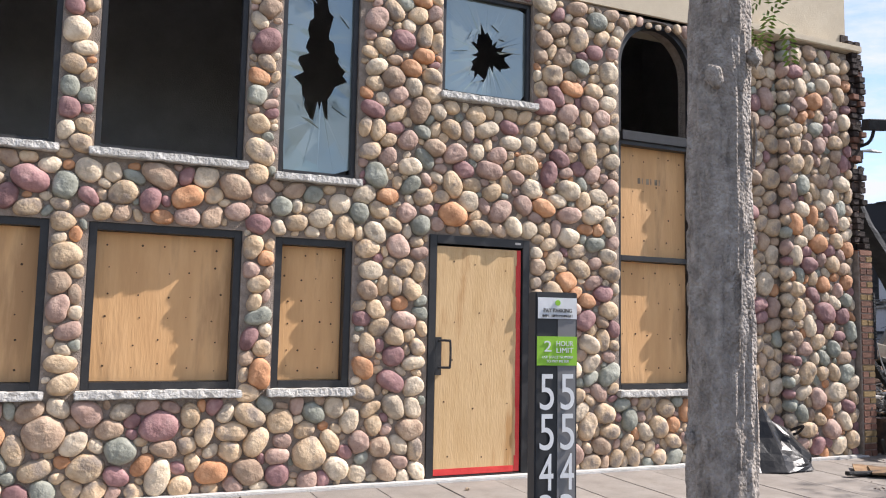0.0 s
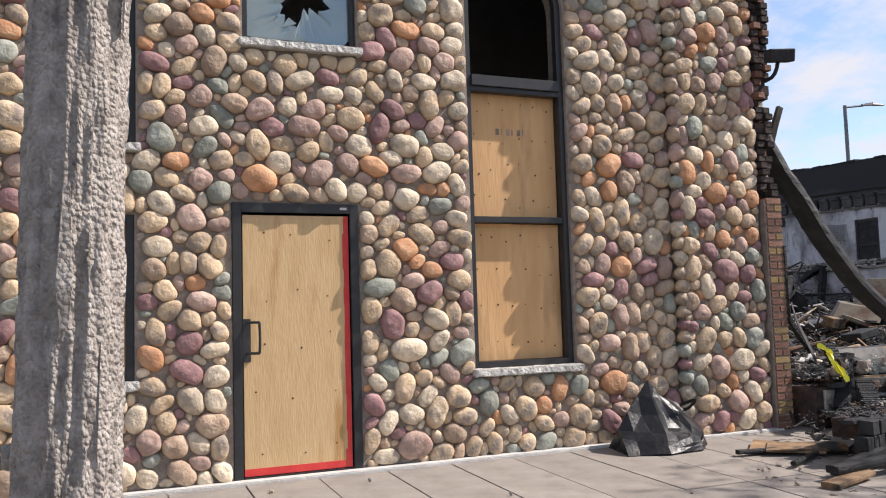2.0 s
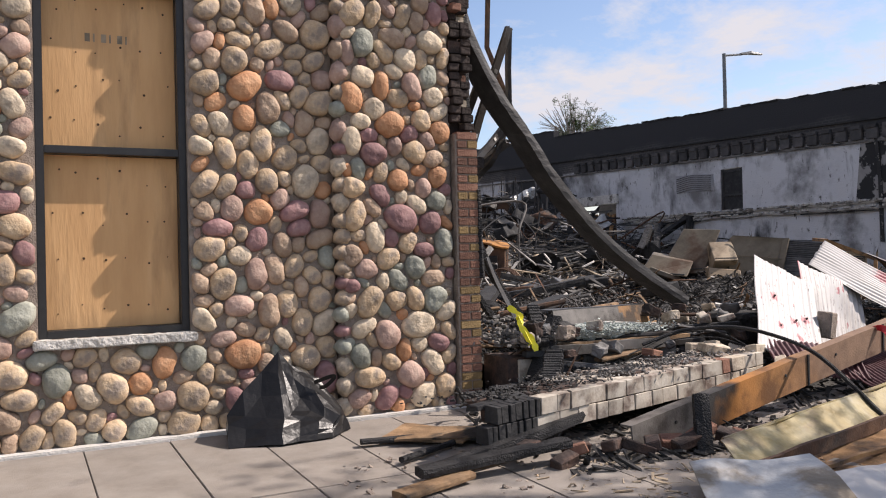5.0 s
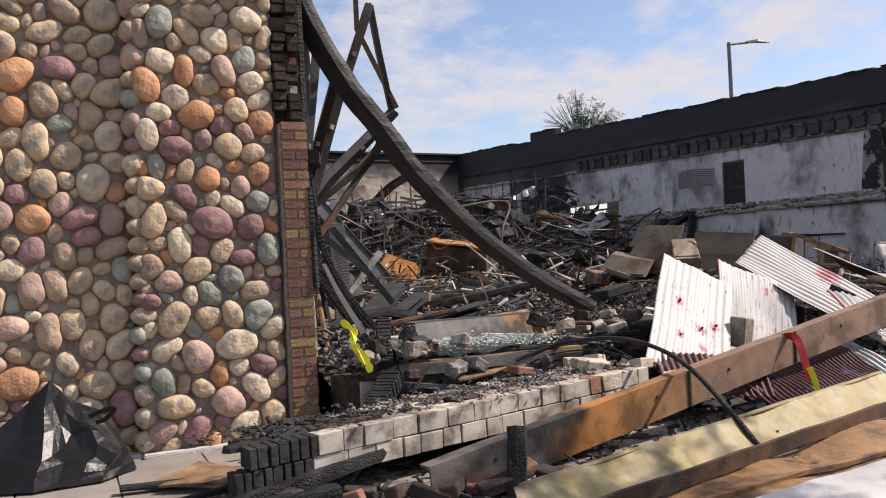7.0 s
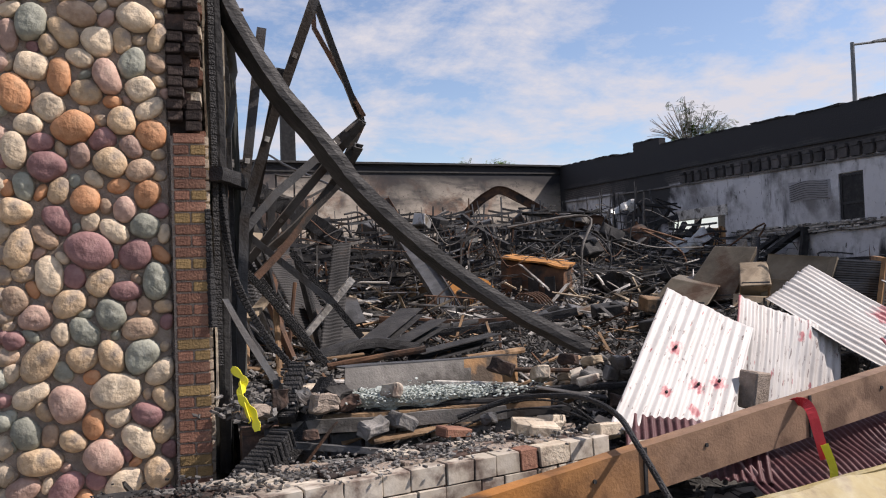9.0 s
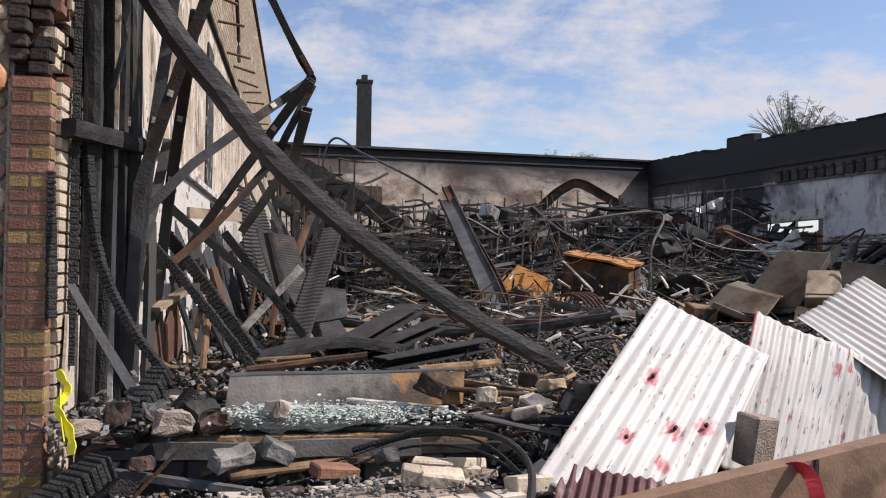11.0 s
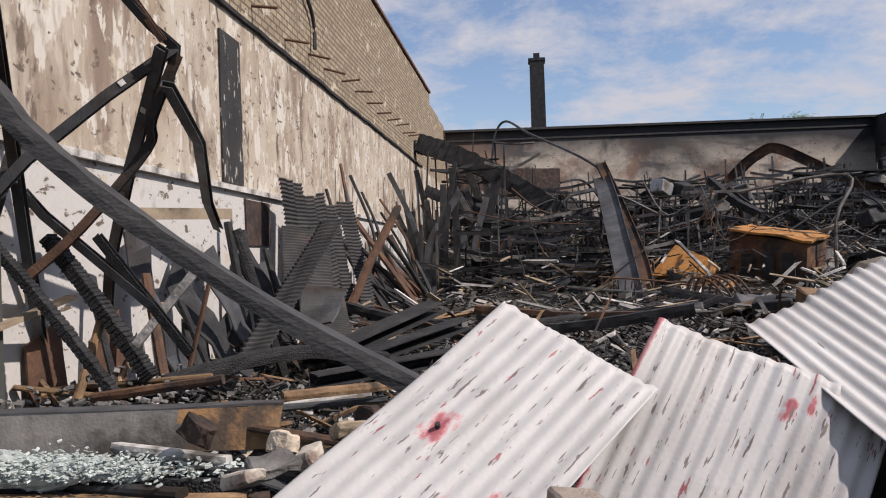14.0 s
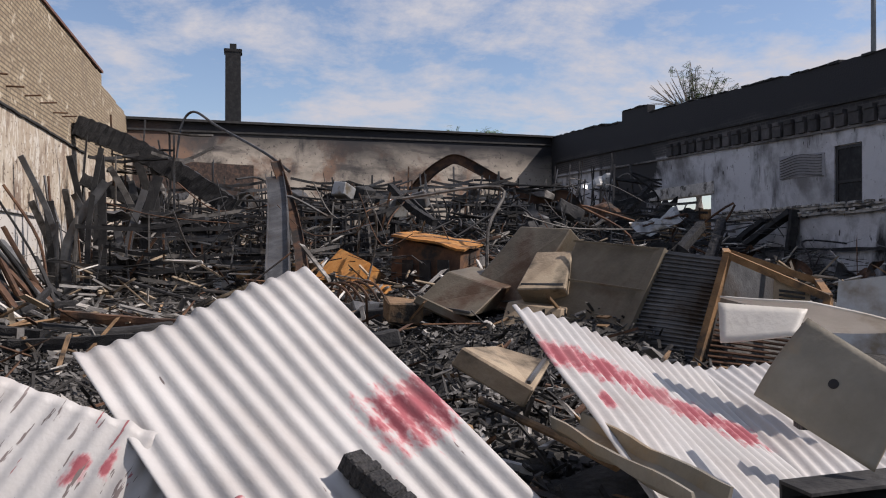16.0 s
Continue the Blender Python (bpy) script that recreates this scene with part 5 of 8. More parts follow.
far_bush(31.0, 34.2, 7.0, 4.1, 2.7, 2, 90, 460, "thin-crowned tree with bare twigs behind the wall", LEAFD)
far_bush(20.5, 44.0, 7.3, 1.3, 1.1, 7, 12, 160, "small green treetop showing over the rear wall", LEAF)
far_bush(23.0, 44.5, 7.5, 1.4, 1.3, 9, 14, 200, "small green treetop showing over the rear wall", LEAF)
for k in range(5):
    far_bush(28.0 + 0.5 * k, 24.0 + 1.1 * k, 1.2 + 0.3 * (k % 2), 2.0, 1.0, 20 + k, 10, 160, "green shrub beyond the gaping opening", LEAF)
hs = thing("house", (33, 27, -0.2), "pale clapboard house seen through the opening", "house")
q = B()
box(q, 31, 36, 27.5, 32, -0.2, 5.0)
part("wall", q, mat("pale_siding", [(0.15, 0.15, 0.15), (0.21, 0.21, 0.20)], 4, 0.8), hs)
q = B()
sweep(q, [(30.8, 27.3, 5.0), (30.8, 32.2, 5.0)], [(0, 0), (-5.4, 0), (-2.7, 0.9)])
part("roof", q, SOOT, hs)

# ---- the ruin: large pieces near the street ----


def span(name, pts, profile, material, label, category="", group="", up=(0, 0, 1), n=1, rough=0.0, scale=None, smooth=False):
    q = B()
    p = curve(pts, n) if n > 1 else pts
    sweep(q, p, profile, up=up, scale=scale)
    if rough:
        roughen(q, rough, 9, pts[0][0])
    return solo(name, q, material, pts[0], label, category or name.replace("_", " "), group, smooth=smooth)


def timber(pts, w, h, label="charred black roof timber with cracked scaly surface", n=6, material=None, group="charred timbers", up=(0, 0, 1), name="charred_timber"):
    q = B()
    long = sum((Vector(b) - Vector(a)).length for a, b in zip(pts, pts[1:]))
    p = curve(pts, max(3, int(long / 0.09 / max(1, len(pts) - 1))))
    prof = [(-w / 2, -h / 2), (0, -h / 2 - 0.006), (w / 2, -h / 2), (w / 2 + 0.005, 0), (w / 2, h / 2), (0, h / 2 + 0.006), (-w / 2, h / 2), (-w / 2 - 0.005, 0)]
    sweep(q, p, prof, up=up)
    roughen(q, min(w, h) * 0.07, 13, pts[0][0] * 3)
    roughen(q, min(w, h) * 0.08, 60, pts[0][1] * 3)
    return solo(name, q, material or CHAR, pts[0], label, "timber", group)


# toppled block wall along the sidewalk
bw = thing("toppled_wall", (5.0, -1.5, -0.15), "toppled section of whitewashed block wall, burnt at one end", "wall section")
ax = Vector((2.85, 0.62, 0.045)).normalized()
bx = Vector((-ax.y, ax.x, 0)).normalized()
org = Vector((3.5, -1.80, 0.03))
q = B()
a0, a1 = org + ax * 0.42, org + ax * 3.2
sweep(q, [a0 + bx * 0.22 + Vector((0, 0, 0.11)), a1 + bx * 0.22 + Vector((0, 0, 0.11))], rect(0.53, 0.20))
part("core", q, BRICKB, bw)
rb = random.Random(4)
for row in range(2):
    s = -0.02 + 0.08 * row
    while s < 3.2:
        L = (rb.uniform(0.045, 0.07) if s < 0.42 else rb.uniform(0.12, 0.23))
        c = org + ax * (s + L / 2) + bx * rb.uniform(-0.008, 0.008) + Vector((0, 0, 0.055 + 0.118 * row))
        q = B()
        obox(q, (0, 0, 0), (L - 0.009, 0.12, 0.112), 0, 0, 0, 0.003)
        roughen(q, 0.006, 7, s)
        bmesh.ops.transform(q, matrix=Matrix.Translation(c) @ pose(0, 0, 0, rb.uniform(-2, 2), -0.9, 12.3 + rb.uniform(-1, 1)), verts=q.verts)
        burnt = s < 0.42 or (s < 1.3 and rb.random() < 0.12)
        part("block", q, (SOOT if s < 0.42 else BRICKB) if burnt else BLOCK if s < 2.55 else rb.choice((WASHED, WASHED, BLOCK, BRICK)), bw)
        s += L
for row in range(3):
    s = 0.1 * row
    while s < 3.2:
        L = rb.uniform(0.15, 0.3)
        c = org + ax * (s + L / 2) + bx * (0.12 + 0.13 * row) + Vector((0, 0, 0.213 + rb.uniform(-0.008, 0.01)))
        q = B()
        obox(q, (0, 0, 0), (L - 0.01, 0.125, 0.04), 0, 0, 0, 0.006)
        roughen(q, 0.022, 9, s + row)
        bmesh.ops.transform(q, matrix=Matrix.Translation(c) @ pose(0, 0, 0, rb.uniform(-6, 6), rb.uniform(-5, 5), 12.3 + rb.uniform(-6, 6)), verts=q.verts)
        part("block", q, rb.choice((BRICKB, SOOT)) if s < 0.6 else rb.choice((BLOCK, BLOCK, BRICKB, ASH, MORTAR)), bw)
        s += L
bits_later = []
for k in range(6):
    bits_later.append((tuple(org + ax * (0.35 + 0.5 * k) + bx * 0.2 + Vector((0, 0, 0.25))), k))
# loose light bricks at its far end
for k in range(16):
    q = B()
    c = (6.45 + rb.gauss(0, 0.24), -0.88 + rb.gauss(0, 0.15), 0.20 + rb.uniform(0, 0.16))
    obox(q, c, (rb.uniform(0.16, 0.24), 0.11, rb.uniform(0.05, 0.09)), rb.uniform(-14, 14), rb.uniform(-14, 14), rb.uniform(-25, 50), 0.008)
    roughen(q, 0.012, 14, k)
    solo("loose_block", q, rb.choice((WASHED, WASHED, BLOCK, BRICK, WASHED)), c, "loose soot-stained block from the collapsed wall", "block", group="loose blocks")
for k in range(14):
    q = B()
    c = (3.75 + 0.14 * k + rb.uniform(-0.05, 0.05), -2.0 - 0.02 * k + rb.gauss(0, 0.1), -0.05 + rb.uniform(-0.02, 0.05))
    obox(q, c, (rb.uniform(0.12, 0.22), 0.1, 0.07), rb.uniform(-20, 20), rb.uniform(-20, 20), rb.uniform(0, 180), 0.008)
    roughen(q, 0.01, 14, k)
    solo("fallen_brick", q, rb.choice((BRICKB, BRICKB, BRICK, ASH)), c, "sooty brick lying on the sidewalk", "brick", group="fallen bricks")

# long rusted fascia beam, its tapes, and the sheets in front of it
rbm = thing("steel_beam", (7.0, -1.7, -0.1), "long rusted steel fascia beam propped across the rubble", "steel beam")
p0, p1 = Vector((4.52, -1.96, -0.06)), Vector((10.0, -1.06, 0.64))
dirb = (p1 - p0).normalized()
n_seg = 40
q = B()
sweep(q, [p0.lerp(p1, k / n_seg) for k in range(n_seg + 1)], [(-u, v) for u, v in channel(0.1, 0.25, 0.014)][::-1])
roughen(q, 0.004, 3)
part("web", q, HEATBEAM, rbm)
for s in (0.39, 0.62):
    q = B()
    c = p0.lerp(p1, s)
    obox(q, tuple(c + Vector((0.01, -0.055, 0))), (0.02, 0.012, 0.25), 0, 0, 9)
    part("seam", q, SOOT, rbm)
for s in (0.08, 0.33, 0.47, 0.74):
    q = B()
    c = p0.lerp(p1, s) + Vector((0.008, -0.052, 0.03))
    bmesh.ops.create_cone(q, cap_ends=True, segments=8, radius1=0.012, radius2=0.012, depth=0.012, matrix=Matrix.Translation(c) @ pose(0, 0, 0, 90, 0, 9))
    part("bolt", q, SOOT, rbm)
timber([(4.9, -2.28, -0.16), (5.0, -2.14, 0.24)], 0.1, 0.09, "charred stub of an upright post in front of the beam", n=3)
tp = thing("barrier_tape", (7.83, -1.52, 0.45), "twisted red and yellow barrier tape tied round the beam", "tape")
q = B()
sweep(q, curve([(7.80, -1.40, 0.44), (7.82, -1.49, 0.475), (7.84, -1.56, 0.44), (7.86, -1.60, 0.28), (7.88, -1.62, 0.15)], 5), rect(0.06, 0.004), up=(0.3, 1, 0.2))
part("red_strip", q, TAPER, tp)
q = B()
sweep(q, curve([(7.87, -1.63, 0.24), (7.90, -1.66, 0.1), (7.87, -1.68, 0.0), (7.83, -1.7, -0.03)], 5), rect(0.045, 0.004), up=(0.6, 1, 0.2))
part("yellow_strip", q, TAPE, tp)
tp = thing("caution_tape", (4.66, -0.55, 0.4), "crumpled yellow caution tape snagged on the corner wreckage", "tape")
q = B()
sweep(q, curve([(4.56, -0.42, 0.78), (4.63, -0.5, 0.7), (4.60, -0.55, 0.62), (4.67, -0.6, 0.52), (4.69, -0.64, 0.42)], 6), rect(0.055, 0.006), up=(0.5, 1, 0.1), scale=[0.5 + 0.5 * abs(math.sin(0.8 * k)) for k in range(25)])
part("strip", q, TAPE, tp)
q = B()
sweep(q, curve([(4.6, -0.5, 0.7), (4.62, -0.56, 0.58), (4.65, -0.61, 0.47)], 5), rect(0.04, 0.005), up=(1, 0.4, 0.3))
part("strip", q, TAPE, tp)

span("black_cable", [(6.0, -0.42, 0.36), (6.21, -0.5, 0.436), (6.37, -0.6, 0.488), (6.64, -0.9, 0.515), (6.69, -1.3, 0.467), (6.55, -1.8, 0.384), (6.52, -2.15, 0.18), (6.52, -2.45, -0.06)], tube(0.017, 8), CHAR, "thick black cable arching over the beam", "cable", n=6)
for dz in (0.02, -0.03):
    span("wire", [(5.4, -0.5, 0.18 + dz), (5.9, -0.48, 0.3 + dz), (6.3, -0.5, 0.42 + dz), (6.6, -0.75, 0.44 + dz), (6.8, -1.0, 0.3)], tube(0.007, 6), CHAR, "thin burnt wire hanging in a loop", "wire", group="burnt wires", n=6)


def sheet(name, corners, material, label, category, warp=0.02, nu=14, nv=6, thick=0.006, group="", seed=1.0):
    q = B()
    plate(q, corners, thick, nu, nv, warp, seed)
    return solo(name, q, material, corners[0], label, category, group)


fp = sheet("fascia_panel", [(4.6, -2.86, -0.06), (8.6, -2.02, -0.03), (8.4, -1.84, 0.16), (4.7, -2.6, 0.05)], YELLOWED, "long buckled fascia panel, yellowed and heat-stained", "panel", 0.05, 40, 6)
q = B()
sweep(q, curve([(4.6, -2.88, -0.07), (6.0, -2.62, -0.03), (7.3, -2.36, 0.0), (8.6, -2.05, 0.0)], 6), rect(0.03, 0.09))
roughen(q, 0.012, 5)
part("lip", q, RUST, fp, "rusted folded lip")
q = B()
sweep(q, curve([(4.75, -2.58, 0.055), (6.0, -2.32, 0.09), (7.3, -2.06, 0.135), (8.4, -1.83, 0.17)], 6), tube(0.014, 6))
roughen(q, 0.008, 5)
part("rolled_edge", q, YELLOWED, fp)
rp = sheet("fallen_sheet", [(4.75, -3.1, -0.12), (8.2, -2.85, -0.10), (8.5, -2.1, -0.04), (4.8, -2.8, -0.09)], DULLRUST, "flattened orange-rusted sheet on the sidewalk", "sheet", 0.05, 30, 6)
for k in range(1):
    q = B()
    sweep(q, curve([(4.8, -3.02 + 0.1 * k, -0.085 + 0.012 * k), (6.4, -2.85 + 0.13 * k, -0.07 + 0.015 * k), (8.2, -2.75 + 0.18 * k, -0.07 + 0.02 * k)], 6), rect(0.035, 0.025))
    roughen(q, 0.02, 2, k)
    part("crease", q, DULLRUST, rp)
sheet("white_flashing", [(4.7, -3.55, -0.13), (8.0, -3.15, -0.12), (8.1, -2.85, -0.04), (4.75, -3.2, -0.07)], CORR, "crumpled white metal flashing on the sidewalk", "sheet", 0.06, 30, 5)
sheet("grey_flashing", [(3.95, -3.35, -0.13), (4.7, -3.6, -0.13), (5.0, -3.0, 0.02), (4.3, -2.75, -0.02)], GREYMETAL, "crumpled grey flashing folded on the sidewalk", "sheet", 0.06, 12, 6)
sheet("scorched_board", [(5.6, -2.25, -0.1), (6.4, -2.05, -0.06), (6.4, -1.85, -0.03), (5.6, -2.05, -0.08)], STEEL, "scorched flat board leaning under the beam", "board", 0.01)
# low charred pieces at the kerb side of the toppled wall
timber([(3.05, -1.95, -0.05), (3.9, -1.78, 0.04), (4.7, -1.5, 0.12)], 0.09, 0.07, "slim charred post under the toppled wall")
timber([(2.75, -2.18, -0.085), (3.25, -2.05, -0.06)], 0.13, 0.035, "short scorched board end on the sidewalk", material=WOODB)
timber([(2.95, -2.02, -0.02), (4.0, -2.0, 0.02)], 0.11, 0.05)
timber([(3.05, -1.55, -0.06), (3.55, -1.3, -0.06)], 0.04, 0.03, "thin charred strip on the sidewalk")
for k, c in enumerate(([(3.15, -0.95, -0.06), (3.6, -1.35, -0.06), (3.85, -1.2, -0.04), (3.5, -0.62, -0.05)], [(3.2, -1.1, -0.045), (3.8, -1.4, -0.04), (4.0, -1.2, -0.03), (3.5, -0.8, -0.035)])):
    sheet("plywood_scrap", c, WOODB, "scorched scrap of plywood by the wall", "board", 0.015, 6, 3, 0.015, "plywood scraps", k)
timber([(3.0, -0.98, -0.05), (3.75, -1.12, -0.05)], 0.06, 0.03, "thin charred strip on the sidewalk")

# ---- corrugated roof sheets ----


def corrugated(name, apex, across, along, label, patches=(), chips=0.0, seed=0, pitch=0.068, amp=0.0095, edge=None, base_mat=None, sag=0.0, group="corrugated roof sheets"):
    apex, across, along = Vector(apex), Vector(across), Vector(along)
    nrm = across.cross(along).normalized()
    if nrm.z < 0:
        nrm = -nrm
    w, l = across.length, along.length
    nu, nv = max(8, int(w / pitch * 8)), max(8, int(l / 0.028))
    verts, faces, idx, uvs, prim = [], [], [], [], []
    rnd = random.Random(seed)
    tears = [(rnd.random(), rnd.uniform(0.005, 0.02)) for _ in range(12)]
    for side in (0, 1):
        for j in range(nv + 1):
            for i in range(nu + 1):
                u, v = i / nu, j / nv
                vv = v
                if j == 0:
                    vv = v + 0.012 * noise.noise(Vector((u * 20, seed, 0)))
                p = apex + across * u + along * vv
                h = amp * math.sin(2 * math.pi * u * w / pitch) + 0.035 * noise.noise(Vector((u * 2.2 + seed, v * 2.0, seed))) + sag * math.sin(math.pi * v)
                verts.append(tuple(p + nrm * (h - side * 0.0025)))
                uvs.append((u * w + seed, v * l + seed))
                d = max([1.0 - 0.5 * (((u - a) / c) ** 4 + ((v - e) / g) ** 4) ** 0.25 for a, e, c, g in patches] or [0.0])
                if edge:
                    d = max(d, 1.0 - 0.5 * u / edge)
                prim.append(max(0.0, d))
    m = (nu + 1) * (nv + 1)
    for j in range(nv):
        for i in range(nu):
            a = j * (nu + 1) + i
            u, v = (i + 0.5) / nu, (j + 0.5) / nv
            k = 0
            faces.append((a, a + 1, a + nu + 2, a + nu + 1))
            idx.append(k)
            faces.append((m + a + nu + 1, m + a + nu + 2, m + a + 1, m + a))
            idx.append(1)
    rim = [i for i in range(nu + 1)] + [j * (nu + 1) + nu for j in range(1, nv + 1)] + [nv * (nu + 1) + i for i in range(nu - 1, -1, -1)] + [j * (nu + 1) for j in range(nv - 1, 0, -1)]
    for k in range(len(rim)):
        i, j = rim[k], rim[(k + 1) % len(rim)]
        faces.append((j, i, m + i, m + j))
        idx.append(0)
    me = bpy.data.meshes.new(name)
    c = apex + along
    me.from_pydata([tuple(Vector(v) - c) for v in verts], [], faces)
    for mt in (base_mat or CORR, RUST):
        me.materials.append(mt)
    me.polygons.foreach_set("material_index", idx)
    me.attributes.new("primer", "FLOAT", "POINT").data.foreach_set("value", prim)
    me.attributes.new("chips", "FLOAT", "POINT").data.foreach_set("value", [chips] * len(prim))
    loops = np.zeros(len(me.loops), dtype=np.int32)
    me.loops.foreach_get("vertex_index", loops)
    me.uv_layers.new(name="sheet").data.foreach_set("uv", np.array(uvs, dtype=np.float32)[loops].ravel())
    me.polygons.foreach_set("use_smooth", [True] * len(faces))
    ob = new(name, me)
    ob.location = c
    BASE[ob] = c
    return tagged(ob, label, "roof sheet", group)


sh_a = corrugated("corrugated_sheet", (7.822, -0.096, 1.156), (0.56, -0.26, -0.33), (-1.02, -0.93, -0.80), "white corrugated roof sheet with red primer blotches, leaning on rubble",
                  [(0.30, 0.40, 0.085, 0.060), (0.36, 0.70, 0.075, 0.045), (0.62, 0.56, 0.10, 0.055), (0.80, 0.48, 0.09, 0.06), (0.66, 0.72, 0.07, 0.04)], 0.115, 1, pitch=0.07, amp=0.004)
for u, v in ((0.30, 0.40), (0.36, 0.70), (0.62, 0.56), (0.80, 0.48)):
    q = B()
    c = Vector((7.822, -0.096, 1.156)) + Vector((0.56, -0.26, -0.33)) * u + Vector((-1.02, -0.93, -0.80)) * v
    nn = Vector((0.56, -0.26, -0.33)).cross(Vector((-1.02, -0.93, -0.80))).normalized()
    nn = nn if nn.z > 0 else -nn
    bmesh.ops.create_cone(q, cap_ends=True, segments=10, radius1=0.011, radius2=0.009, depth=0.02, matrix=Matrix.Translation(c + nn * 0.016) @ nn.to_track_quat("Z", "Y").to_matrix().to_4x4())
    part("screw", q, SOOT, sh_a)
corrugated("corrugated_sheet", (8.43, -0.135, 1.076), (0.83, -0.125, -0.345), (-0.52, -0.50, -0.80), "white corrugated roof sheet with chipped paint and a red edge",
           [(0.62, 0.16, 0.035, 0.06), (0.70, 0.12, 0.02, 0.05)], 0.12, 2, pitch=0.068, amp=0.0055, edge=0.025)
corrugated("corrugated_sheet", (9.549, 0.385, 1.292), (-0.76, -0.365, -0.275), (0.78, -1.06, -0.83), "white corrugated roof sheet with a broad red primer patch",
           [(0.09, 0.50, 0.25, 0.11)], 0.03, 3, pitch=0.072, amp=0.0085)
corrugated("corrugated_sheet", (10.39, 0.443, 1.127), (0.98, 0.2, -0.33), (0.02, -1.20, -0.47), "white corrugated roof sheet crossed by a red primer stripe",
           [(0.08, 0.30, 0.18, 0.11), (0.25, 0.33, 0.2, 0.105), (0.42, 0.37, 0.2, 0.105), (0.6, 0.41, 0.2, 0.105), (0.8, 0.46, 0.2, 0.105), (0.12, 0.55, 0.04, 0.05)], 0.03, 4, pitch=0.06, amp=0.009)
corrugated("corrugated_sheet", (11.35, 0.85, 0.80), (0.9, 0.1, -0.06), (-0.2, -1.35, -0.33), "white corrugated roof sheet lying flat among the wreckage", [], 0.02, 5, pitch=0.066, amp=0.009)
corrugated("corrugated_sheet", (9.30, -0.62, 0.72), (0.6, -0.2, -0.16), (-0.25, -0.6, -0.3), "small torn white corrugated sheet", [], 0.03, 6, edge=0.05)
corrugated("maroon_sheet", (6.95, -0.95, 0.40), (0.75, -0.35, -0.1), (-0.2, -0.35, -0.25), "maroon corrugated scrap tucked under the white sheets", [], 0.0, 7, pitch=0.05, base_mat=MAROON)
corrugated("maroon_sheet", (7.4, -1.3, 0.2), (1.4, 0.2, 0.1), (0.0, -0.45, -0.2), "maroon corrugated scrap under the beam", [], 0.0, 8, pitch=0.05, base_mat=MAROON)
corrugated("grey_sheet", (8.3, -1.05, 0.32), (0.7, 0.1, 0.08), (0.1, -0.55, -0.32), "grey corrugated scrap beneath the white sheets", [], 0.0, 9, pitch=0.06, base_mat=GREYMETAL)
# props that the sheets rest on
for c, s, rz in (((7.75, 0.1, 0.25), (0.5, 0.5, 0.6), 10), ((8.7, 0.1, 0.25), (0.6, 0.5, 0.55), 25), ((9.4, 0.2, 0.22), (0.6, 0.5, 0.6), -20), ((10.9, 0.3, 0.2), (0.7, 0.6, 0.4), 12), ((11.6, 0.3, 0.15), (0.8, 0.8, 0.35), 0)):
    q = B()
    obox(q, c, s, 4, -5, rz, 0.04)
    bmesh.ops.subdivide_edges(q, edges=q.edges[:], cuts=5, use_grid_fill=True)
    roughen(q, 0.06, 2.5, c[0])
    solo("rubble_mound", q, DIRT, (c[0], c[1], 0), "heap of blackened rubble under the roof sheets", "rubble mound", group="rubble mounds")
q = B()
obox(q, (8.04, -0.78, 0.44), (0.17, 0.14, 0.26), 4, 8, 20, 0.012)
roughen(q, 0.01, 9)
solo("concrete_lump", q, MORTAR, (8.04, -0.78, 0.3), "broken lump of concrete block resting on the sheets", "concrete block")


# ---- shop-front remains behind the toppled wall ----
bk = thing("shopfront_bulkhead", (5.9, -0.15, 0), "low burnt shop-front bulkhead with scorched timber caps", "bulkhead")
q = B()
box(q, 4.62, 6.75, -0.30, 0.10, -0.15, 0.33)
part("base", q, BRICKB, bk)
q = B()
sweep(q, [(4.92 + 0.12 * k, -0.375, 0.365 + 0.006 * math.sin(k)) for k in range(13)], rect(0.03, 0.085))
roughen(q, 0.006, 9)
part("fascia_board", q, GREYB, bk, "scorched grey board along the sill")
q = B()
sweep(q, [(4.86, -0.55, 0.31), (5.4, -0.6, 0.23), (5.95, -0.66, 0.14)], rect(0.05, 0.035))
part("fallen_rail", q, STEEL, bk)
for k in range(9):
    q = B()
    x = 4.72 + 0.225 * k
    obox(q, (x + 0.1, -0.312, 0.18), (0.2, 0.03, 0.26), 0, rb.uniform(-3, 3), 0, 0.006)
    roughen(q, 0.008, 10, k)
    part("panel", q, rb.choice((ASH, BLOCK, BRICKB, STEEL, ASH)), bk)
for k, (y, z, m) in enumerate(((-0.36, 0.36, STEEL), (-0.26, 0.40, WOODB), (-0.14, 0.43, CHAR), (-0.02, 0.44, STEEL))):
    q = B()
    sweep(q, [(4.75 + 0.1 * k, y, z), (5.8, y + 0.02, z - 0.015), (6.85 - 0.1 * k, y + 0.05, z - 0.02)], rect(0.07, 0.045))
    roughen(q, 0.006, 8, k)
    part("cap", q, m, bk)
fb = thing("folded_duct", (5.9, 0.3, 0.45), "long folded steel duct panel, brown with an orange-rusted end", "duct panel")
q = B()
plate(q, [(5.32, -0.02, 0.50), (6.72, 0.30, 0.47), (6.74, 0.36, 0.66), (5.34, 0.05, 0.68)], 0.012, 24, 3, 0.012)
part("side", q, [GREYB, DULLRUST], fb)
for pl in fb.children[0].data.polygons:
    pl.material_index = 1 if pl.center.x > 0.40 + 0.1 * noise.noise(pl.center * 6) else 0
q = B()
plate(q, [(5.34, 0.05, 0.685), (6.74, 0.36, 0.665), (6.70, 0.52, 0.65), (5.3, 0.22, 0.68)], 0.012, 16, 3, 0.012)
part("top", q, STEEL, fb)


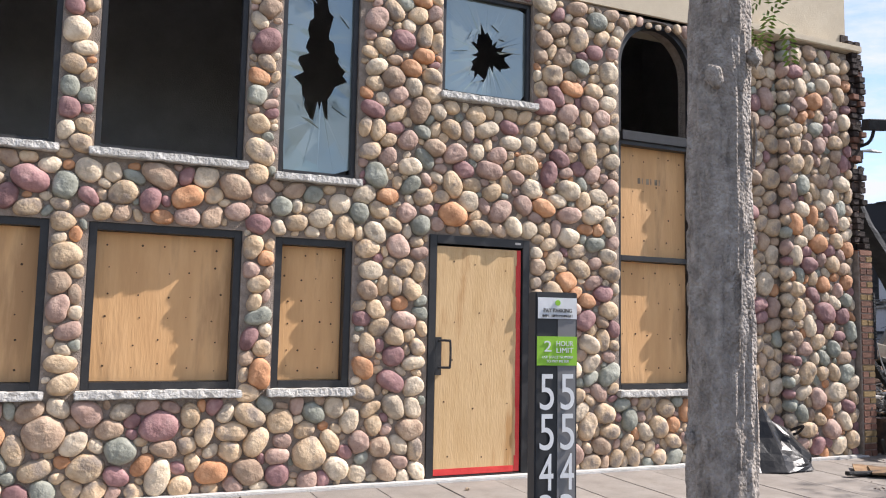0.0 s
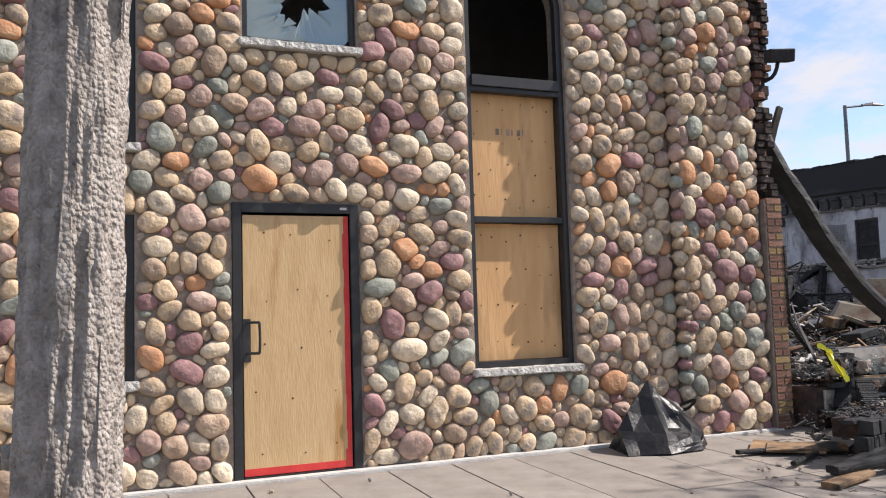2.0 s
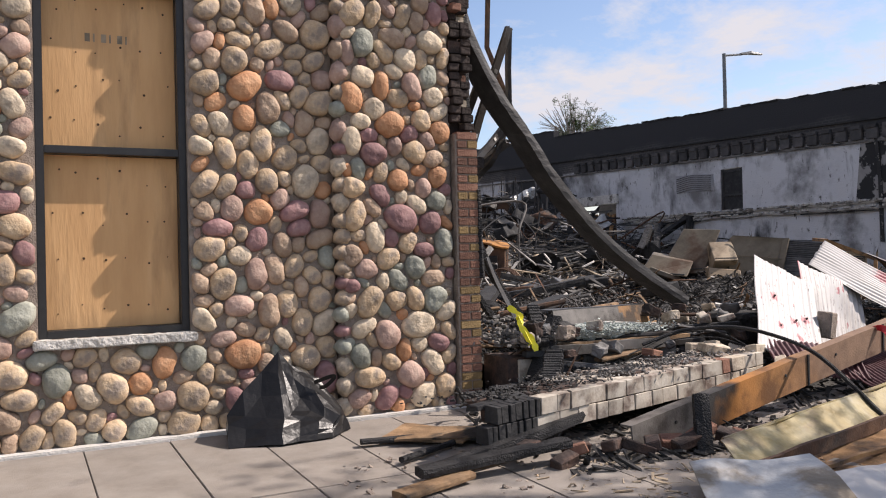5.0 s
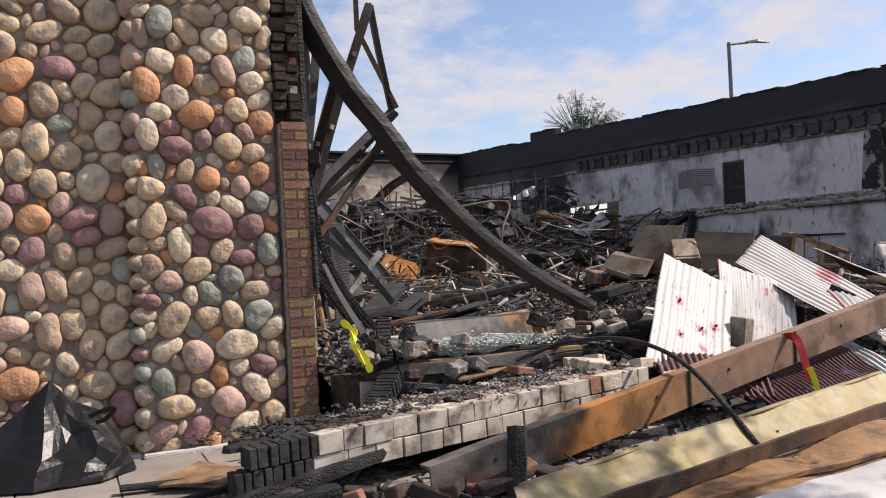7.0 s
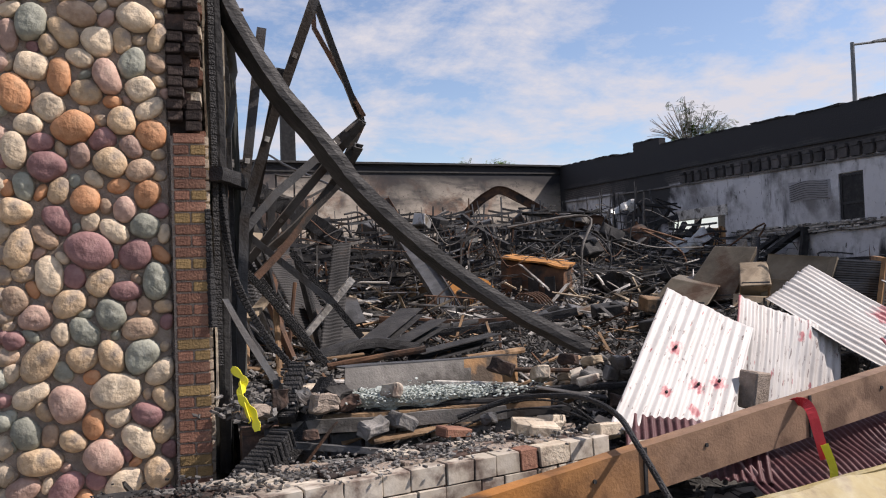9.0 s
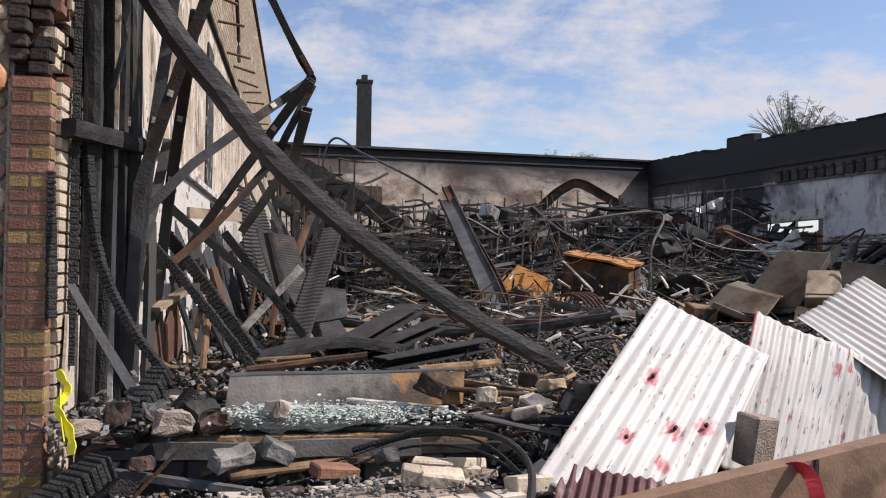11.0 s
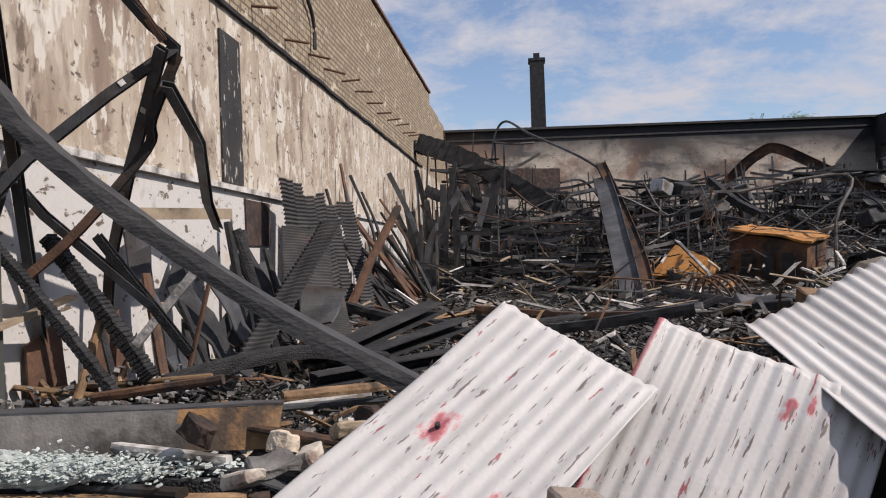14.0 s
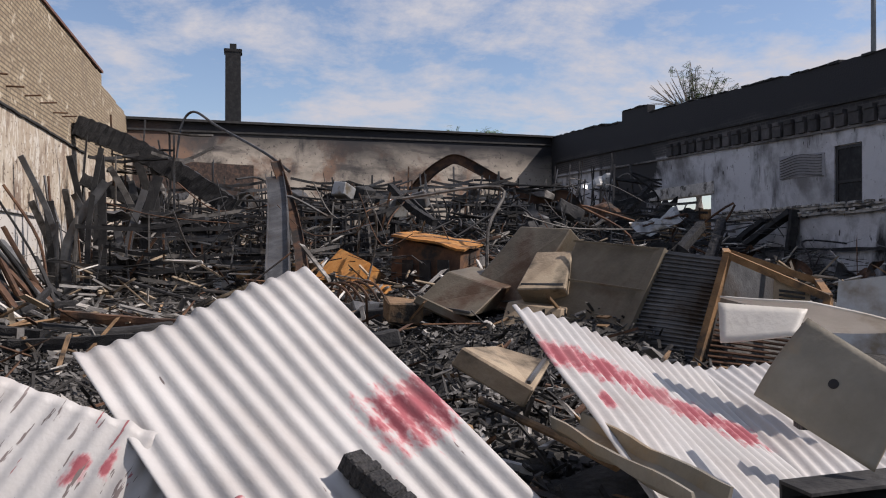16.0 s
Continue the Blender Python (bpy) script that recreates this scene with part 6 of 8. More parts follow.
def bits(name, centre, spread, count, size, material, label, category, flat=0.5, seed=0, shape="box", parent=None):
    """One heap of many small pieces."""
    rnd = random.Random(seed)
    verts, faces = [], []
    for _ in range(count):
        c = Vector([centre[i] + rnd.gauss(0, spread[i]) for i in range(3)])
        s = [size * rnd.uniform(0.4, 1.4), size * rnd.uniform(0.3, 1.0), size * flat * rnd.uniform(0.3, 1.0)]
        add_box(verts, faces, c, s, Euler((rnd.uniform(-0.45, 0.45), rnd.uniform(-0.45, 0.45), rnd.uniform(0, 6.28))).to_matrix(), rnd)
    me = bpy.data.meshes.new(name)
    me.from_pydata([tuple(Vector(v) - Vector(centre)) for v in verts], [], faces)
    me.materials.append(material)
    ob = new(name, me)
    ob.location = centre
    return tagged(ob, label, category, kind="stuff")


def add_box(verts, faces, c, s, r, rnd=None):
    o = len(verts)
    for sx in (-0.5, 0.5):
        for sy in (-0.5, 0.5):
            for sz in (-0.5, 0.5):
                j = 1.0 if rnd is None else rnd.uniform(0.7, 1.15)
                verts.append(tuple(c + r @ Vector((sx * s[0] * j, sy * s[1] * j, sz * s[2] * j))))
    for f in ((0, 1, 3, 2), (4, 6, 7, 5), (0, 4, 5, 1), (2, 3, 7, 6), (0, 2, 6, 4), (1, 5, 7, 3)):
        faces.append(tuple(o + k for k in f))


q = B()
bmesh.ops.create_icosphere(q, subdivisions=5, radius=1.0, matrix=Matrix.Translation((5.75, -0.10, 0.475)) @ Matrix.Diagonal((0.56, 0.13, 0.065, 1)))
roughen(q, 0.03, 7)
roughen(q, 0.018, 38)
roughen(q, 0.016, 90)
solo("glass_heap", q, GLASSBITS, (5.75, -0.1, 0.45), "low heap of crumbled pale green safety glass", "broken glass", kind="stuff")
bits("shattered_glass", (5.72, -0.12, 0.50), (0.26, 0.07, 0.02), 3600, 0.02, GLASSBITS, "heap of pale green shattered safety glass", "broken glass", 0.4, 1)
bits("shattered_glass", (6.35, 0.0, 0.46), (0.2, 0.07, 0.015), 300, 0.026, GLASSBITS, "scattered pale green shattered safety glass", "broken glass", 0.4, 2)
for c, k in bits_later:
    bits("mortar_crumbs", c, (0.25, 0.1, 0.008), 170, 0.022, ASH if k > 1 else CHARD, "crumbled mortar and ash on the toppled wall", "debris", 0.6, 50 + k)
for k in range(36):
    q = B()
    x, y = rb.uniform(4.75, 7.35), rb.uniform(-0.75, 1.2)
    if k > 26:
        x, y = rb.gauss(7.05, 0.28), rb.gauss(-0.05, 0.35)
    z = max(0.32, mound(x, y)) + (0.22 if -0.35 < y < 0.15 else 0.05) + (rb.uniform(0, 0.25) if k > 26 else 0)
    L = rb.uniform(0.09, 0.22)
    obox(q, (x, y, z), (L, rb.uniform(0.07, 0.14), rb.uniform(0.04, 0.1)), rb.uniform(-25, 25), rb.uniform(-25, 25), rb.uniform(0, 180), 0.01)
    bmesh.ops.subdivide_edges(q, edges=[e for e in q.edges if e.calc_length() > 0.03], cuts=2, use_grid_fill=True)
    roughen(q, 0.022, 11, k)
    roughen(q, 0.008, 45, k)
    solo("broken_masonry", q, rb.choice((MORTAR, ASH, BRICKB, CARD, BLOCK, WASHED, STEEL)), (x, y, z), "broken scorched chunk of masonry in the rubble", "rubble", group="masonry chunks")
for k in range(30):
    x, y = rb.uniform(4.8, 7.2), rb.uniform(-0.9, 1.8)
    z = mound(x, y) + rb.uniform(0.08, 0.3)
    a, L = rb.uniform(-0.6, 0.6), rb.uniform(0.4, 1.3)
    m = rb.choice((CHAR, CHAR, WOODB, STEEL, PALE, RUST, WOODB))
    timber([(x - L / 2 * math.cos(a), y - L / 2 * math.sin(a), z + rb.uniform(-0.08, 0.08)), (x + L / 2 * math.cos(a), y + L / 2 * math.sin(a), z + rb.uniform(-0.08, 0.12))], rb.uniform(0.03, 0.09), rb.uniform(0.015, 0.05), "burnt lath lying across the shop-front rubble", material=m, group="burnt laths", name="burnt_lath")
lg = thing("burnt_roll", (6.1, 4.85, 0.3), "fat burnt roll of roofing felt with a tan core", "roll")
q = B()
sweep(q, [(5.72, 4.95, 0.36), (5.9, 4.92, 0.36), (6.5, 4.75, 0.37)], tube(0.24, 16))
roughen(q, 0.03, 5)
part("felt", q, CARD, lg)
for p in (((5.0, 0.15, 0.55), (5.35, -0.25, 0.30)), ((4.78, -0.45, 0.12), (5.2, -0.2, 0.62))):
    timber([p[0], tuple((Vector(p[0]) + Vector(p[1])) / 2), p[1]], 0.13, 0.1, "stub of scaly charred joist at the corner")

# ---- charred beam and bent steel at the corner ----
timber([(4.36, 0.30, 4.0), (4.60, 0.36, 3.28), (4.92, 0.37, 2.73), (5.18, 0.36, 2.40), (5.35, 0.37, 2.19), (5.51, 0.39, 1.99), (5.85, 0.45, 1.68), (6.29, 0.54, 1.34), (6.79, 0.57, 1.01), (7.43, 0.60, 0.66)], 0.095, 0.225, up=(-0.30, 0.95, 0.08), material=CHARBEAM, label="long sagging charred beam leaning down from the corner pier", name="charred_beam", group="")


def stud(pts, label, w=0.09, h=0.045, material=None, n=1, up=(0, 1, 0.2), slots=()):
    t = thing("steel_stud", pts[0], label, "steel member", group="bent steel members")
    q = B()
    p = curve(pts, n if n > 1 else 8) if n > 1 else [Vector(a).lerp(Vector(b), i / 8) for a, b in zip(pts, pts[1:]) for i in range(8)] + [Vector(pts[-1])]
    sweep(q, p, channel(w * 0.72, h, 0.006), up=up)
    part("channel", q, material or STEEL, t)
    for f in slots:
        c = p[int(f * (len(p) - 1))]
        d = (p[min(len(p) - 1, int(f * (len(p) - 1)) + 1)] - c).normalized()
        q = B()
        s = d.cross(Vector(up)).normalized()
        plate(q, [tuple(c - Vector((0, 0.03, 0)) + s * 0.018 * a + d * 0.02 * b) for a, b in ((-1, -1), (1, -1), (1, 1), (-1, 1))], 0.004)
        part("slot", q, PALE, t)
    return t


lab = "bent slotted steel member, scorched brown"
stud([(5.28, 0.60, 3.46), (4.96, 0.66, 2.57), (4.72, 0.7, 1.8), (4.66, 0.71, 0.6)], lab, 0.10, slots=(0.2, 0.42))
stud([(5.28, 0.60, 3.46), (5.48, 0.95, 3.15), (5.70, 1.3, 2.80), (5.79, 1.46, 2.70), (5.72, 1.5, 2.5)], lab, 0.07)
stud([(5.79, 1.46, 2.70), (5.42, 1.28, 2.38), (4.98, 1.15, 2.0), (4.66, 1.05, 1.62)], lab, 0.09, slots=(0.25,))
stud([(5.79, 1.48, 2.66), (5.60, 1.5, 2.27), (5.50, 1.63, 2.10), (5.1, 1.52, 1.6), (4.8, 1.4, 1.3)], lab, 0.08, material=RUST, n=5)
stud([(5.03, 0.77, 2.95), (4.82, 1.3, 1.9), (4.60, 1.9, 0.6)], lab, 0.1, slots=(0.35, 0.55, 0.75))
stud([(5.77, 1.3, 2.66), (5.25, 1.9, 2.02), (4.74, 2.55, 1.37), (4.6, 2.7, 0.7)], lab, 0.1, slots=(0.2, 0.45, 0.7))
stud([(5.75, 1.4, 2.46), (5.66, 2.1, 2.2), (5.35, 3.0, 1.85), (5.15, 3.73, 1.66)], lab, 0.11)
stud([(5.3, 1.0, 4.2), (5.35, 1.15, 3.4), (5.78, 1.3, 2.7)], "thin bent steel flange hanging from above", 0.05, material=RUST)
stud([(4.78, 1.38, 2.19), (4.66, 1.1, 1.3), (4.58, 1.0, 0.5)], lab, 0.09)
stud([(4.9, 0.9, 3.3), (4.72, 0.95, 1.9), (4.60, 0.98, 0.5)], lab, 0.1, slots=(0.4,))
stud([(4.66, 1.6, 1.86), (4.8, 1.6, 1.70), (5.53, 1.6, 1.08)], lab, 0.08)
stud([(5.16, 1.6, 1.55), (5.76, 1.6, 0.78)], lab, 0.08, material=CHAR)
stud([(5.30, 1.8, 0.82), (5.73, 1.8, 1.3)], "pale slotted rail jammed across the wreckage", 0.08, material=PALE)
STUDDARK = mat("scorched_olive_panel", [(0.04, 0.043, 0.040), (0.065, 0.068, 0.062), (0.10, 0.10, 0.092)], 2.5, 0.7, bump=0.3, stretch=(1, 1, 0.3), spec=0.2)
for y0, y1, x, h, m in ((0.34, 0.60, 4.485, 3.9, STUDDARK), (0.63, 1.0, 4.625, 3.6, SOOT), (1.10, 1.24, 4.70, 1.6, STUDDARK)):
    q = B()
    plate(q, [(x, y0, 0.0), (x + 0.03, y1, 0.0), (x + 0.02, y1, h), (x - 0.01, y0, h - 0.15)], 0.035, 3, 14, 0.02, y0)
    solo("scorched_jamb", q, m, (x, y0, 0), "tall scorched jamb panel behind the brick pier", "jamb", group="scorched jambs")
for x, y, h, w_, m in ((4.53, 0.26, 3.9, 0.07, SOOT), (4.55, 0.50, 3.7, 0.06, CHAR), (4.66, 0.72, 3.3, 0.05, STUDDARK)):
    timber([(x, y, 0.0), (x + 0.015, y + 0.02, h / 2), (x - 0.015, y, h)], w_, w_ * 0.8, "upright charred wall stud beside the brick pier", material=m, group="charred wall studs", up=(0, 1, 0))


def scaled_stud(pts, w, label):
    """A stud burnt to stacked blocks of char, each scale proud of the next."""
    q = B()
    p = [Vector(v) for v in pts]
    long = sum((b - a).length for a, b in zip(p, p[1:]))
    line = curve(pts, max(2, int(long / 0.03 / (len(pts) - 1))))
    rnd = random.Random(int(pts[0][0] * 1000))
    for a, c in zip(line, line[1:]):
        d = (c - a).normalized()
        m = Matrix.Translation((a + c) / 2) @ d.to_track_quat("Z", "Y").to_matrix().to_4x4() @ Matrix.Diagonal((w * rnd.uniform(0.9, 1.08), w * rnd.uniform(0.68, 0.82), (c - a).length * 0.88, 1))
        r = bmesh.ops.create_cube(q, size=1.0, matrix=m)
        bmesh.ops.bevel(q, geom=list({e for v in r["verts"] for e in v.link_edges}), offset=min(w * 0.1, 0.006), segments=1, affect="EDGES")
    sweep(q, line, rect(w * 0.86, w * 0.62))
    return solo("scaly_stud", q, CHAR, pts[0], label, "timber", "scaly charred studs")


scaled_stud([(4.50, 0.05, 0.75), (4.495, 0.07, 2.0), (4.49, 0.09, 3.4)], 0.045, "upright stud charred into rope-like scales")
scaled_stud([(4.53, 0.16, 2.0), (4.60, 0.14, 1.40), (4.78, 0.12, 0.98), (5.02, 0.1, 0.66)], 0.065, "leaning stud charred into rope-like scales")
scaled_stud([(4.44, -0.17, 1.78), (4.45, -0.17, 1.40), (4.46, -0.18, 1.02)], 0.05, "short strip of scaly char hanging on the pier")
scaled_stud([(4.50, 1.3, 1.66), (4.9, 1.3, 1.22), (5.42, 1.3, 0.56)], 0.085, "leaning stud charred into rope-like scales")
scaled_stud([(4.70, 1.8, 1.56), (5.03, 1.8, 1.13), (5.40, 1.8, 0.60)], 0.12, "leaning stud charred into rope-like scales")
scaled_stud([(4.88, -0.45, 0.44), (4.93, -0.30, 0.58), (5.0, -0.12, 0.74)], 0.11, "fallen joist charred into rope-like scales")
scaled_stud([(4.56, -1.02, 0.20), (4.70, -0.85, 0.29), (4.84, -0.68, 0.38)], 0.15, "fallen joist charred into rope-like scales")
scaled_stud([(9.619, -0.4, 0.746), (9.671, -0.459, 0.7), (9.761, -0.549, 0.629)], 0.085, "short alligator-cracked charred offcut lying on a roof sheet")
timber([(4.50, -0.10, 2.02), (4.62, 0.25, 2.03), (4.72, 0.85, 2.06)], 0.08, 0.09, "charred ledger fixed between the pier and the studs")
timber([(5.3, 2.2, 0.5), (6.0, 2.9, 0.62), (6.7, 3.4, 0.5)], 0.16, 0.1)
sheet("white_wallboard", [(4.475, -0.06, 0.50), (4.495, 0.38, 0.52), (4.485, 0.40, 1.0), (4.475, 0.02, 1.03)], PLASTER, "torn pale piece of wallboard by the pier", "wallboard", 0.02, 6, 6, 0.015)
sheet("metal_strap", [(4.52, -0.15, 1.2), (4.56, -0.13, 1.2), (4.95, -0.05, 0.5), (4.9, -0.07, 0.48)], STEEL, "twisted burnt metal strap at the corner", "strap", 0.03, 3, 10, 0.006)
span("torn_mesh", [(4.62, 0.45, 3.15), (4.66, 0.5, 2.75), (4.6, 0.45, 2.35)], rect(0.07, 0.004), GREYMETAL, "torn strip of metal lath hanging from a stud", "metal lath", n=5)

for k in range(9):
    q = B()
    c = (4.72 + 0.07 * k + rb.uniform(-0.04, 0.04), -0.28 + rb.gauss(0, 0.09), 0.50 + rb.uniform(-0.03, 0.10))
    obox(q, c, (rb.uniform(0.10, 0.2), rb.uniform(0.09, 0.13), rb.uniform(0.07, 0.12)), rb.uniform(-20, 20), rb.uniform(-20, 20), rb.uniform(0, 180), 0.012)
    bmesh.ops.subdivide_edges(q, edges=[e for e in q.edges if e.calc_length() > 0.03], cuts=2, use_grid_fill=True)
    roughen(q, 0.036, 10, k)
    roughen(q, 0.012, 40, k)
    solo("broken_masonry", q, rb.choice((BRICKB, MORTAR, STEEL, CHARD)), c, "broken scorched chunk of masonry in the rubble", "rubble", group="masonry chunks")
bits("plaster_crumbs", (4.78, -0.2, 0.50), (0.16, 0.14, 0.04), 260, 0.045, ASH, "crumbled plaster and ash at the foot of the pier", "debris", 0.6, 71)
bits("plaster_crumbs", (5.15, 1.6, 0.50), (0.3, 0.6, 0.05), 350, 0.05, ASH, "crumbled plaster and ash along the party wall", "debris", 0.6, 72)
# dark room behind the burnt studs, and panels along the party wall
for k in range(6):
    y = 1.6 + 0.84 * k
    q = B()
    hgt = rb.uniform(0.5, 0.9)
    plate(q, [(4.66, y, 0.2), (4.68 + rb.uniform(0, 0.15), y + 0.36, 0.2), (4.66, y + 0.36, hgt + rb.uniform(0, 0.2)), (4.64, y, hgt)], 0.02, 4, 6, 0.03, k)
    solo("wall_sheathing", q, rb.choice((CHAR, STEEL, ASH, PALE, RUST)), (4.66, y, 0.2), "charred strip of sheathing standing against the party wall", "sheathing", group="sheathing strips")
for k in range(13):
    y = rb.uniform(1.2, 6.5)
    x = rb.uniform(4.75, 5.6)
    z = mound(x, y)
    m = rb.choice((CHAR, CHAR, STEEL, RUST, WOODB, STEEL))
    timber([(x, y, z), (max(4.68, x + rb.uniform(-0.9, 0.15)), y + rb.uniform(-0.6, 1.0), z + rb.uniform(0.3, 1.0))], rb.uniform(0.03, 0.07), rb.uniform(0.02, 0.06), "splintered burnt member leaning on the party wall", material=m, group="leaning members", name="leaning_member")
for k in range(5):
    y = 2.9 + 0.8 * k + rb.uniform(-0.15, 0.15)
    hgt, dx = rb.uniform(0.7, 1.5), rb.uniform(0.3, 0.7)
    sheet("burnt_sheet", [(4.72 + dx, y, 0.3), (4.72 + dx, y + 0.34, 0.3), (4.69, y + 0.30, 0.3 + hgt), (4.69, y, 0.3 + hgt * rb.uniform(0.7, 1.0))], rb.choice((SOOT, CHAR, STEEL, SOOT, CHAR)), "buckled burnt sheet leaning on the party wall", "sheet", 0.12, 6, 8, 0.015, "leaning sheets", k)
for k in range(7):
    y = rb.uniform(2.4, 7.5)
    x = rb.uniform(4.9, 5.8)
    timber([(x, y, mound(x, y)), (max(4.72, x - rb.uniform(0.3, 0.9)), y + rb.uniform(-0.4, 0.9), mound(x, y) + rb.uniform(0.7, 1.5))], rb.uniform(0.05, 0.09), rb.uniform(0.04, 0.07), "charred stud slumped against the party wall", n=3, group="slumped studs")
# ribbed steel deck sheets leaning on the party wall
DECK = mat("burnt_deck", [(0.022, 0.022, 0.023), (0.042, 0.041, 0.041), (0.07, 0.067, 0.065)], 3, 0.85, metal=0.0, bump=0.3, stain=(0.16, 0.07, 0.03), stain_scale=1.4, stain_at=(0.6, 0.75))
for k in range(9):
    rk_ = random.Random(60 + k)
    corrugated("deck_sheet", (4.86 + 0.02 * k + rk_.uniform(0, 0.06), 6.5 + 0.36 * k, 2.46 - 0.03 * k + rk_.uniform(-0.25, 0.08)), (0.22 + rk_.uniform(-0.05, 0.25), -0.25 + rk_.uniform(-0.3, 0.1), -1.75), (0.05 + rk_.uniform(0, 0.10), 0.27, rk_.uniform(-0.04, 0.03)), "blackened ribbed steel deck strip leaning on the wall", seed=30 + k, pitch=0.055, amp=0.013, base_mat=DECK, group="deck sheets")
corrugated("deck_sheet", (5.95, 4.3, 1.72), (-0.42, -1.5, -1.25), (0.24, 0.03, 0.03), "narrow blackened ribbed deck strip leaning on the rubble", seed=45, pitch=0.055, amp=0.012, base_mat=DECK, group="deck sheets")
corrugated("deck_sheet", (5.2, 5.5, 1.75), (0.35, -1.2, -1.05), (0.45, 0.35, -0.08), "blackened ribbed steel deck sheet with a rusted top, slumped over", seed=40, pitch=0.05, amp=0.012, base_mat=DECK, group="deck sheets")
corrugated("deck_sheet", (5.6, 4.7, 1.0), (0.35, -1.1, -0.5), (0.4, 0.3, -0.05), "blackened ribbed steel deck sheet lying on rubble", seed=41, pitch=0.05, amp=0.012, base_mat=DECK, group="deck sheets")
sheet("bent_casing", [(5.85, 3.75, 0.75), (6.2, 3.6, 0.8), (6.22, 4.2, 1.05), (5.8, 4.2, 1.1)], STEEL, "dented grey metal casing in the rubble", "casing", 0.05, 6, 6, 0.02)
for a, c in ((((6.1, 3.3, 0.5), (7.0, 4.6, 0.85)), 0.3), (((6.3, 3.2, 0.45), (7.3, 4.4, 0.7)), 0.22), (((6.4, 2.2, 0.5), (7.5, 2.9, 0.6)), 0.2)):
    span("folded_steel", [a[0], a[1]], channel(c, 0.1, 0.012), SOOT, "blackened folded steel section lying in ash", "steel section", "folded steel", n=1)
span("wood_rail", [(4.75, 1.15, 1.0), (4.95, 1.65, 1.16)], rect(0.09, 0.03), CARD, "tan slotted rail stuck across the wreckage", "rail", "tan rails")
span("wood_rail", [(4.72, 3.0, 1.78), (5.1, 4.2, 1.82)], rect(0.03, 0.1), CARD, "tan slotted rail along the wall", "rail", "tan rails")
timber([(5.9, 9.5, 2.15), (5.65, 8.6, 1.4), (5.45, 7.6, 0.6)], 0.1, 0.08, "brown scorched post leaning back", material=RUST)

# ---- burnt appliances and units farther in ----


def hexa(bm, front, depth):
    """A box from its four front corners and the way back."""
    d = Vector(depth)
    f = [bm.verts.new(p) for p in front]
    k = [bm.verts.new(Vector(p) + d) for p in front]
    bm.faces.new(f)
    bm.faces.new(k[::-1])
    for i in range(4):
        bm.faces.new((f[i], k[i], k[(i + 1) % 4], f[(i + 1) % 4]))
    bmesh.ops.recalc_face_normals(bm, faces=bm.faces)
    return bm


def ribs(parent, a, b, c, d, n, r, material, name="rib"):
    a, b, c, d = (Vector(v) for v in (a, b, c, d))
    for k in range(n):
        t = (k + 0.5) / n
        q = B()
        sweep(q, [a.lerp(b, t), d.lerp(c, t)], tube(r, 5))
        part(name, q, material, parent)


un = thing("roof_unit", (12.6, 3.8, 0.35), "tipped-over rooftop air unit, scorched olive casing", "air unit")
q = B()
hexa(q, [(11.78, 4.1, 0.45), (12.12, 3.40, 0.24), (12.79, 3.67, 1.38), (12.32, 4.43, 1.46)], (0.9, 1.0, -0.1))
bmesh.ops.bevel(q, geom=q.edges[:], offset=0.015, segments=1, affect="EDGES")
part("casing", q, OLIVE, un)
q = B()
hexa(q, [(12.14, 3.38, 0.24), (12.50, 2.76, 0.24), (13.01, 3.05, 1.30), (12.80, 3.65, 1.36)], (0.8, 0.4, -0.1))
part("coil_face", q, STEEL, un, "dark finned coil face")
ribs(un, (12.13, 3.36, 0.26), (12.79, 3.63, 1.35), (13.0, 3.03, 1.29), (12.49, 2.74, 0.26), 34, 0.009, STEEL, "fin")
q = B()
sweep(q, [(12.10, 3.37, 0.26), (12.78, 3.64, 1.37)], rect(0.10, 0.05))
part("edge_strip", q, OLIVE, un)
for a, b in (((12.14, 4.24, 1.10), (12.58, 3.54, 1.02)), ((12.30, 4.40, 1.45), (12.78, 3.65, 1.37))):
    q = B()
    sweep(q, [Vector(a) - Vector((0.02, 0.02, 0)), Vector(b) - Vector((0.02, 0.02, 0))], rect(0.02, 0.02))
    part("seam", q, OLIVE, un)
cr = thing("unit_frame", (13.2, 2.9, 0.3), "open orange-rusted equipment frame with a louvred panel", "equipment frame")
P = [(12.51, 2.73, 0.30), (13.03, 3.04, 1.32), (13.53, 2.50, 1.00), (13.25, 2.35, 0.28), (13.3, 3.5, 1.35), (13.9, 3.1, 1.1)]
for a, b in ((0, 1), (1, 2), (2, 3), (0, 3), (1, 4), (4, 5), (2, 5)):
    q = B()
    sweep(q, [P[a], P[b]], rect(0.055, 0.055))
    part("rail", q, DULLRUST, cr)
q = B()
hexa(q, [(13.24, 2.76, 0.84), (13.42, 2.58, 0.80), (13.45, 2.60, 1.04), (13.27, 2.78, 1.14)], (0.1, 0.15, 0))
lv = part("louvre_panel", q, CARD, cr)
for k in range(6):
    q = B()
    sweep(q, [(13.27, 2.725, 0.885 + 0.033 * k), (13.40, 2.595, 0.865 + 0.033 * k)], rect(0.012, 0.018))
    part("louvre", q, SOOT, lv)
ribs(cr, (12.56, 2.68, 0.32), (12.88, 2.90, 0.92), (13.30, 2.48, 0.82), (13.24, 2.34, 0.3), 16, 0.011, RUST, "tube")


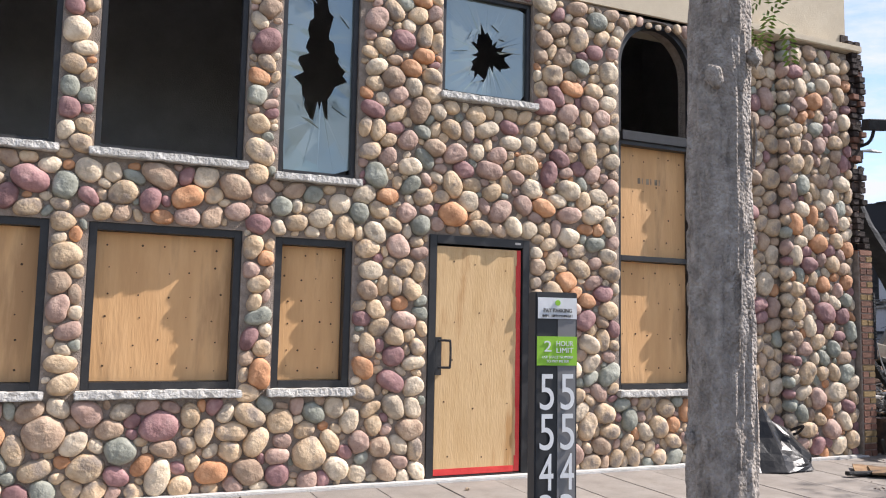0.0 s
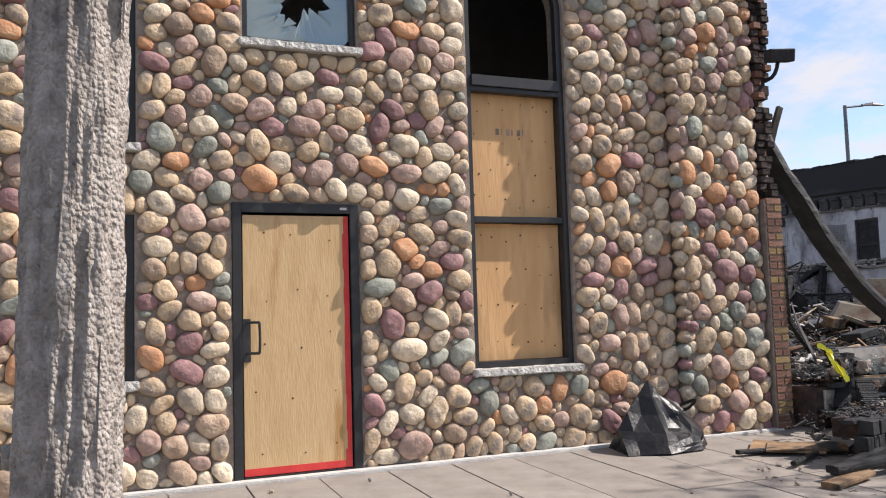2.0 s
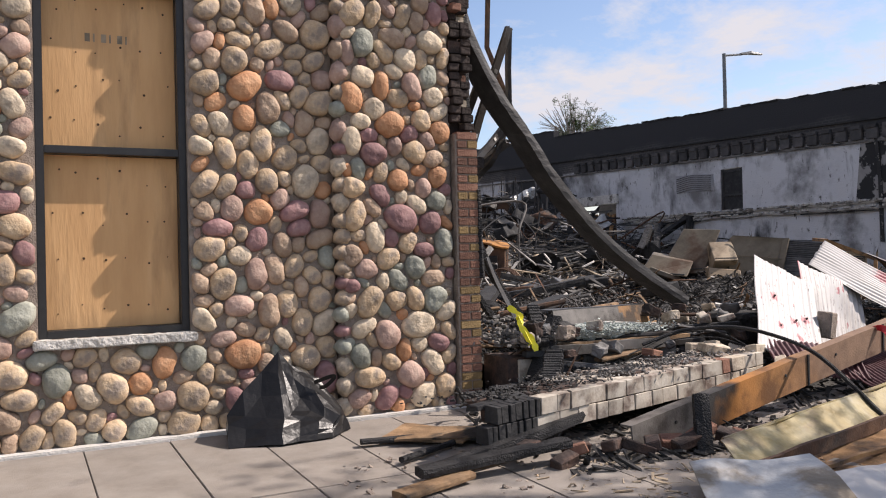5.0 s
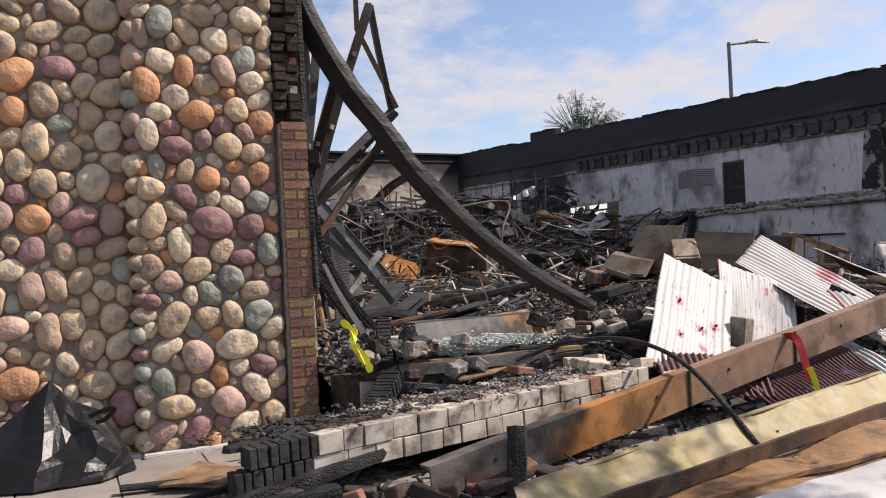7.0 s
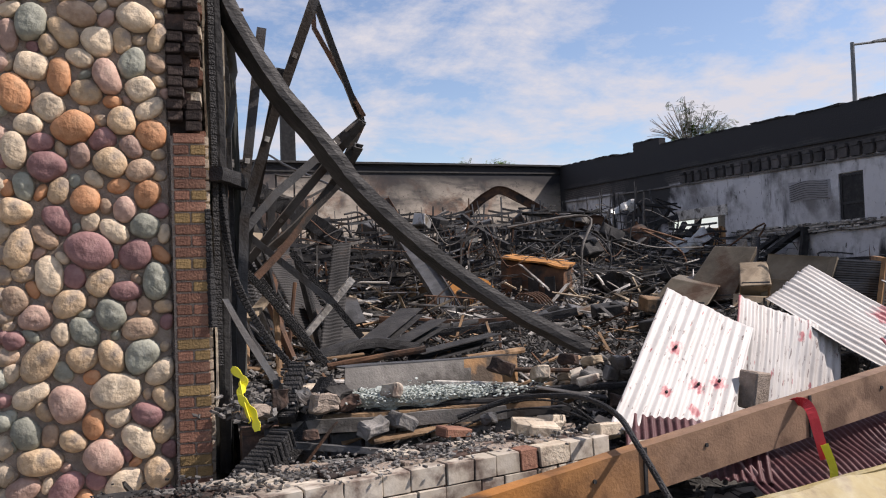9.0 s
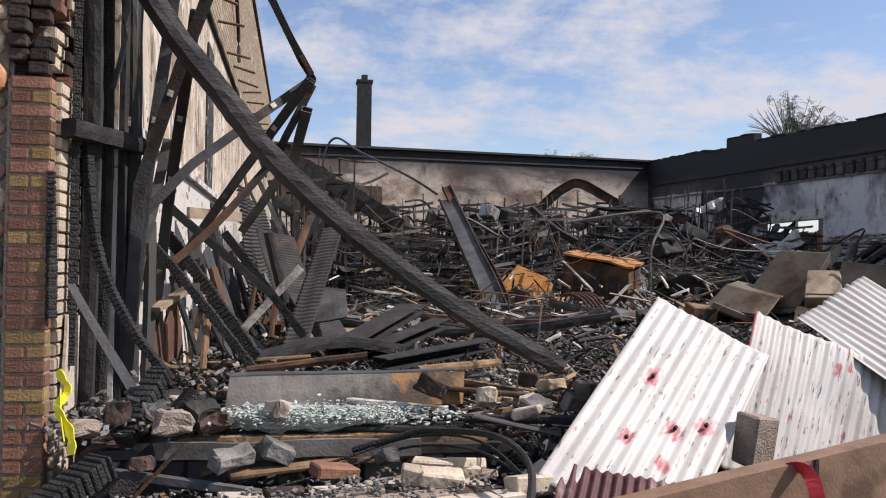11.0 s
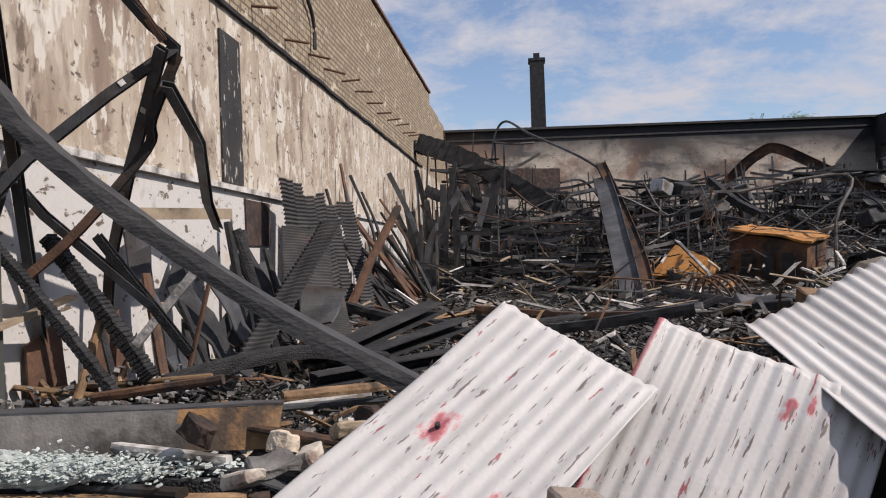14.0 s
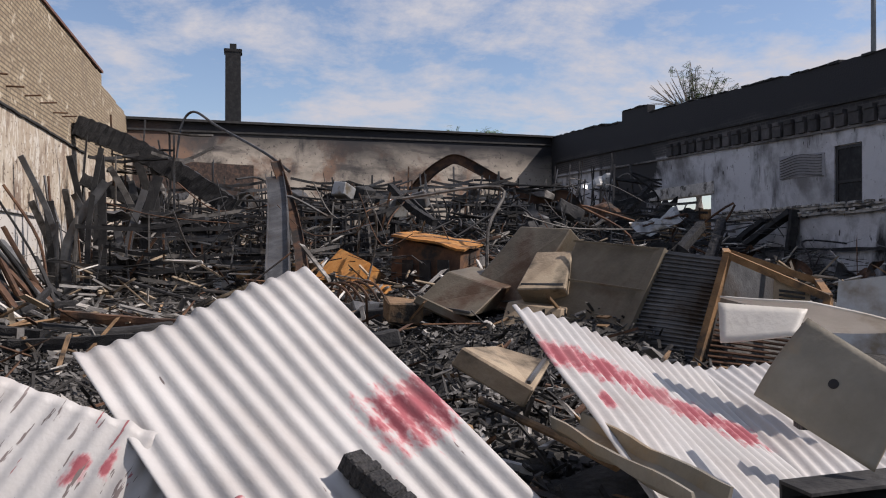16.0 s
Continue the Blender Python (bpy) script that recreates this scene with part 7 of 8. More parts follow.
def scorched_box(name, front, depth, material, label, category, seam=True):
    t = thing(name, front[0], label, category, group="scorched boxes")
    q = B()
    hexa(q, front, depth)
    bmesh.ops.bevel(q, geom=q.edges[:], offset=0.012, segments=1, affect="EDGES")
    roughen(q, 0.012, 4, front[0][0])
    part("casing", q, material, t)
    if seam:
        a, b, c, d = (Vector(v) for v in front)
        q = B()
        off = (b - a).cross(d - a).normalized() * 0.006
        sweep(q, [a.lerp(b, 0.06).lerp(d.lerp(c, 0.06), 0.1) + off, a.lerp(b, 0.94).lerp(d.lerp(c, 0.94), 0.1) + off], rect(0.02, 0.02))
        part("seam", q, STEEL, t)
    return t


scorched_box("vent_hood", [(11.65, 4.2, 1.02), (12.06, 4.05, 1.02), (12.28, 4.4, 1.35), (12.03, 4.71, 1.35)], (0.25, 0.35, -0.25), CARD, "tan metal vent hood, dented and upturned", "vent hood")
scorched_box("duct_box", [(11.3, 5.3, 0.75), (11.84, 4.66, 0.80), (12.41, 4.78, 1.58), (12.1, 5.4, 1.62)], (0.25, 0.35, -0.1), OLIVE, "tall scorched duct box standing askew", "duct box")
scorched_box("duct_box", [(10.9, 5.3, 0.8), (11.34, 4.55, 0.75), (11.68, 4.75, 1.0), (11.3, 5.4, 1.15)], (0.4, 0.4, 0.05), OLIVE, "scorched duct box lying on its side", "duct box")
scorched_box("duct_box", [(11.4, 4.1, 0.5), (11.85, 3.75, 0.5), (12.0, 3.95, 0.85), (11.6, 4.3, 0.9)], (0.3, 0.4, 0.0), CARD, "scorched tan box crushed under the unit", "box")
scorched_box("flat_case", [(10.76, 1.2, 0.64), (11.0, 1.6, 0.73), (10.77, 1.9, 0.79), (10.47, 1.6, 0.83)], (-0.05, 0.05, -0.11), CARD, "flat tan case with a wooden rim lying in the rubble", "case")
for k in range(18):
    x, y = rb.uniform(9.9, 11.5), rb.uniform(3.6, 8.5)
    z = mound(x, y) + rb.uniform(0.1, 0.3)
    q = B()
    obox(q, (x, y, z), (rb.uniform(0.3, 0.9), rb.uniform(0.2, 0.5), rb.uniform(0.06, 0.25)), rb.uniform(-20, 20), rb.uniform(-25, 25), rb.uniform(0, 180), 0.015)
    roughen(q, 0.02, 5, k)
    solo("scorched_casing", q, rb.choice((SOOT, OLIVE, STEEL, SOOT, WOODB)), (x, y, z), "scorched broken casing piled in the rubble", "casing", group="scorched casings")

# cream and grey sheet metal by the street
q = B()
plate(q, [(10.96, -0.39, 0.87), (11.08, -0.79, 0.71), (11.22, -0.80, 0.95), (11.12, -0.44, 1.13)], 0.008, 16, 14, 0.05, 3)
cur = solo("curled_panel", q, CREAM, (11.1, -0.6, 0.62), "curled cream enamel panel with torn screw holes", "panel", smooth=True)
# black plugs through the uncut plate imitate the dark of the screw holes
for c in ((11.10, -0.60, 0.93), (11.09, -0.64, 0.83)):
    q = B()
    bmesh.ops.create_cone(q, cap_ends=True, segments=12, radius1=0.016, radius2=0.016, depth=0.05, matrix=Matrix.Translation(c) @ Vector((-0.8, -0.42, 0.42)).to_track_quat("Z", "Y").to_matrix().to_4x4())
    part("hole", q, SOOT, cur)
ENAMEL = mat("white_enamel", [(0.42, 0.40, 0.36), (0.56, 0.54, 0.50)], 4, 0.5, bump=0.15, fine=30, stain=(0.26, 0.20, 0.13), stain_scale=2.5, stain_at=(0.55, 0.72))
rolled = thing("rolled_panel", (11.4, 0.15, 0.9), "white enamel panel folded over, scorched underneath", "panel")
q = B()
plate(q, [(11.19, 0.19, 0.985), (11.43, 0.04, 1.02), (11.53, 0.10, 1.115), (11.25, 0.30, 1.135)], 0.008, 10, 5, 0.03, 2)
part("face", q, ENAMEL, rolled, smooth=True)
q = B()
plate(q, [(11.26, 0.305, 1.14), (11.54, 0.105, 1.12), (11.92, -0.12, 1.02), (11.75, 0.28, 1.0)], 0.008, 10, 8, 0.05, 5)
part("wing", q, ENAMEL, rolled, smooth=True)
sheet("galvanised_panel", [(12.44, 1.1, 0.80), (12.75, 0.75, 0.80), (12.85, 0.85, 1.24), (12.56, 1.2, 1.18)], GREYMETAL, "dull galvanised panel standing in the rubble", "panel", 0.03, 6, 6, 0.01)
span("cream_gutter", [(10.34, -0.28, 0.79), (10.40, -0.58, 0.755), (10.48, -0.92, 0.715)], [(-0.07, 0.03), (-0.062, -0.015), (-0.03, -0.035), (0.03, -0.035), (0.062, -0.01), (0.07, 0.03), (0.06, 0.03), (0.05, -0.005), (0.02, -0.025), (-0.02, -0.025), (-0.05, -0.008), (-0.06, 0.03)], CREAM, "broken cream gutter channel among the sheets", "gutter", n=8, rough=0.012)
span("wooden_pole", [(10.23, 0.35, 0.76), (10.39, -0.1, 0.70), (10.46, -0.4, 0.67)], tube(0.016, 8), WOODB, "brown wooden pole lying across the sheets", "pole")
span("dark_channel", [(10.82, -0.78, 0.66), (11.4, -0.78, 0.68)], channel(0.14, 0.06, 0.01), SOOT, "dark steel channel lying across the sheets", "channel")
timber([(11.15, -0.35, 0.78), (11.32, -0.4, 0.78)], 0.08, 0.07, "small charred lump resting on a roof sheet")

# rusted cabinets, rack and plunging beams in the middle of the floor
cb = thing("rusted_cabinet", (13.1, 16.2, 0.4), "burnt refrigerated cabinet with an orange-rusted top", "cabinet")
q = B()
hexa(q, [(12.45, 15.9, 0.35), (13.75, 14.6, 0.35), (13.85, 14.7, 1.35), (12.6, 16.1, 1.70)], (0.7, 0.9, 0.1))
roughen(q, 0.03, 2)
part("casing", q, RUST, cb)
q = B()
plate(q, [(12.5, 15.9, 1.74), (13.9, 14.55, 1.39), (14.6, 15.5, 1.52), (13.3, 17.0, 1.86)], 0.05, 10, 4, 0.05)
part("top", q, RUSTO, cb, "orange-rusted sheet top")
# soot-black slabs on the front stand for the shade inside its openings
for k in range(3):
    q = B()
    a = Vector((12.6, 15.78, 0.5)).lerp(Vector((13.7, 14.55, 0.5)), 0.2 + 0.3 * k)
    obox(q, tuple(a + Vector((0, 0, 0.4))), (0.3, 0.03, 0.55), 0, 0, -48)
    part("opening", q, SOOT, cb)
cb = thing("rusted_cabinet", (11.3, 15.6, 0.4), "crushed orange-rusted cabinet tipped on its side", "cabinet")
q = B()
hexa(q, [(10.7, 15.8, 0.75), (11.4, 15.0, 0.70), (11.9, 15.4, 1.15), (11.35, 16.2, 1.45)], (0.5, 0.5, -0.35))
roughen(q, 0.06, 2)
part("casing", q, RUSTO, cb)
q = B()
hexa(q, [(11.2, 14.9, 0.35), (11.9, 14.4, 0.35), (11.95, 14.5, 0.62), (11.25, 15.0, 0.68)], (0.5, 0.5, 0))
part("drawer", q, RUSTO, cb)
for k, (x, y) in enumerate(((9.9, 16.5), (10.6, 16.6), (9.3, 16.8))):
    scorched_box("carton_cabinet", [(x - 0.3, y, 0.5), (x + 0.25, y - 0.1, 0.5), (x + 0.25, y - 0.1, 1.1), (x - 0.3, y, 1.1)], (0.1, 0.4, 0), WOODB, "brown scorched drawer cabinet", "cabinet", False)
rk = thing("wire_rack", (10.2, 12.0, 0.3), "twisted rusty wire rack", "wire rack")
for k in range(26):
    q = B()
    x = 9.3 + 0.085 * k
    sweep(q, [(x, 12.3 - 0.1 * math.sin(k), 0.33), (x + 0.05 * math.sin(k * 1.3), 12.2, 0.85 - 0.012 * k)], tube(0.012, 5))
    part("bar", q, RUST, rk)
for z0, z1 in ((0.35, 0.33), (0.86, 0.56)):
    q = B()
    sweep(q, curve([(9.25, 12.25, z0), (10.3, 12.2, (z0 + z1) / 2 + 0.05), (11.5, 12.1, z1)], 5), tube(0.02, 5))
    part("rim", q, RUST, rk)
for k in range(5):
    span("rusty_hoop", [(10.3 + 0.15 * k, 9.4 + 0.2 * k, 0.35), (10.4 + 0.16 * k, 9.5 + 0.2 * k, 0.85), (10.7 + 0.15 * k, 9.3 + 0.2 * k, 0.8), (10.95 + 0.15 * k, 9.0 + 0.2 * k, 0.3)], tube(0.02, 6), RUST, "bent rusty tube hoop", "hoop", "rusty hoops", n=6)
q_lab = "warped steel roof beam plunging into the rubble, grey and rusted"
span("roof_beam", [(9.97, 18.9, 3.32), (9.99, 17.3, 2.6), (9.93, 15.2, 1.75), (9.86, 13.2, 1.0), (9.8, 11.5, 0.2)], ibeam(0.2, 0.46, 0.02), STEEL, q_lab, "roof beam", n=6, up=(1, 0, 0.2))
span("roof_beam", [(10.0, 19.3, 3.75), (10.35, 17.5, 2.3), (10.4, 14.5, 1.0), (10.2, 12.5, 0.3)], ibeam(0.14, 0.26, 0.02), RUST, q_lab, "roof beam", n=6, up=(1, 0, 0.2))
span("roof_beam", [(14.6, 29.0, 2.6), (15.82, 28.0, 4.14), (16.5, 27.6, 4.72), (17.06, 27.4, 4.86), (18.2, 27.2, 4.27), (19.53, 26.2, 3.35), (20.72, 25.8, 3.45), (21.3, 25.6, 2.8), (22.3, 25.0, 1.4)], ibeam(0.2, 0.36, 0.02), RUST, "warped roof beam arched over the tangle", "roof beam", n=6)
span("thin_pipe", [(6.6, 30.3, 5.0), (6.78, 30.3, 6.26), (7.25, 30.2, 6.78), (8.18, 29.4, 6.11), (9.81, 26.5, 4.85), (10.6, 24.5, 4.0)], tube(0.05, 6), STEEL, "thin pipe bowed in an arc above the wreck", "pipe", n=6)
timber([(4.68, 21.5, 4.85), (6.0, 21.6, 4.35), (7.4, 21.6, 3.6), (8.9, 21.4, 2.6)], 0.5, 0.55, "massive charred roof girder fallen against the party wall", name="charred_girder", group="")
timber([(5.6, 22.2, 3.4), (7.0, 21.8, 2.6), (8.4, 21.2, 1.9)], 0.25, 0.3)
timber([(5.0, 20.5, 3.3), (6.8, 20.8, 2.5), (8.8, 20.4, 1.6)], 0.3, 0.3)
for a, b, c in (((13.6, 22.5, 3.4), (14.6, 20.6, 2.2), 0.2), ((14.0, 22.0, 3.1), (15.8, 21.0, 1.5), 0.16), ((11.8, 24.0, 3.2), (12.6, 23.2, 1.6), 0.25), ((17.3, 24.5, 3.2), (20.4, 24.0, 2.2), 0.2), ((19.0, 25.0, 2.5), (23.4, 24.0, 3.4), 0.2), ((21.0, 24.5, 1.4), (24.3, 26.0, 3.9), 0.2), ((22.0, 23.6, 1.2), (24.4, 25.0, 3.2), 0.18), ((17.0, 13.0, 0.4), (20.2, 15.5, 2.0), 0.2), ((19.5, 14.5, 0.5), (21.2, 16.2, 2.1), 0.22)):
    timber([a, tuple((Vector(a) + Vector(b)) / 2 - Vector((0, 0, 0.12))), b], c, c)
# dented lockers and lamps on top of the tangle
for k, (x, y, z, s) in enumerate(((12.2, 23.0, 3.25, 0.6), (12.9, 23.2, 3.2, 0.55), (13.7, 22.4, 2.75, 0.8), (14.6, 22.8, 3.0, 0.7), (13.2, 21.8, 2.4, 0.6))):
    q = B()
    obox(q, (x, y, z), (s, 0.5, s * 0.75), rb.uniform(-20, 20), rb.uniform(-25, 25), rb.uniform(0, 90), 0.03)
    roughen(q, 0.05, 2, k)
    solo("dented_casing", q, (GREYMETAL, SOOT, GREYMETAL, STEEL, SOOT)[k], (x, y, z), "dented grey appliance casing on top of the tangle", "casing", group="dented casings")
    for j in range(2):
        timber([(x + 0.2 * j - 0.1, y, mound(x, y)), (x, y + 0.1, z)], 0.12, 0.1, "charred prop under an appliance casing", n=2)

# ---- tangled racks: rows of posts and shelves ----
rt = random.Random(12)
rows = [(4.9, 8.6, 15.4, 2.0), (4.85, 8.2, 20.6, 4.0), (4.85, 8.0, 22.8, 4.6), (10.5, 17.5, 24.8, 3.4), (5.2, 10.2, 16.4, 1.7), (5.2, 12.5, 18.2, 2.3), (5.2, 13.0, 19.8, 2.6), (5.4, 14.5, 21.5, 2.9), (6.0, 22.0, 24.0, 3.1), (9.0, 24.0, 26.5, 3.3), (13.5, 24.5, 22.0, 2.2), (15.0, 24.8, 29.0, 3.4), (15.2, 20.5, 19.0, 1.3)]
for x0, x1, y, h in rows:
    t = thing("collapsed_shelving", ((x0 + x1) / 2, y, 0.3), "row of collapsed store shelving burnt to bare posts", "shelving", group="collapsed shelving rows")
    x = x0
    while x < x1:
        z0 = mound(x, y) - 0.1
        q = B()
        w_ = rt.uniform(0.03, 0.06)
        sweep(q, [(x, y, z0), (x + rt.gauss(0, 0.08 if rt.random() < 0.5 else 0.45), y + rt.gauss(0, 0.2), z0 + h * rt.uniform(0.35, 0.95))], rect(w_, w_), up=(0, 1, 0))
        part("post", q, rt.choice((STEEL, STEEL, SOOT, SOOT, RUST, GREYB)), t)
        x += rt.uniform(0.22, 0.45)
    for k in range(int((x1 - x0) * 3.2)):
        a = rt.uniform(x0, x1 - 0.8)
        L = rt.uniform(1.0, 2.8)
        z = mound(a, y) + h * rt.choice((0.15, 0.35, 0.55, 0.75)) + rt.gauss(0, 0.06)
        q = B()
        sweep(q, curve([(a, y + rt.gauss(0, 0.15), z), (a + L / 2, y - 0.1, z - rt.uniform(0, 0.2)), (a + L, y + rt.gauss(0, 0.15), z + rt.gauss(0, 0.12))], 3), rect(0.3, 0.035) if rt.random() < 0.5 else rect(0.04, 0.08))
        part("shelf", q, rt.choice((STEEL, SOOT, SOOT, STEEL, GREYB, SOOT)), t)

# ---- debris everywhere ----


def debris(name, material, count, region, length, thick, lift, seed, label, category, tilt=0.35, steep=0.0):
    rnd = random.Random(seed)
    verts, faces = [], []
    x0, x1, y0, y1 = region
    for _ in range(count):
        y = y0 + (y1 - y0) * rnd.random() ** 1.3
        x = rnd.uniform(x0, x1)
        g = 1.0 + 0.05 * max(0, y - 3)
        L = length * rnd.uniform(0.25, 1.0) ** 1.5 * g * 1.3
        w, h = thick * rnd.uniform(0.4, 1.5) * (0.6 + 0.4 * g), thick * rnd.uniform(0.2, 0.8) * (0.6 + 0.4 * g)
        pitch = rnd.gauss(0, tilt) if rnd.random() > steep else rnd.uniform(0.5, 1.5)
        z = max(mound(x, y), -0.07 + 0.02 * y) + rnd.random() ** 2 * lift * g + abs(math.sin(pitch)) * L * 0.35
        r = Euler((rnd.uniform(-0.6, 0.6), pitch, rnd.uniform(0, 6.28))).to_matrix()
        add_box(verts, faces, Vector((x, y, z)), (L, w, h), r, rnd)
    me = bpy.data.meshes.new(name)
    me.from_pydata(verts, [], faces)
    me.materials.append(material)
    ob = new(name, me)
    return tagged(ob, label, category, kind="stuff")


NEAR, MID, FAR = (4.75, 13.0, -0.9, 8.5), (4.8, 25.0, 5.0, 21.0), (4.8, 25.2, 15.0, 33.0)
debris("charred_debris", CHARD, 7000, NEAR, 0.24, 0.022, 0.08, 1, "charred black wood fragments strewn over the floor", "debris")
debris("charred_debris", CHARD, 7000, MID, 0.32, 0.026, 0.10, 2, "charred black wood fragments strewn over the floor", "debris", tilt=0.16, steep=0.02)
debris("charred_debris", CHARD, 3400, FAR, 0.5, 0.026, 0.5, 3, "charred black tangle of burnt members", "debris", tilt=0.15, steep=0.03)
debris("ash_chunks", ASH, 2200, NEAR, 0.12, 0.05, 0.08, 4, "grey ash and crumbled masonry chunks", "ash")
debris("ash_chunks", ASH, 1300, MID, 0.4, 0.06, 0.2, 5, "grey ash and crumbled masonry chunks", "ash")
debris("rusty_scrap", RUST, 220, NEAR, 0.5, 0.025, 0.12, 6, "rusty rods and strips of scrap metal", "scrap metal")
debris("rusty_scrap", RUST, 110, MID, 0.9, 0.02, 0.25, 7, "rusty rods and strips of scrap metal", "scrap metal", steep=0.08)
debris("rusty_scrap", STEEL, 700, FAR, 0.9, 0.018, 0.8, 8, "burnt grey steel strips in a tangle", "scrap metal", tilt=0.14, steep=0.04)
debris("pale_scrap", PALE, 420, NEAR, 0.16, 0.045, 0.12, 9, "pale scraps of plaster and sheet metal", "scrap")
debris("pale_scrap", PALE, 480, (4.8, 25, 8.0, 30.0), 0.5, 0.045, 0.6, 10, "pale scraps of plaster and sheet metal", "scrap")
debris("burnt_lumber", WOODB, 200, NEAR, 0.5, 0.035, 0.14, 11, "half-burnt brown lumber pieces", "lumber")
debris("burnt_lumber", WOODB, 50, MID, 0.8, 0.04, 0.25, 12, "half-burnt brown lumber pieces", "lumber")
debris("scorched_board_scraps", CARD, 420, (5.0, 25, 7.0, 27.0), 0.55, 0.05, 0.4, 31, "tan scraps of half-burnt board among the tangle", "scrap")
debris("kerb_debris", CHARD, 900, (3.9, 9.0, -2.3, -0.6), 0.16, 0.03, 0.03, 13, "charred crumbs and splinters on the sidewalk", "debris")
debris("fine_rubble", ASH, 7000, (4.75, 12.0, -0.9, 5.0), 0.055, 0.025, 0.05, 21, "fine grey crumbs and ash over the rubble", "ash", tilt=0.6)
debris("fine_rubble", CHARD, 7000, (4.75, 13.0, -0.9, 7.0), 0.08, 0.022, 0.07, 22, "fine charcoal crumbs over the rubble", "debris", tilt=0.6)
debris("fine_rubble", PALE, 1500, (4.75, 9.0, -0.9, 2.5), 0.05, 0.022, 0.08, 23, "fine plaster crumbs over the rubble", "debris", tilt=0.6)
debris("dry_litter", CARD, 900, (3.6, 8.5, -3.4, -1.9), 0.09, 0.012, 0.015, 24, "dry straw-like litter on the sidewalk", "litter", tilt=0.15)
debris("sidewalk_crumbs", MORTAR, 700, (2.6, 8.5, -3.6, -1.2), 0.04, 0.022, 0.008, 25, "small crumbs of masonry on the sidewalk", "debris", tilt=0.4)
for k in range(70):
    x, y = rt.uniform(5.5, 24.0), rt.uniform(4.5, 30.0)
    z = mound(x, y) + rt.uniform(0.05, 0.35) + (0.8 * rt.random() if y > 18 else 0)
    a, L = rt.uniform(-0.9, 0.9) + (math.pi if rt.random() < 0.5 else 0), rt.uniform(1.2, 3.2)
    e = Vector((math.cos(a), math.sin(a) * 0.8, rt.gauss(0, 0.14))) * L / 2
    c = Vector((x, y, z))
    lo = max(5.0, c.x - abs(e.x))
    timber([tuple(c - e), tuple(c - Vector((0, 0, 0.06))), tuple(c + e)] if 5.1 < c.x - abs(e.x) and c.x + abs(e.x) < 25 else [tuple(c - Vector((0, L / 2, 0))), tuple(c), tuple(c + Vector((0, L / 2, 0.2)))], rt.uniform(0.06, 0.16), rt.uniform(0.04, 0.12), "charred joist lying in the burnt tangle", material=rt.choice((CHAR, CHAR, SOOT, STEEL, SOOT, RUST)), group="charred joists", name="charred_joist")
for k in range(60):
    x, y = rt.uniform(5.2, 24.0), rt.uniform(15, 29)
    z = mound(x, y)
    h = rt.uniform(0.8, 2.6)
    span("bent_pipe", [(x, y, z), (x + rt.gauss(0, 0.3), y, z + h * 0.6), (x + rt.gauss(0, 0.8), y + rt.gauss(0, 0.5), z + h), (x + rt.gauss(0, 1.2), y + rt.gauss(0, 0.6), z + h * rt.uniform(0.5, 1.0))], tube(rt.uniform(0.014, 0.04), 6), rt.choice((STEEL, RUST, SOOT, GREYB, SOOT)), "bent burnt pipe rising from the tangle", "pipe", "bent pipes", n=5)
for k in range(10):
    y = rt.uniform(8.5, 20)
    span("bent_pipe", [(4.9 + rt.uniform(0, 0.8), y, 0.5), (4.95 + rt.uniform(0, 0.4), y + 0.2, 1.6), (4.7, y + rt.uniform(0.2, 1.2), rt.uniform(2.2, 3.6))], tube(0.03, 6), rt.choice((RUST, SOOT, STEEL)), "bent burnt pipe leaning on the party wall", "pipe", "bent pipes", n=5)

# sheet-metal uprights left standing by the party wall
for k in range(24):
    x, y = rt.uniform(4.85, 7.2), rt.uniform(14.5, 24.0)
    z, h = mound(x, y) - 0.1, rt.uniform(1.4, 3.3)
    span("standing_upright", [(x, y, z), (x + rt.gauss(0, 0.06), y, z + h * 0.5), (max(4.75, x + rt.gauss(0, 0.3)), y + rt.gauss(0, 0.2), z + h)], channel(rt.uniform(0.08, 0.24), 0.06, 0.01), rt.choice((STEEL, STEEL, SOOT, GREYB, SOOT)), "bent grey sheet-metal upright standing among the racks", "upright", "standing uprights", n=4, up=(0, 1, 0))
# laths and strips slumped in a heap against the party wall
for k in range(44):
    x, y = rt.uniform(5.0, 6.6), rt.uniform(8.6, 14.5)
    z = mound(x, y)
    L, a = rt.uniform(0.9, 2.3), rt.uniform(0.15, 1.15)
    top = (max(4.7, x - L * math.cos(a)), y + rt.gauss(0.3, 0.5), z + L * math.sin(a))
    timber([(x, y, z), tuple((Vector((x, y, z)) + Vector(top)) / 2 + Vector((0, 0, rt.gauss(0, 0.05)))), top], rt.uniform(0.05, 0.16), rt.uniform(0.03, 0.07), "scorched lath slumped in a heap by the party wall", n=2, material=rt.choice((SOOT, RUST, STEEL, CHAR, SOOT)), group="slumped laths", name="slumped_lath")
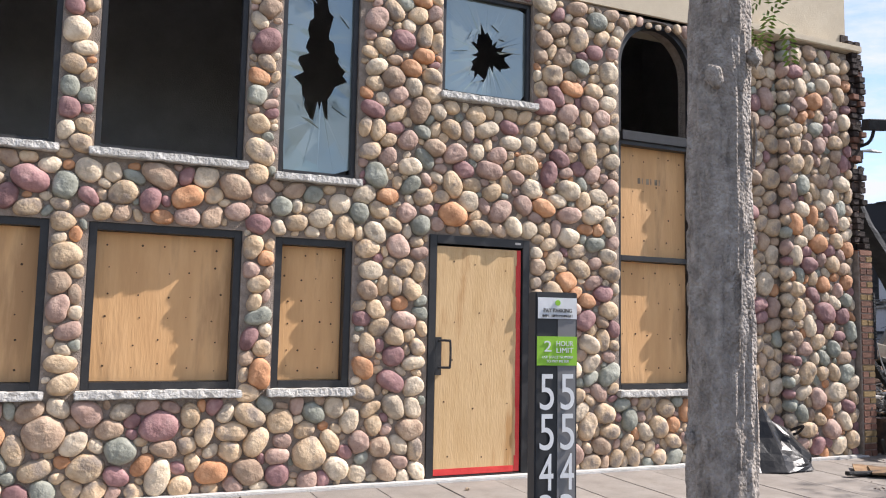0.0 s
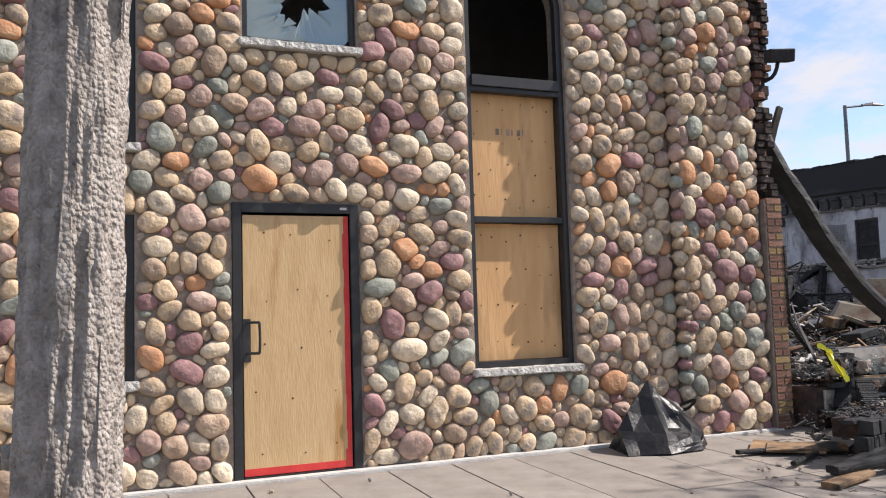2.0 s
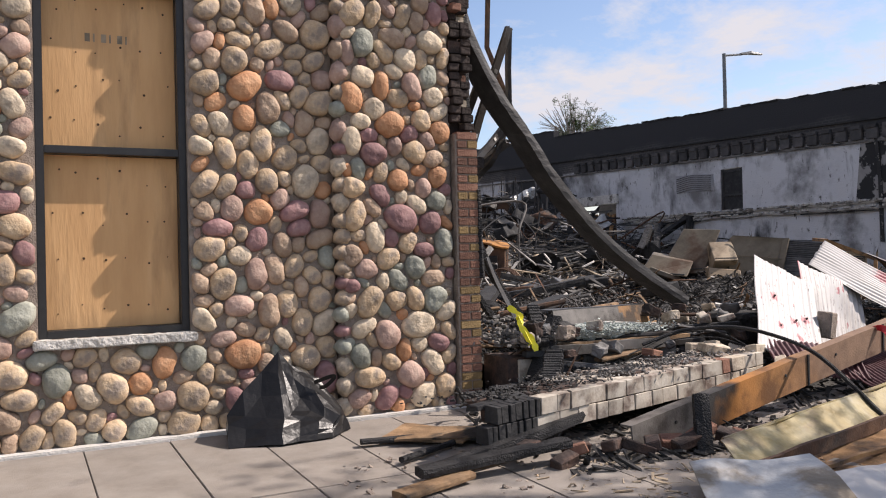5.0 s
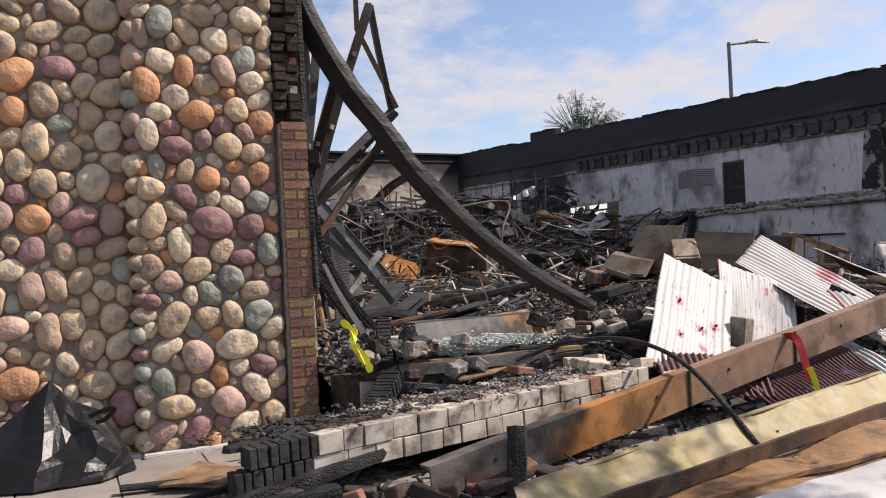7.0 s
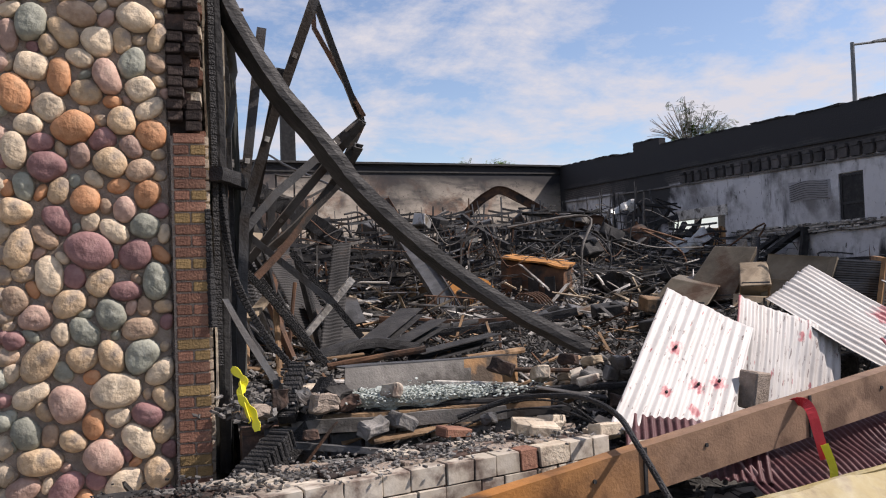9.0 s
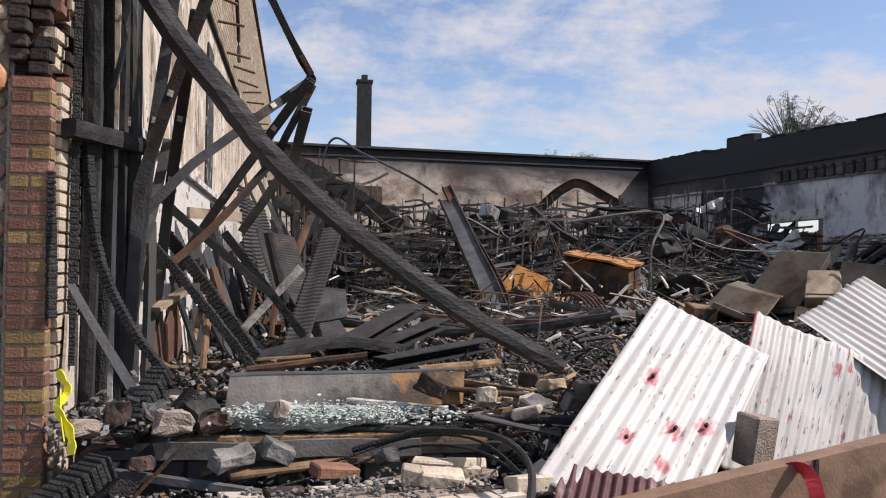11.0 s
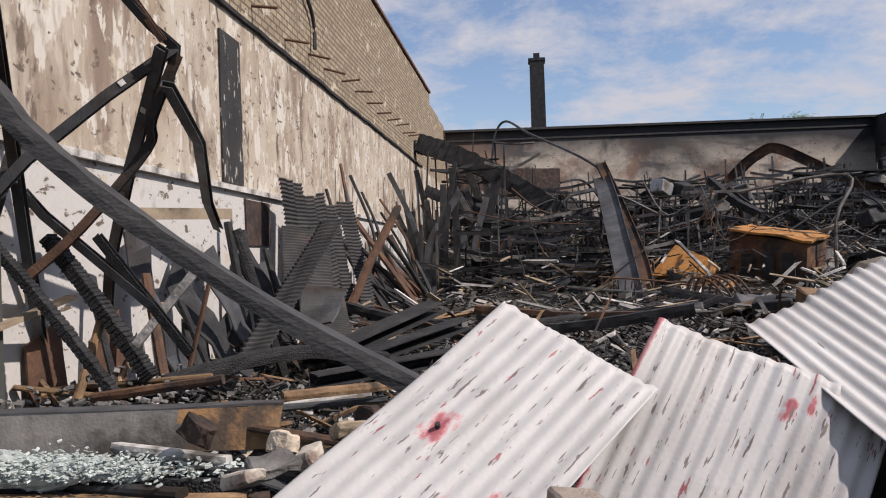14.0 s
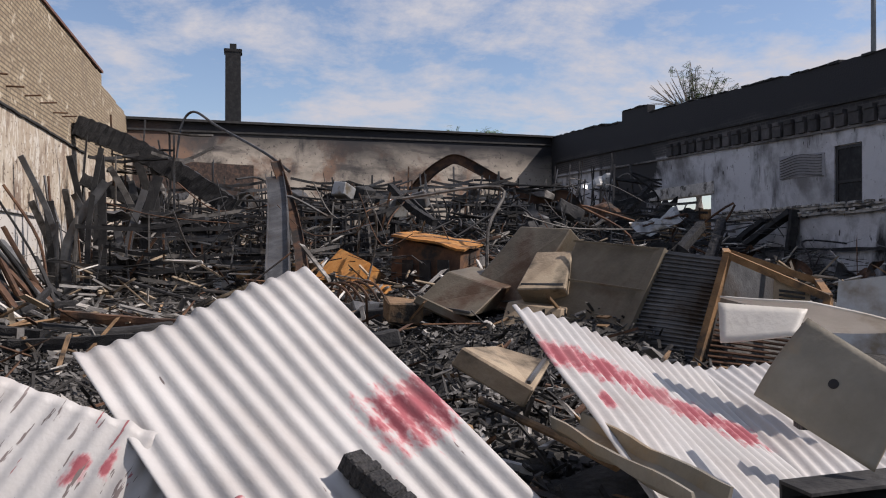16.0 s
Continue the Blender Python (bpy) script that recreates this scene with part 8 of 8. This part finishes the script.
# sagging wires and heavy dark ducts among the racks
for k in range(46):
    x, y = rt.uniform(5.0, 21.0), rt.uniform(13, 25)
    z = mound(x, y) + rt.uniform(0.4, 2.0)
    L = rt.uniform(0.8, 2.6)
    span("hanging_wire", [(x, y, z + rt.uniform(0, 0.8)), (x + L * 0.4, y + rt.gauss(0, 0.3), z - rt.uniform(0, 0.5)), (x + L, y + rt.gauss(0, 0.3), z + rt.uniform(-0.5, 0.6))], tube(rt.uniform(0.008, 0.018), 5), rt.choice((SOOT, STEEL, GREYB, RUST)), "thin burnt wire sagging through the racks", "wire", "sagging wires", n=5)
for k in range(20):
    x, y = rt.uniform(5.4, 23.0), rt.uniform(20, 29)
    z = mound(x, y) + rt.uniform(0.7, 2.3)
    q = B()
    obox(q, (x, y, z), (rt.uniform(0.5, 1.4), rt.uniform(0.3, 0.6), rt.uniform(0.25, 0.6)), rt.uniform(-30, 30), rt.uniform(-35, 35), rt.uniform(0, 180), 0.03)
    bmesh.ops.subdivide_edges(q, edges=[e for e in q.edges if e.calc_length() > 0.1], cuts=3, use_grid_fill=True)
    roughen(q, 0.09, 2.2, k)
    solo("crushed_duct", q, rt.choice((SOOT, SOOT, STEEL, GREYB, STEEL)), (x, y, z), "crushed scorched duct casing caught in the racks", "duct", group="crushed ducts")
    timber([(x + 0.1, y, mound(x, y) - 0.1), (x, y + 0.1, z)], 0.1, 0.08, "charred prop under a crushed duct", n=2, group="charred props")

# crumpled sheets and panels lodged in the tangle
for k in range(64):
    x, y = rt.uniform(5.4, 24.2), rt.uniform(14.0, 30.5)
    z = mound(x, y) + rt.uniform(0.15, 0.5) + (rt.uniform(0, 1.3) if y > 19 else 0)
    r = Euler((rt.uniform(-1.2, 1.2), rt.uniform(-0.7, 0.7), rt.uniform(0, 6.28))).to_matrix()
    a, b_ = rt.uniform(0.35, 0.9), rt.uniform(0.15, 0.45)
    cs = [Vector((x, y, z)) + r @ Vector(c) for c in ((-a, -b_, 0), (a, -b_, 0), (a, b_, 0), (-a, b_, 0))]
    if min(c.x for c in cs) < 4.8:
        continue
    sheet("bent_sheet", [tuple(c) for c in cs], rt.choice((SOOT, SOOT, STEEL, STEEL, RUST, GREYMETAL, ASH)), "buckled burnt sheet of metal lodged in the tangle", "sheet metal", 0.35, 8, 5, 0.012, "buckled sheets", k)
# made-up board backing that blocks the bright sky and ground behind the opening
fence = thing("wooden_fence", (27.4, 26.5, -0.2), "weathered dark board fence beyond the gaping opening", "fence")
for k in range(34):
    q = B()
    box(q, 27.4, 27.43, 21.5 + 0.3 * k, 21.79 + 0.3 * k, -0.2, 3.1 + 0.05 * math.sin(k * 2.3), 0.004)
    part("board", q, WOODB, fence)

# ---- cobblestones of the facade and slabs of the sidewalk ----


SECT = 22


def reach(a, b, th, ang):
    """How far an ellipse of half axes a and b, turned by th, stretches towards an angle: between its edge and its tangent."""
    c, n = math.cos(ang - th), math.sin(ang - th)
    return 0.5 / math.hypot(c / a, n / b) + 0.5 * math.hypot(a * c, b * n)


def barred(x, z, holes, bounds, m):
    """Whether a place lies in an opening or off the wall, by a margin."""
    if not (bounds[0] + m < x < bounds[1] - m and bounds[2] + m < z < bounds[3] - m):
        return True
    for h in holes:
        if h[0] == "arc":
            if math.hypot(x - h[1], z - h[2]) < h[3] + 0.012 + m:
                return True
        elif h[0] - 0.012 - m < x < h[1] + 0.012 + m and h[2] - 0.072 - m < z < h[3] + 0.012 + m:
            return True
    return False


def cobbles(bounds, holes, seed, marked, upright):
    """River stones fitted to one another: large ones first, small ones in the gaps between them."""
    rnd = random.Random(seed)
    x0, x1, z0, z1 = bounds
    st, grid = [], {}

    def near(x, z, a, b, th):
        gx, gz = int(x * 4), int(z * 4)
        for i in range(gx - 1, gx + 2):
            for j in range(gz - 1, gz + 2):
                for q in grid.get((i, j), ()):
                    u, v, c, d, tq, _ = st[q]
                    dd = math.hypot(u - x, v - z)
                    if dd > 0.32:
                        continue
                    ang = math.atan2(v - z, u - x)
                    if dd < 0.97 * (reach(a, b, th, ang) + reach(c, d, tq, ang)):
                        return True
        return False

    def put(*row):
        st.append(row)
        grid.setdefault((int(row[0] * 4), int(row[1] * 4)), []).append(len(st) - 1)

    for row in marked:
        put(*row)
    pool = [0] * 40 + [1] * 24 + [2] * 16 + [3] * 9 + [4] * 7 + [5] * 9 + [6] * 14
    area = (x1 - x0) * (z1 - z0)
    for r_lo, r_hi, tries in ((0.090, 0.106, 10), (0.075, 0.088, 110), (0.062, 0.074, 440), (0.048, 0.060, 650), (0.035, 0.046, 480), (0.025, 0.032, 220)):
        for _ in range(int(tries * area)):
            x, z, r = rnd.uniform(x0, x1), rnd.uniform(z0, z1), rnd.uniform(r_lo, r_hi)
            e = math.sqrt(rnd.uniform(1.1, 1.95))
            th = rnd.gauss(0.0, 0.55)
            if rnd.random() < upright(x):
                th += math.pi / 2
            if not barred(x, z, holes, bounds, r * 0.72) and not near(x, z, r * e, r / e, th):
                put(x, z, r * e, r / e, th, rnd.choice(pool))
    arr = np.array([q[:5] for q in st])
    ts = np.linspace(0.45, 1.0, 23)
    for k, (x, z, a, b, th, kd) in enumerate(st):
        dist = np.hypot(arr[:, 0] - x, arr[:, 1] - z)
        nb = arr[(dist < 0.34) & (dist > 1e-6)]
        ang = np.arange(SECT) * 2 * math.pi / SECT
        own = 1.0 / np.hypot(np.cos(ang - th) / a, np.sin(ang - th) / b)
        w3, w4, f3, f4 = rnd.uniform(0, 0.10), rnd.uniform(0, 0.08), rnd.uniform(0, 6.28), rnd.uniform(0, 6.28)
        wob = 1.20 + w3 * np.cos(3 * ang + f3) + w4 * np.cos(4 * ang + f4)
        far = own * wob
        px = x + np.cos(ang)[:, None] * far[:, None] * ts
        pz = z + np.sin(ang)[:, None] * far[:, None] * ts
        mine = ts[None, :] * wob[:, None]
        ok = np.ones_like(mine, dtype=bool)
        for u, v, c, d, tq in nb:
            ex, ez = px - u, pz - v
            cs, sn = math.cos(tq), math.sin(tq)
            g = np.hypot((ex * cs + ez * sn) / c, (ez * cs - ex * sn) / d)
            ok &= mine < g * 0.97
        rr = []
        for i in range(SECT):
            t = ts[0]
            for j in range(len(ts)):
                if not ok[i, j] or barred(px[i, j], pz[i, j], holes, bounds, 0.0):
                    break
                t = ts[j]
            rr.append(float(far[i] * t))
        for _ in range(2):
            rr = [(rr[i - 1] + 2 * rr[i] + rr[(i + 1) % SECT]) / 4 for i in range(SECT)]
        rr = [r * (1 + 0.07 * noise.noise(Vector((math.cos(g) * 1.8 + k * 3.1, math.sin(g) * 1.8, k * 1.7)))) for r, g in zip(rr, ang)]
        size = sum(rr) / SECT
        if size > 0.017:
            yield x, z, rr, min(0.085, size * rnd.uniform(0.58, 0.85)), kd, rnd.random() * 50


RINGS = ((1.0, 0.0), (1.0, 0.34), (0.95, 0.62), (0.82, 0.85), (0.52, 0.98), (0.22, 1.0))


def add_stone(verts, faces, mats, stone, y):
    cx, cz, rr, h, kd, sd = stone
    o = len(verts)
    for f, g in RINGS:
        for s in range(SECT):
            a = 2 * math.pi * s / SECT
            x, z = cx + math.cos(a) * rr[s] * f, cz + math.sin(a) * rr[s] * f
            n = noise.noise(Vector((x * 17 + sd, z * 17, sd)))
            ang = max(-1.0, min(1.0, 2.0 * noise.noise(Vector((x * 7 + sd * 3, z * 7, sd + 9)))))
            dent = noise.noise(Vector((x * 38 + sd, z * 38, sd * 2)))
            verts.append((x, y - h * g * (1 + 0.10 * n + 0.15 * ang + 0.04 * dent) + 0.004, z))
    verts.append((cx, y - h, cz))
    for r in range(len(RINGS) - 1):
        for s in range(SECT):
            t = (s + 1) % SECT
            faces.append((o + r * SECT + s, o + r * SECT + t, o + (r + 1) * SECT + t, o + (r + 1) * SECT + s))
            mats.append(kd)
    last = o + (len(RINGS) - 1) * SECT
    for s in range(SECT):
        faces.append((last + s, last + (s + 1) % SECT, o + len(RINGS) * SECT))
        mats.append(kd)


def stone_object(name, stones, y, parent, origin=(0, 0, 0)):
    verts, faces, mats = [], [], []
    for st in stones:
        add_stone(verts, faces, mats, st, y)
    me = bpy.data.meshes.new(name)
    b0 = BASE[parent]
    me.from_pydata([(v[0] - b0.x - origin[0], v[1] - b0.y - origin[1], v[2] - b0.z - origin[2]) for v in verts], [], faces)
    used = sorted(set(mats))
    for m in used:
        me.materials.append(STONES[m])
    me.polygons.foreach_set("material_index", [used.index(m) for m in mats])
    me.polygons.foreach_set("use_smooth", [True] * len(faces))
    ob = new(name, me)
    ob.parent = parent
    ob.location = origin
    return ob


main_holes = OPEN + [("arc", *ARC)]
MARK_MAIN = [(2.585, 1.594, 0.1, 0.085, 0.3, 4), (2.45, 0.5, 0.13, 0.1, 0.1, 4), (0.41, 1.753, 0.1, 0.09, 0, 4), (-0.82, 2.32, 0.13, 0.1, 0, 4), (2.3, 1.05, 0.115, 0.09, 1.4, 0), (0.42, 0.9, 0.15, 0.085, -0.1, 1),
             (0.28, 1.12, 0.12, 0.085, 1.8, 3), (0.62, 1.38, 0.11, 0.085, 0.4, 3), (1.15, 0.42, 0.11, 0.085, 1.6, 5), (0.45, 0.1, 0.15, 0.1, 0.1, 2), (-3.3, 0.48, 0.14, 0.11, 0.2, 3), (-4.1, 0.45, 0.14, 0.12, 0, 6), (-2.1, 0.22, 0.13, 0.12, 0, 0)]
for k in range(15):
    g = math.pi * (k + 0.5) / 15
    MARK_MAIN.append((ARC[0] + 0.605 * math.cos(g), min(4.5, ARC[1] + 0.605 * math.sin(g)), 0.075, 0.06, g + math.pi / 2, (0, 6, 1, 0, 2)[k % 5]))
MARK_PIL = [(3.652, 2.3, 0.115, 0.095, 0.2, 4), (3.734, 1.531, 0.14, 0.1, -0.5, 3), (4.0, 1.5, 0.1, 0.08, 0.5, 3), (3.62, 3.93, 0.11, 0.09, 0.3, 4), (3.5, 1.38, 0.12, 0.075, 1.7, 1), (3.87, 0.66, 0.13, 0.1, 0.2, 1), (4.02, 0.86, 0.12, 0.085, 0.9, 5),
            (3.5, 2.06, 0.1, 0.085, 0, 3), (4.12, 1.33, 0.12, 0.07, 1.5, 5), (3.42, 2.95, 0.11, 0.085, 1.4, 5), (3.42, 2.68, 0.1, 0.08, 0, 1)]
flat = list(cobbles((-6.55, 3.19, -0.065, 4.58), main_holes, 4, MARK_MAIN, lambda x: 0.22 if x < 1 else 0.5))
pil = list(cobbles((3.235, 4.218, -0.065, 4.58), [], 9, MARK_PIL, lambda x: 0.6))
near_flat = [s for s in flat if s[0] > 0.9 and s[1] < 4.0][:290]
near_pil = pil[:230]
for st in near_flat:
    stone_object("stone", [st], 0.012, facade, (st[0], 0, st[1]))
for st in near_pil:
    stone_object("stone", [st], -0.105, pilaster, (st[0] - 3.7, 0, st[1]))
rest = set(map(id, near_flat))
ob = stone_object("cobblestones", [s for s in flat if id(s) not in rest], 0.012, facade)
tagged(ob, "rounded multicoloured cobblestones", kind="stuff")
rest = set(map(id, near_pil))
ob = stone_object("cobblestones", [s for s in pil if id(s) not in rest], -0.105, pilaster)
tagged(ob, "rounded multicoloured cobblestones", kind="stuff")

# stones set into the inner corner of the pilaster
corner_meshes = []
for s in range(7):
    q = B()
    bmesh.ops.create_icosphere(q, subdivisions=2, radius=1.0)
    for v in q.verts:
        v.co += noise.noise_vector(v.co * 1.3 + Vector((s * 5, s, 0))) * 0.28
        v.co.x *= 0.075
        v.co.y *= 0.085
        v.co.z *= (0.062, 0.08, 0.095, 0.07, 0.055, 0.088, 0.075)[s]
    me = bpy.data.meshes.new("stone")
    q.to_mesh(me)
    q.free()
    me.materials.append(STONES[(0, 1, 2, 5, 3, 6, 4)[s]])
    me.polygons.foreach_set("use_smooth", [True] * len(me.polygons))
    corner_meshes.append((me, (0.062, 0.08, 0.095, 0.07, 0.055, 0.088, 0.075)[s]))
rc = random.Random(8)
z = -0.05
while z < 4.5:
    me, half = corner_meshes[rc.choice((0, 0, 1, 1, 2, 2, 3, 4, 5, 5, 6))]
    z += half
    ob = new("stone", me)
    ob.parent = pilaster
    ob.location = Vector((3.225 + rc.uniform(-0.012, 0.012), -0.068, z)) - BASE[pilaster]
    ob.rotation_euler = (0, rc.uniform(-0.25, 0.25), 0)
    z += half * 0.98 + 0.004

slab_meshes = []
for s in range(4):
    q = B()
    box(q, 0, 0.562, 0, 1.64, -0.05, 0, 0.004)
    me = bpy.data.meshes.new("slab")
    q.to_mesh(me)
    q.free()
    me.materials.append(CONC)
    slab_meshes.append(me)
for i in range(-12, 30):
    for y in (-1.72, -3.37, -5.02):
        ob = new("slab", random.choice(slab_meshes))
        ob.parent = pavement
        ob.location = (-0.40 + 0.568 * i, y + 3, 0.05 + random.uniform(-0.004, 0.002))
q = B()
box(q, -8, 18, -5.9, -5.025, -0.05, -0.001)
box(q, -8, 18, -0.074, 0.0, -0.05, -0.001)
box(q, 16.7, 40, -5.9, 0.0, -0.05, -0.002)
box(q, -40, -7.3, -5.9, 0.0, -0.05, -0.002)
far = link_mesh("far_slabs", q, CONC, False)
far.parent, far.location = pavement, (0, 3, 0.05)
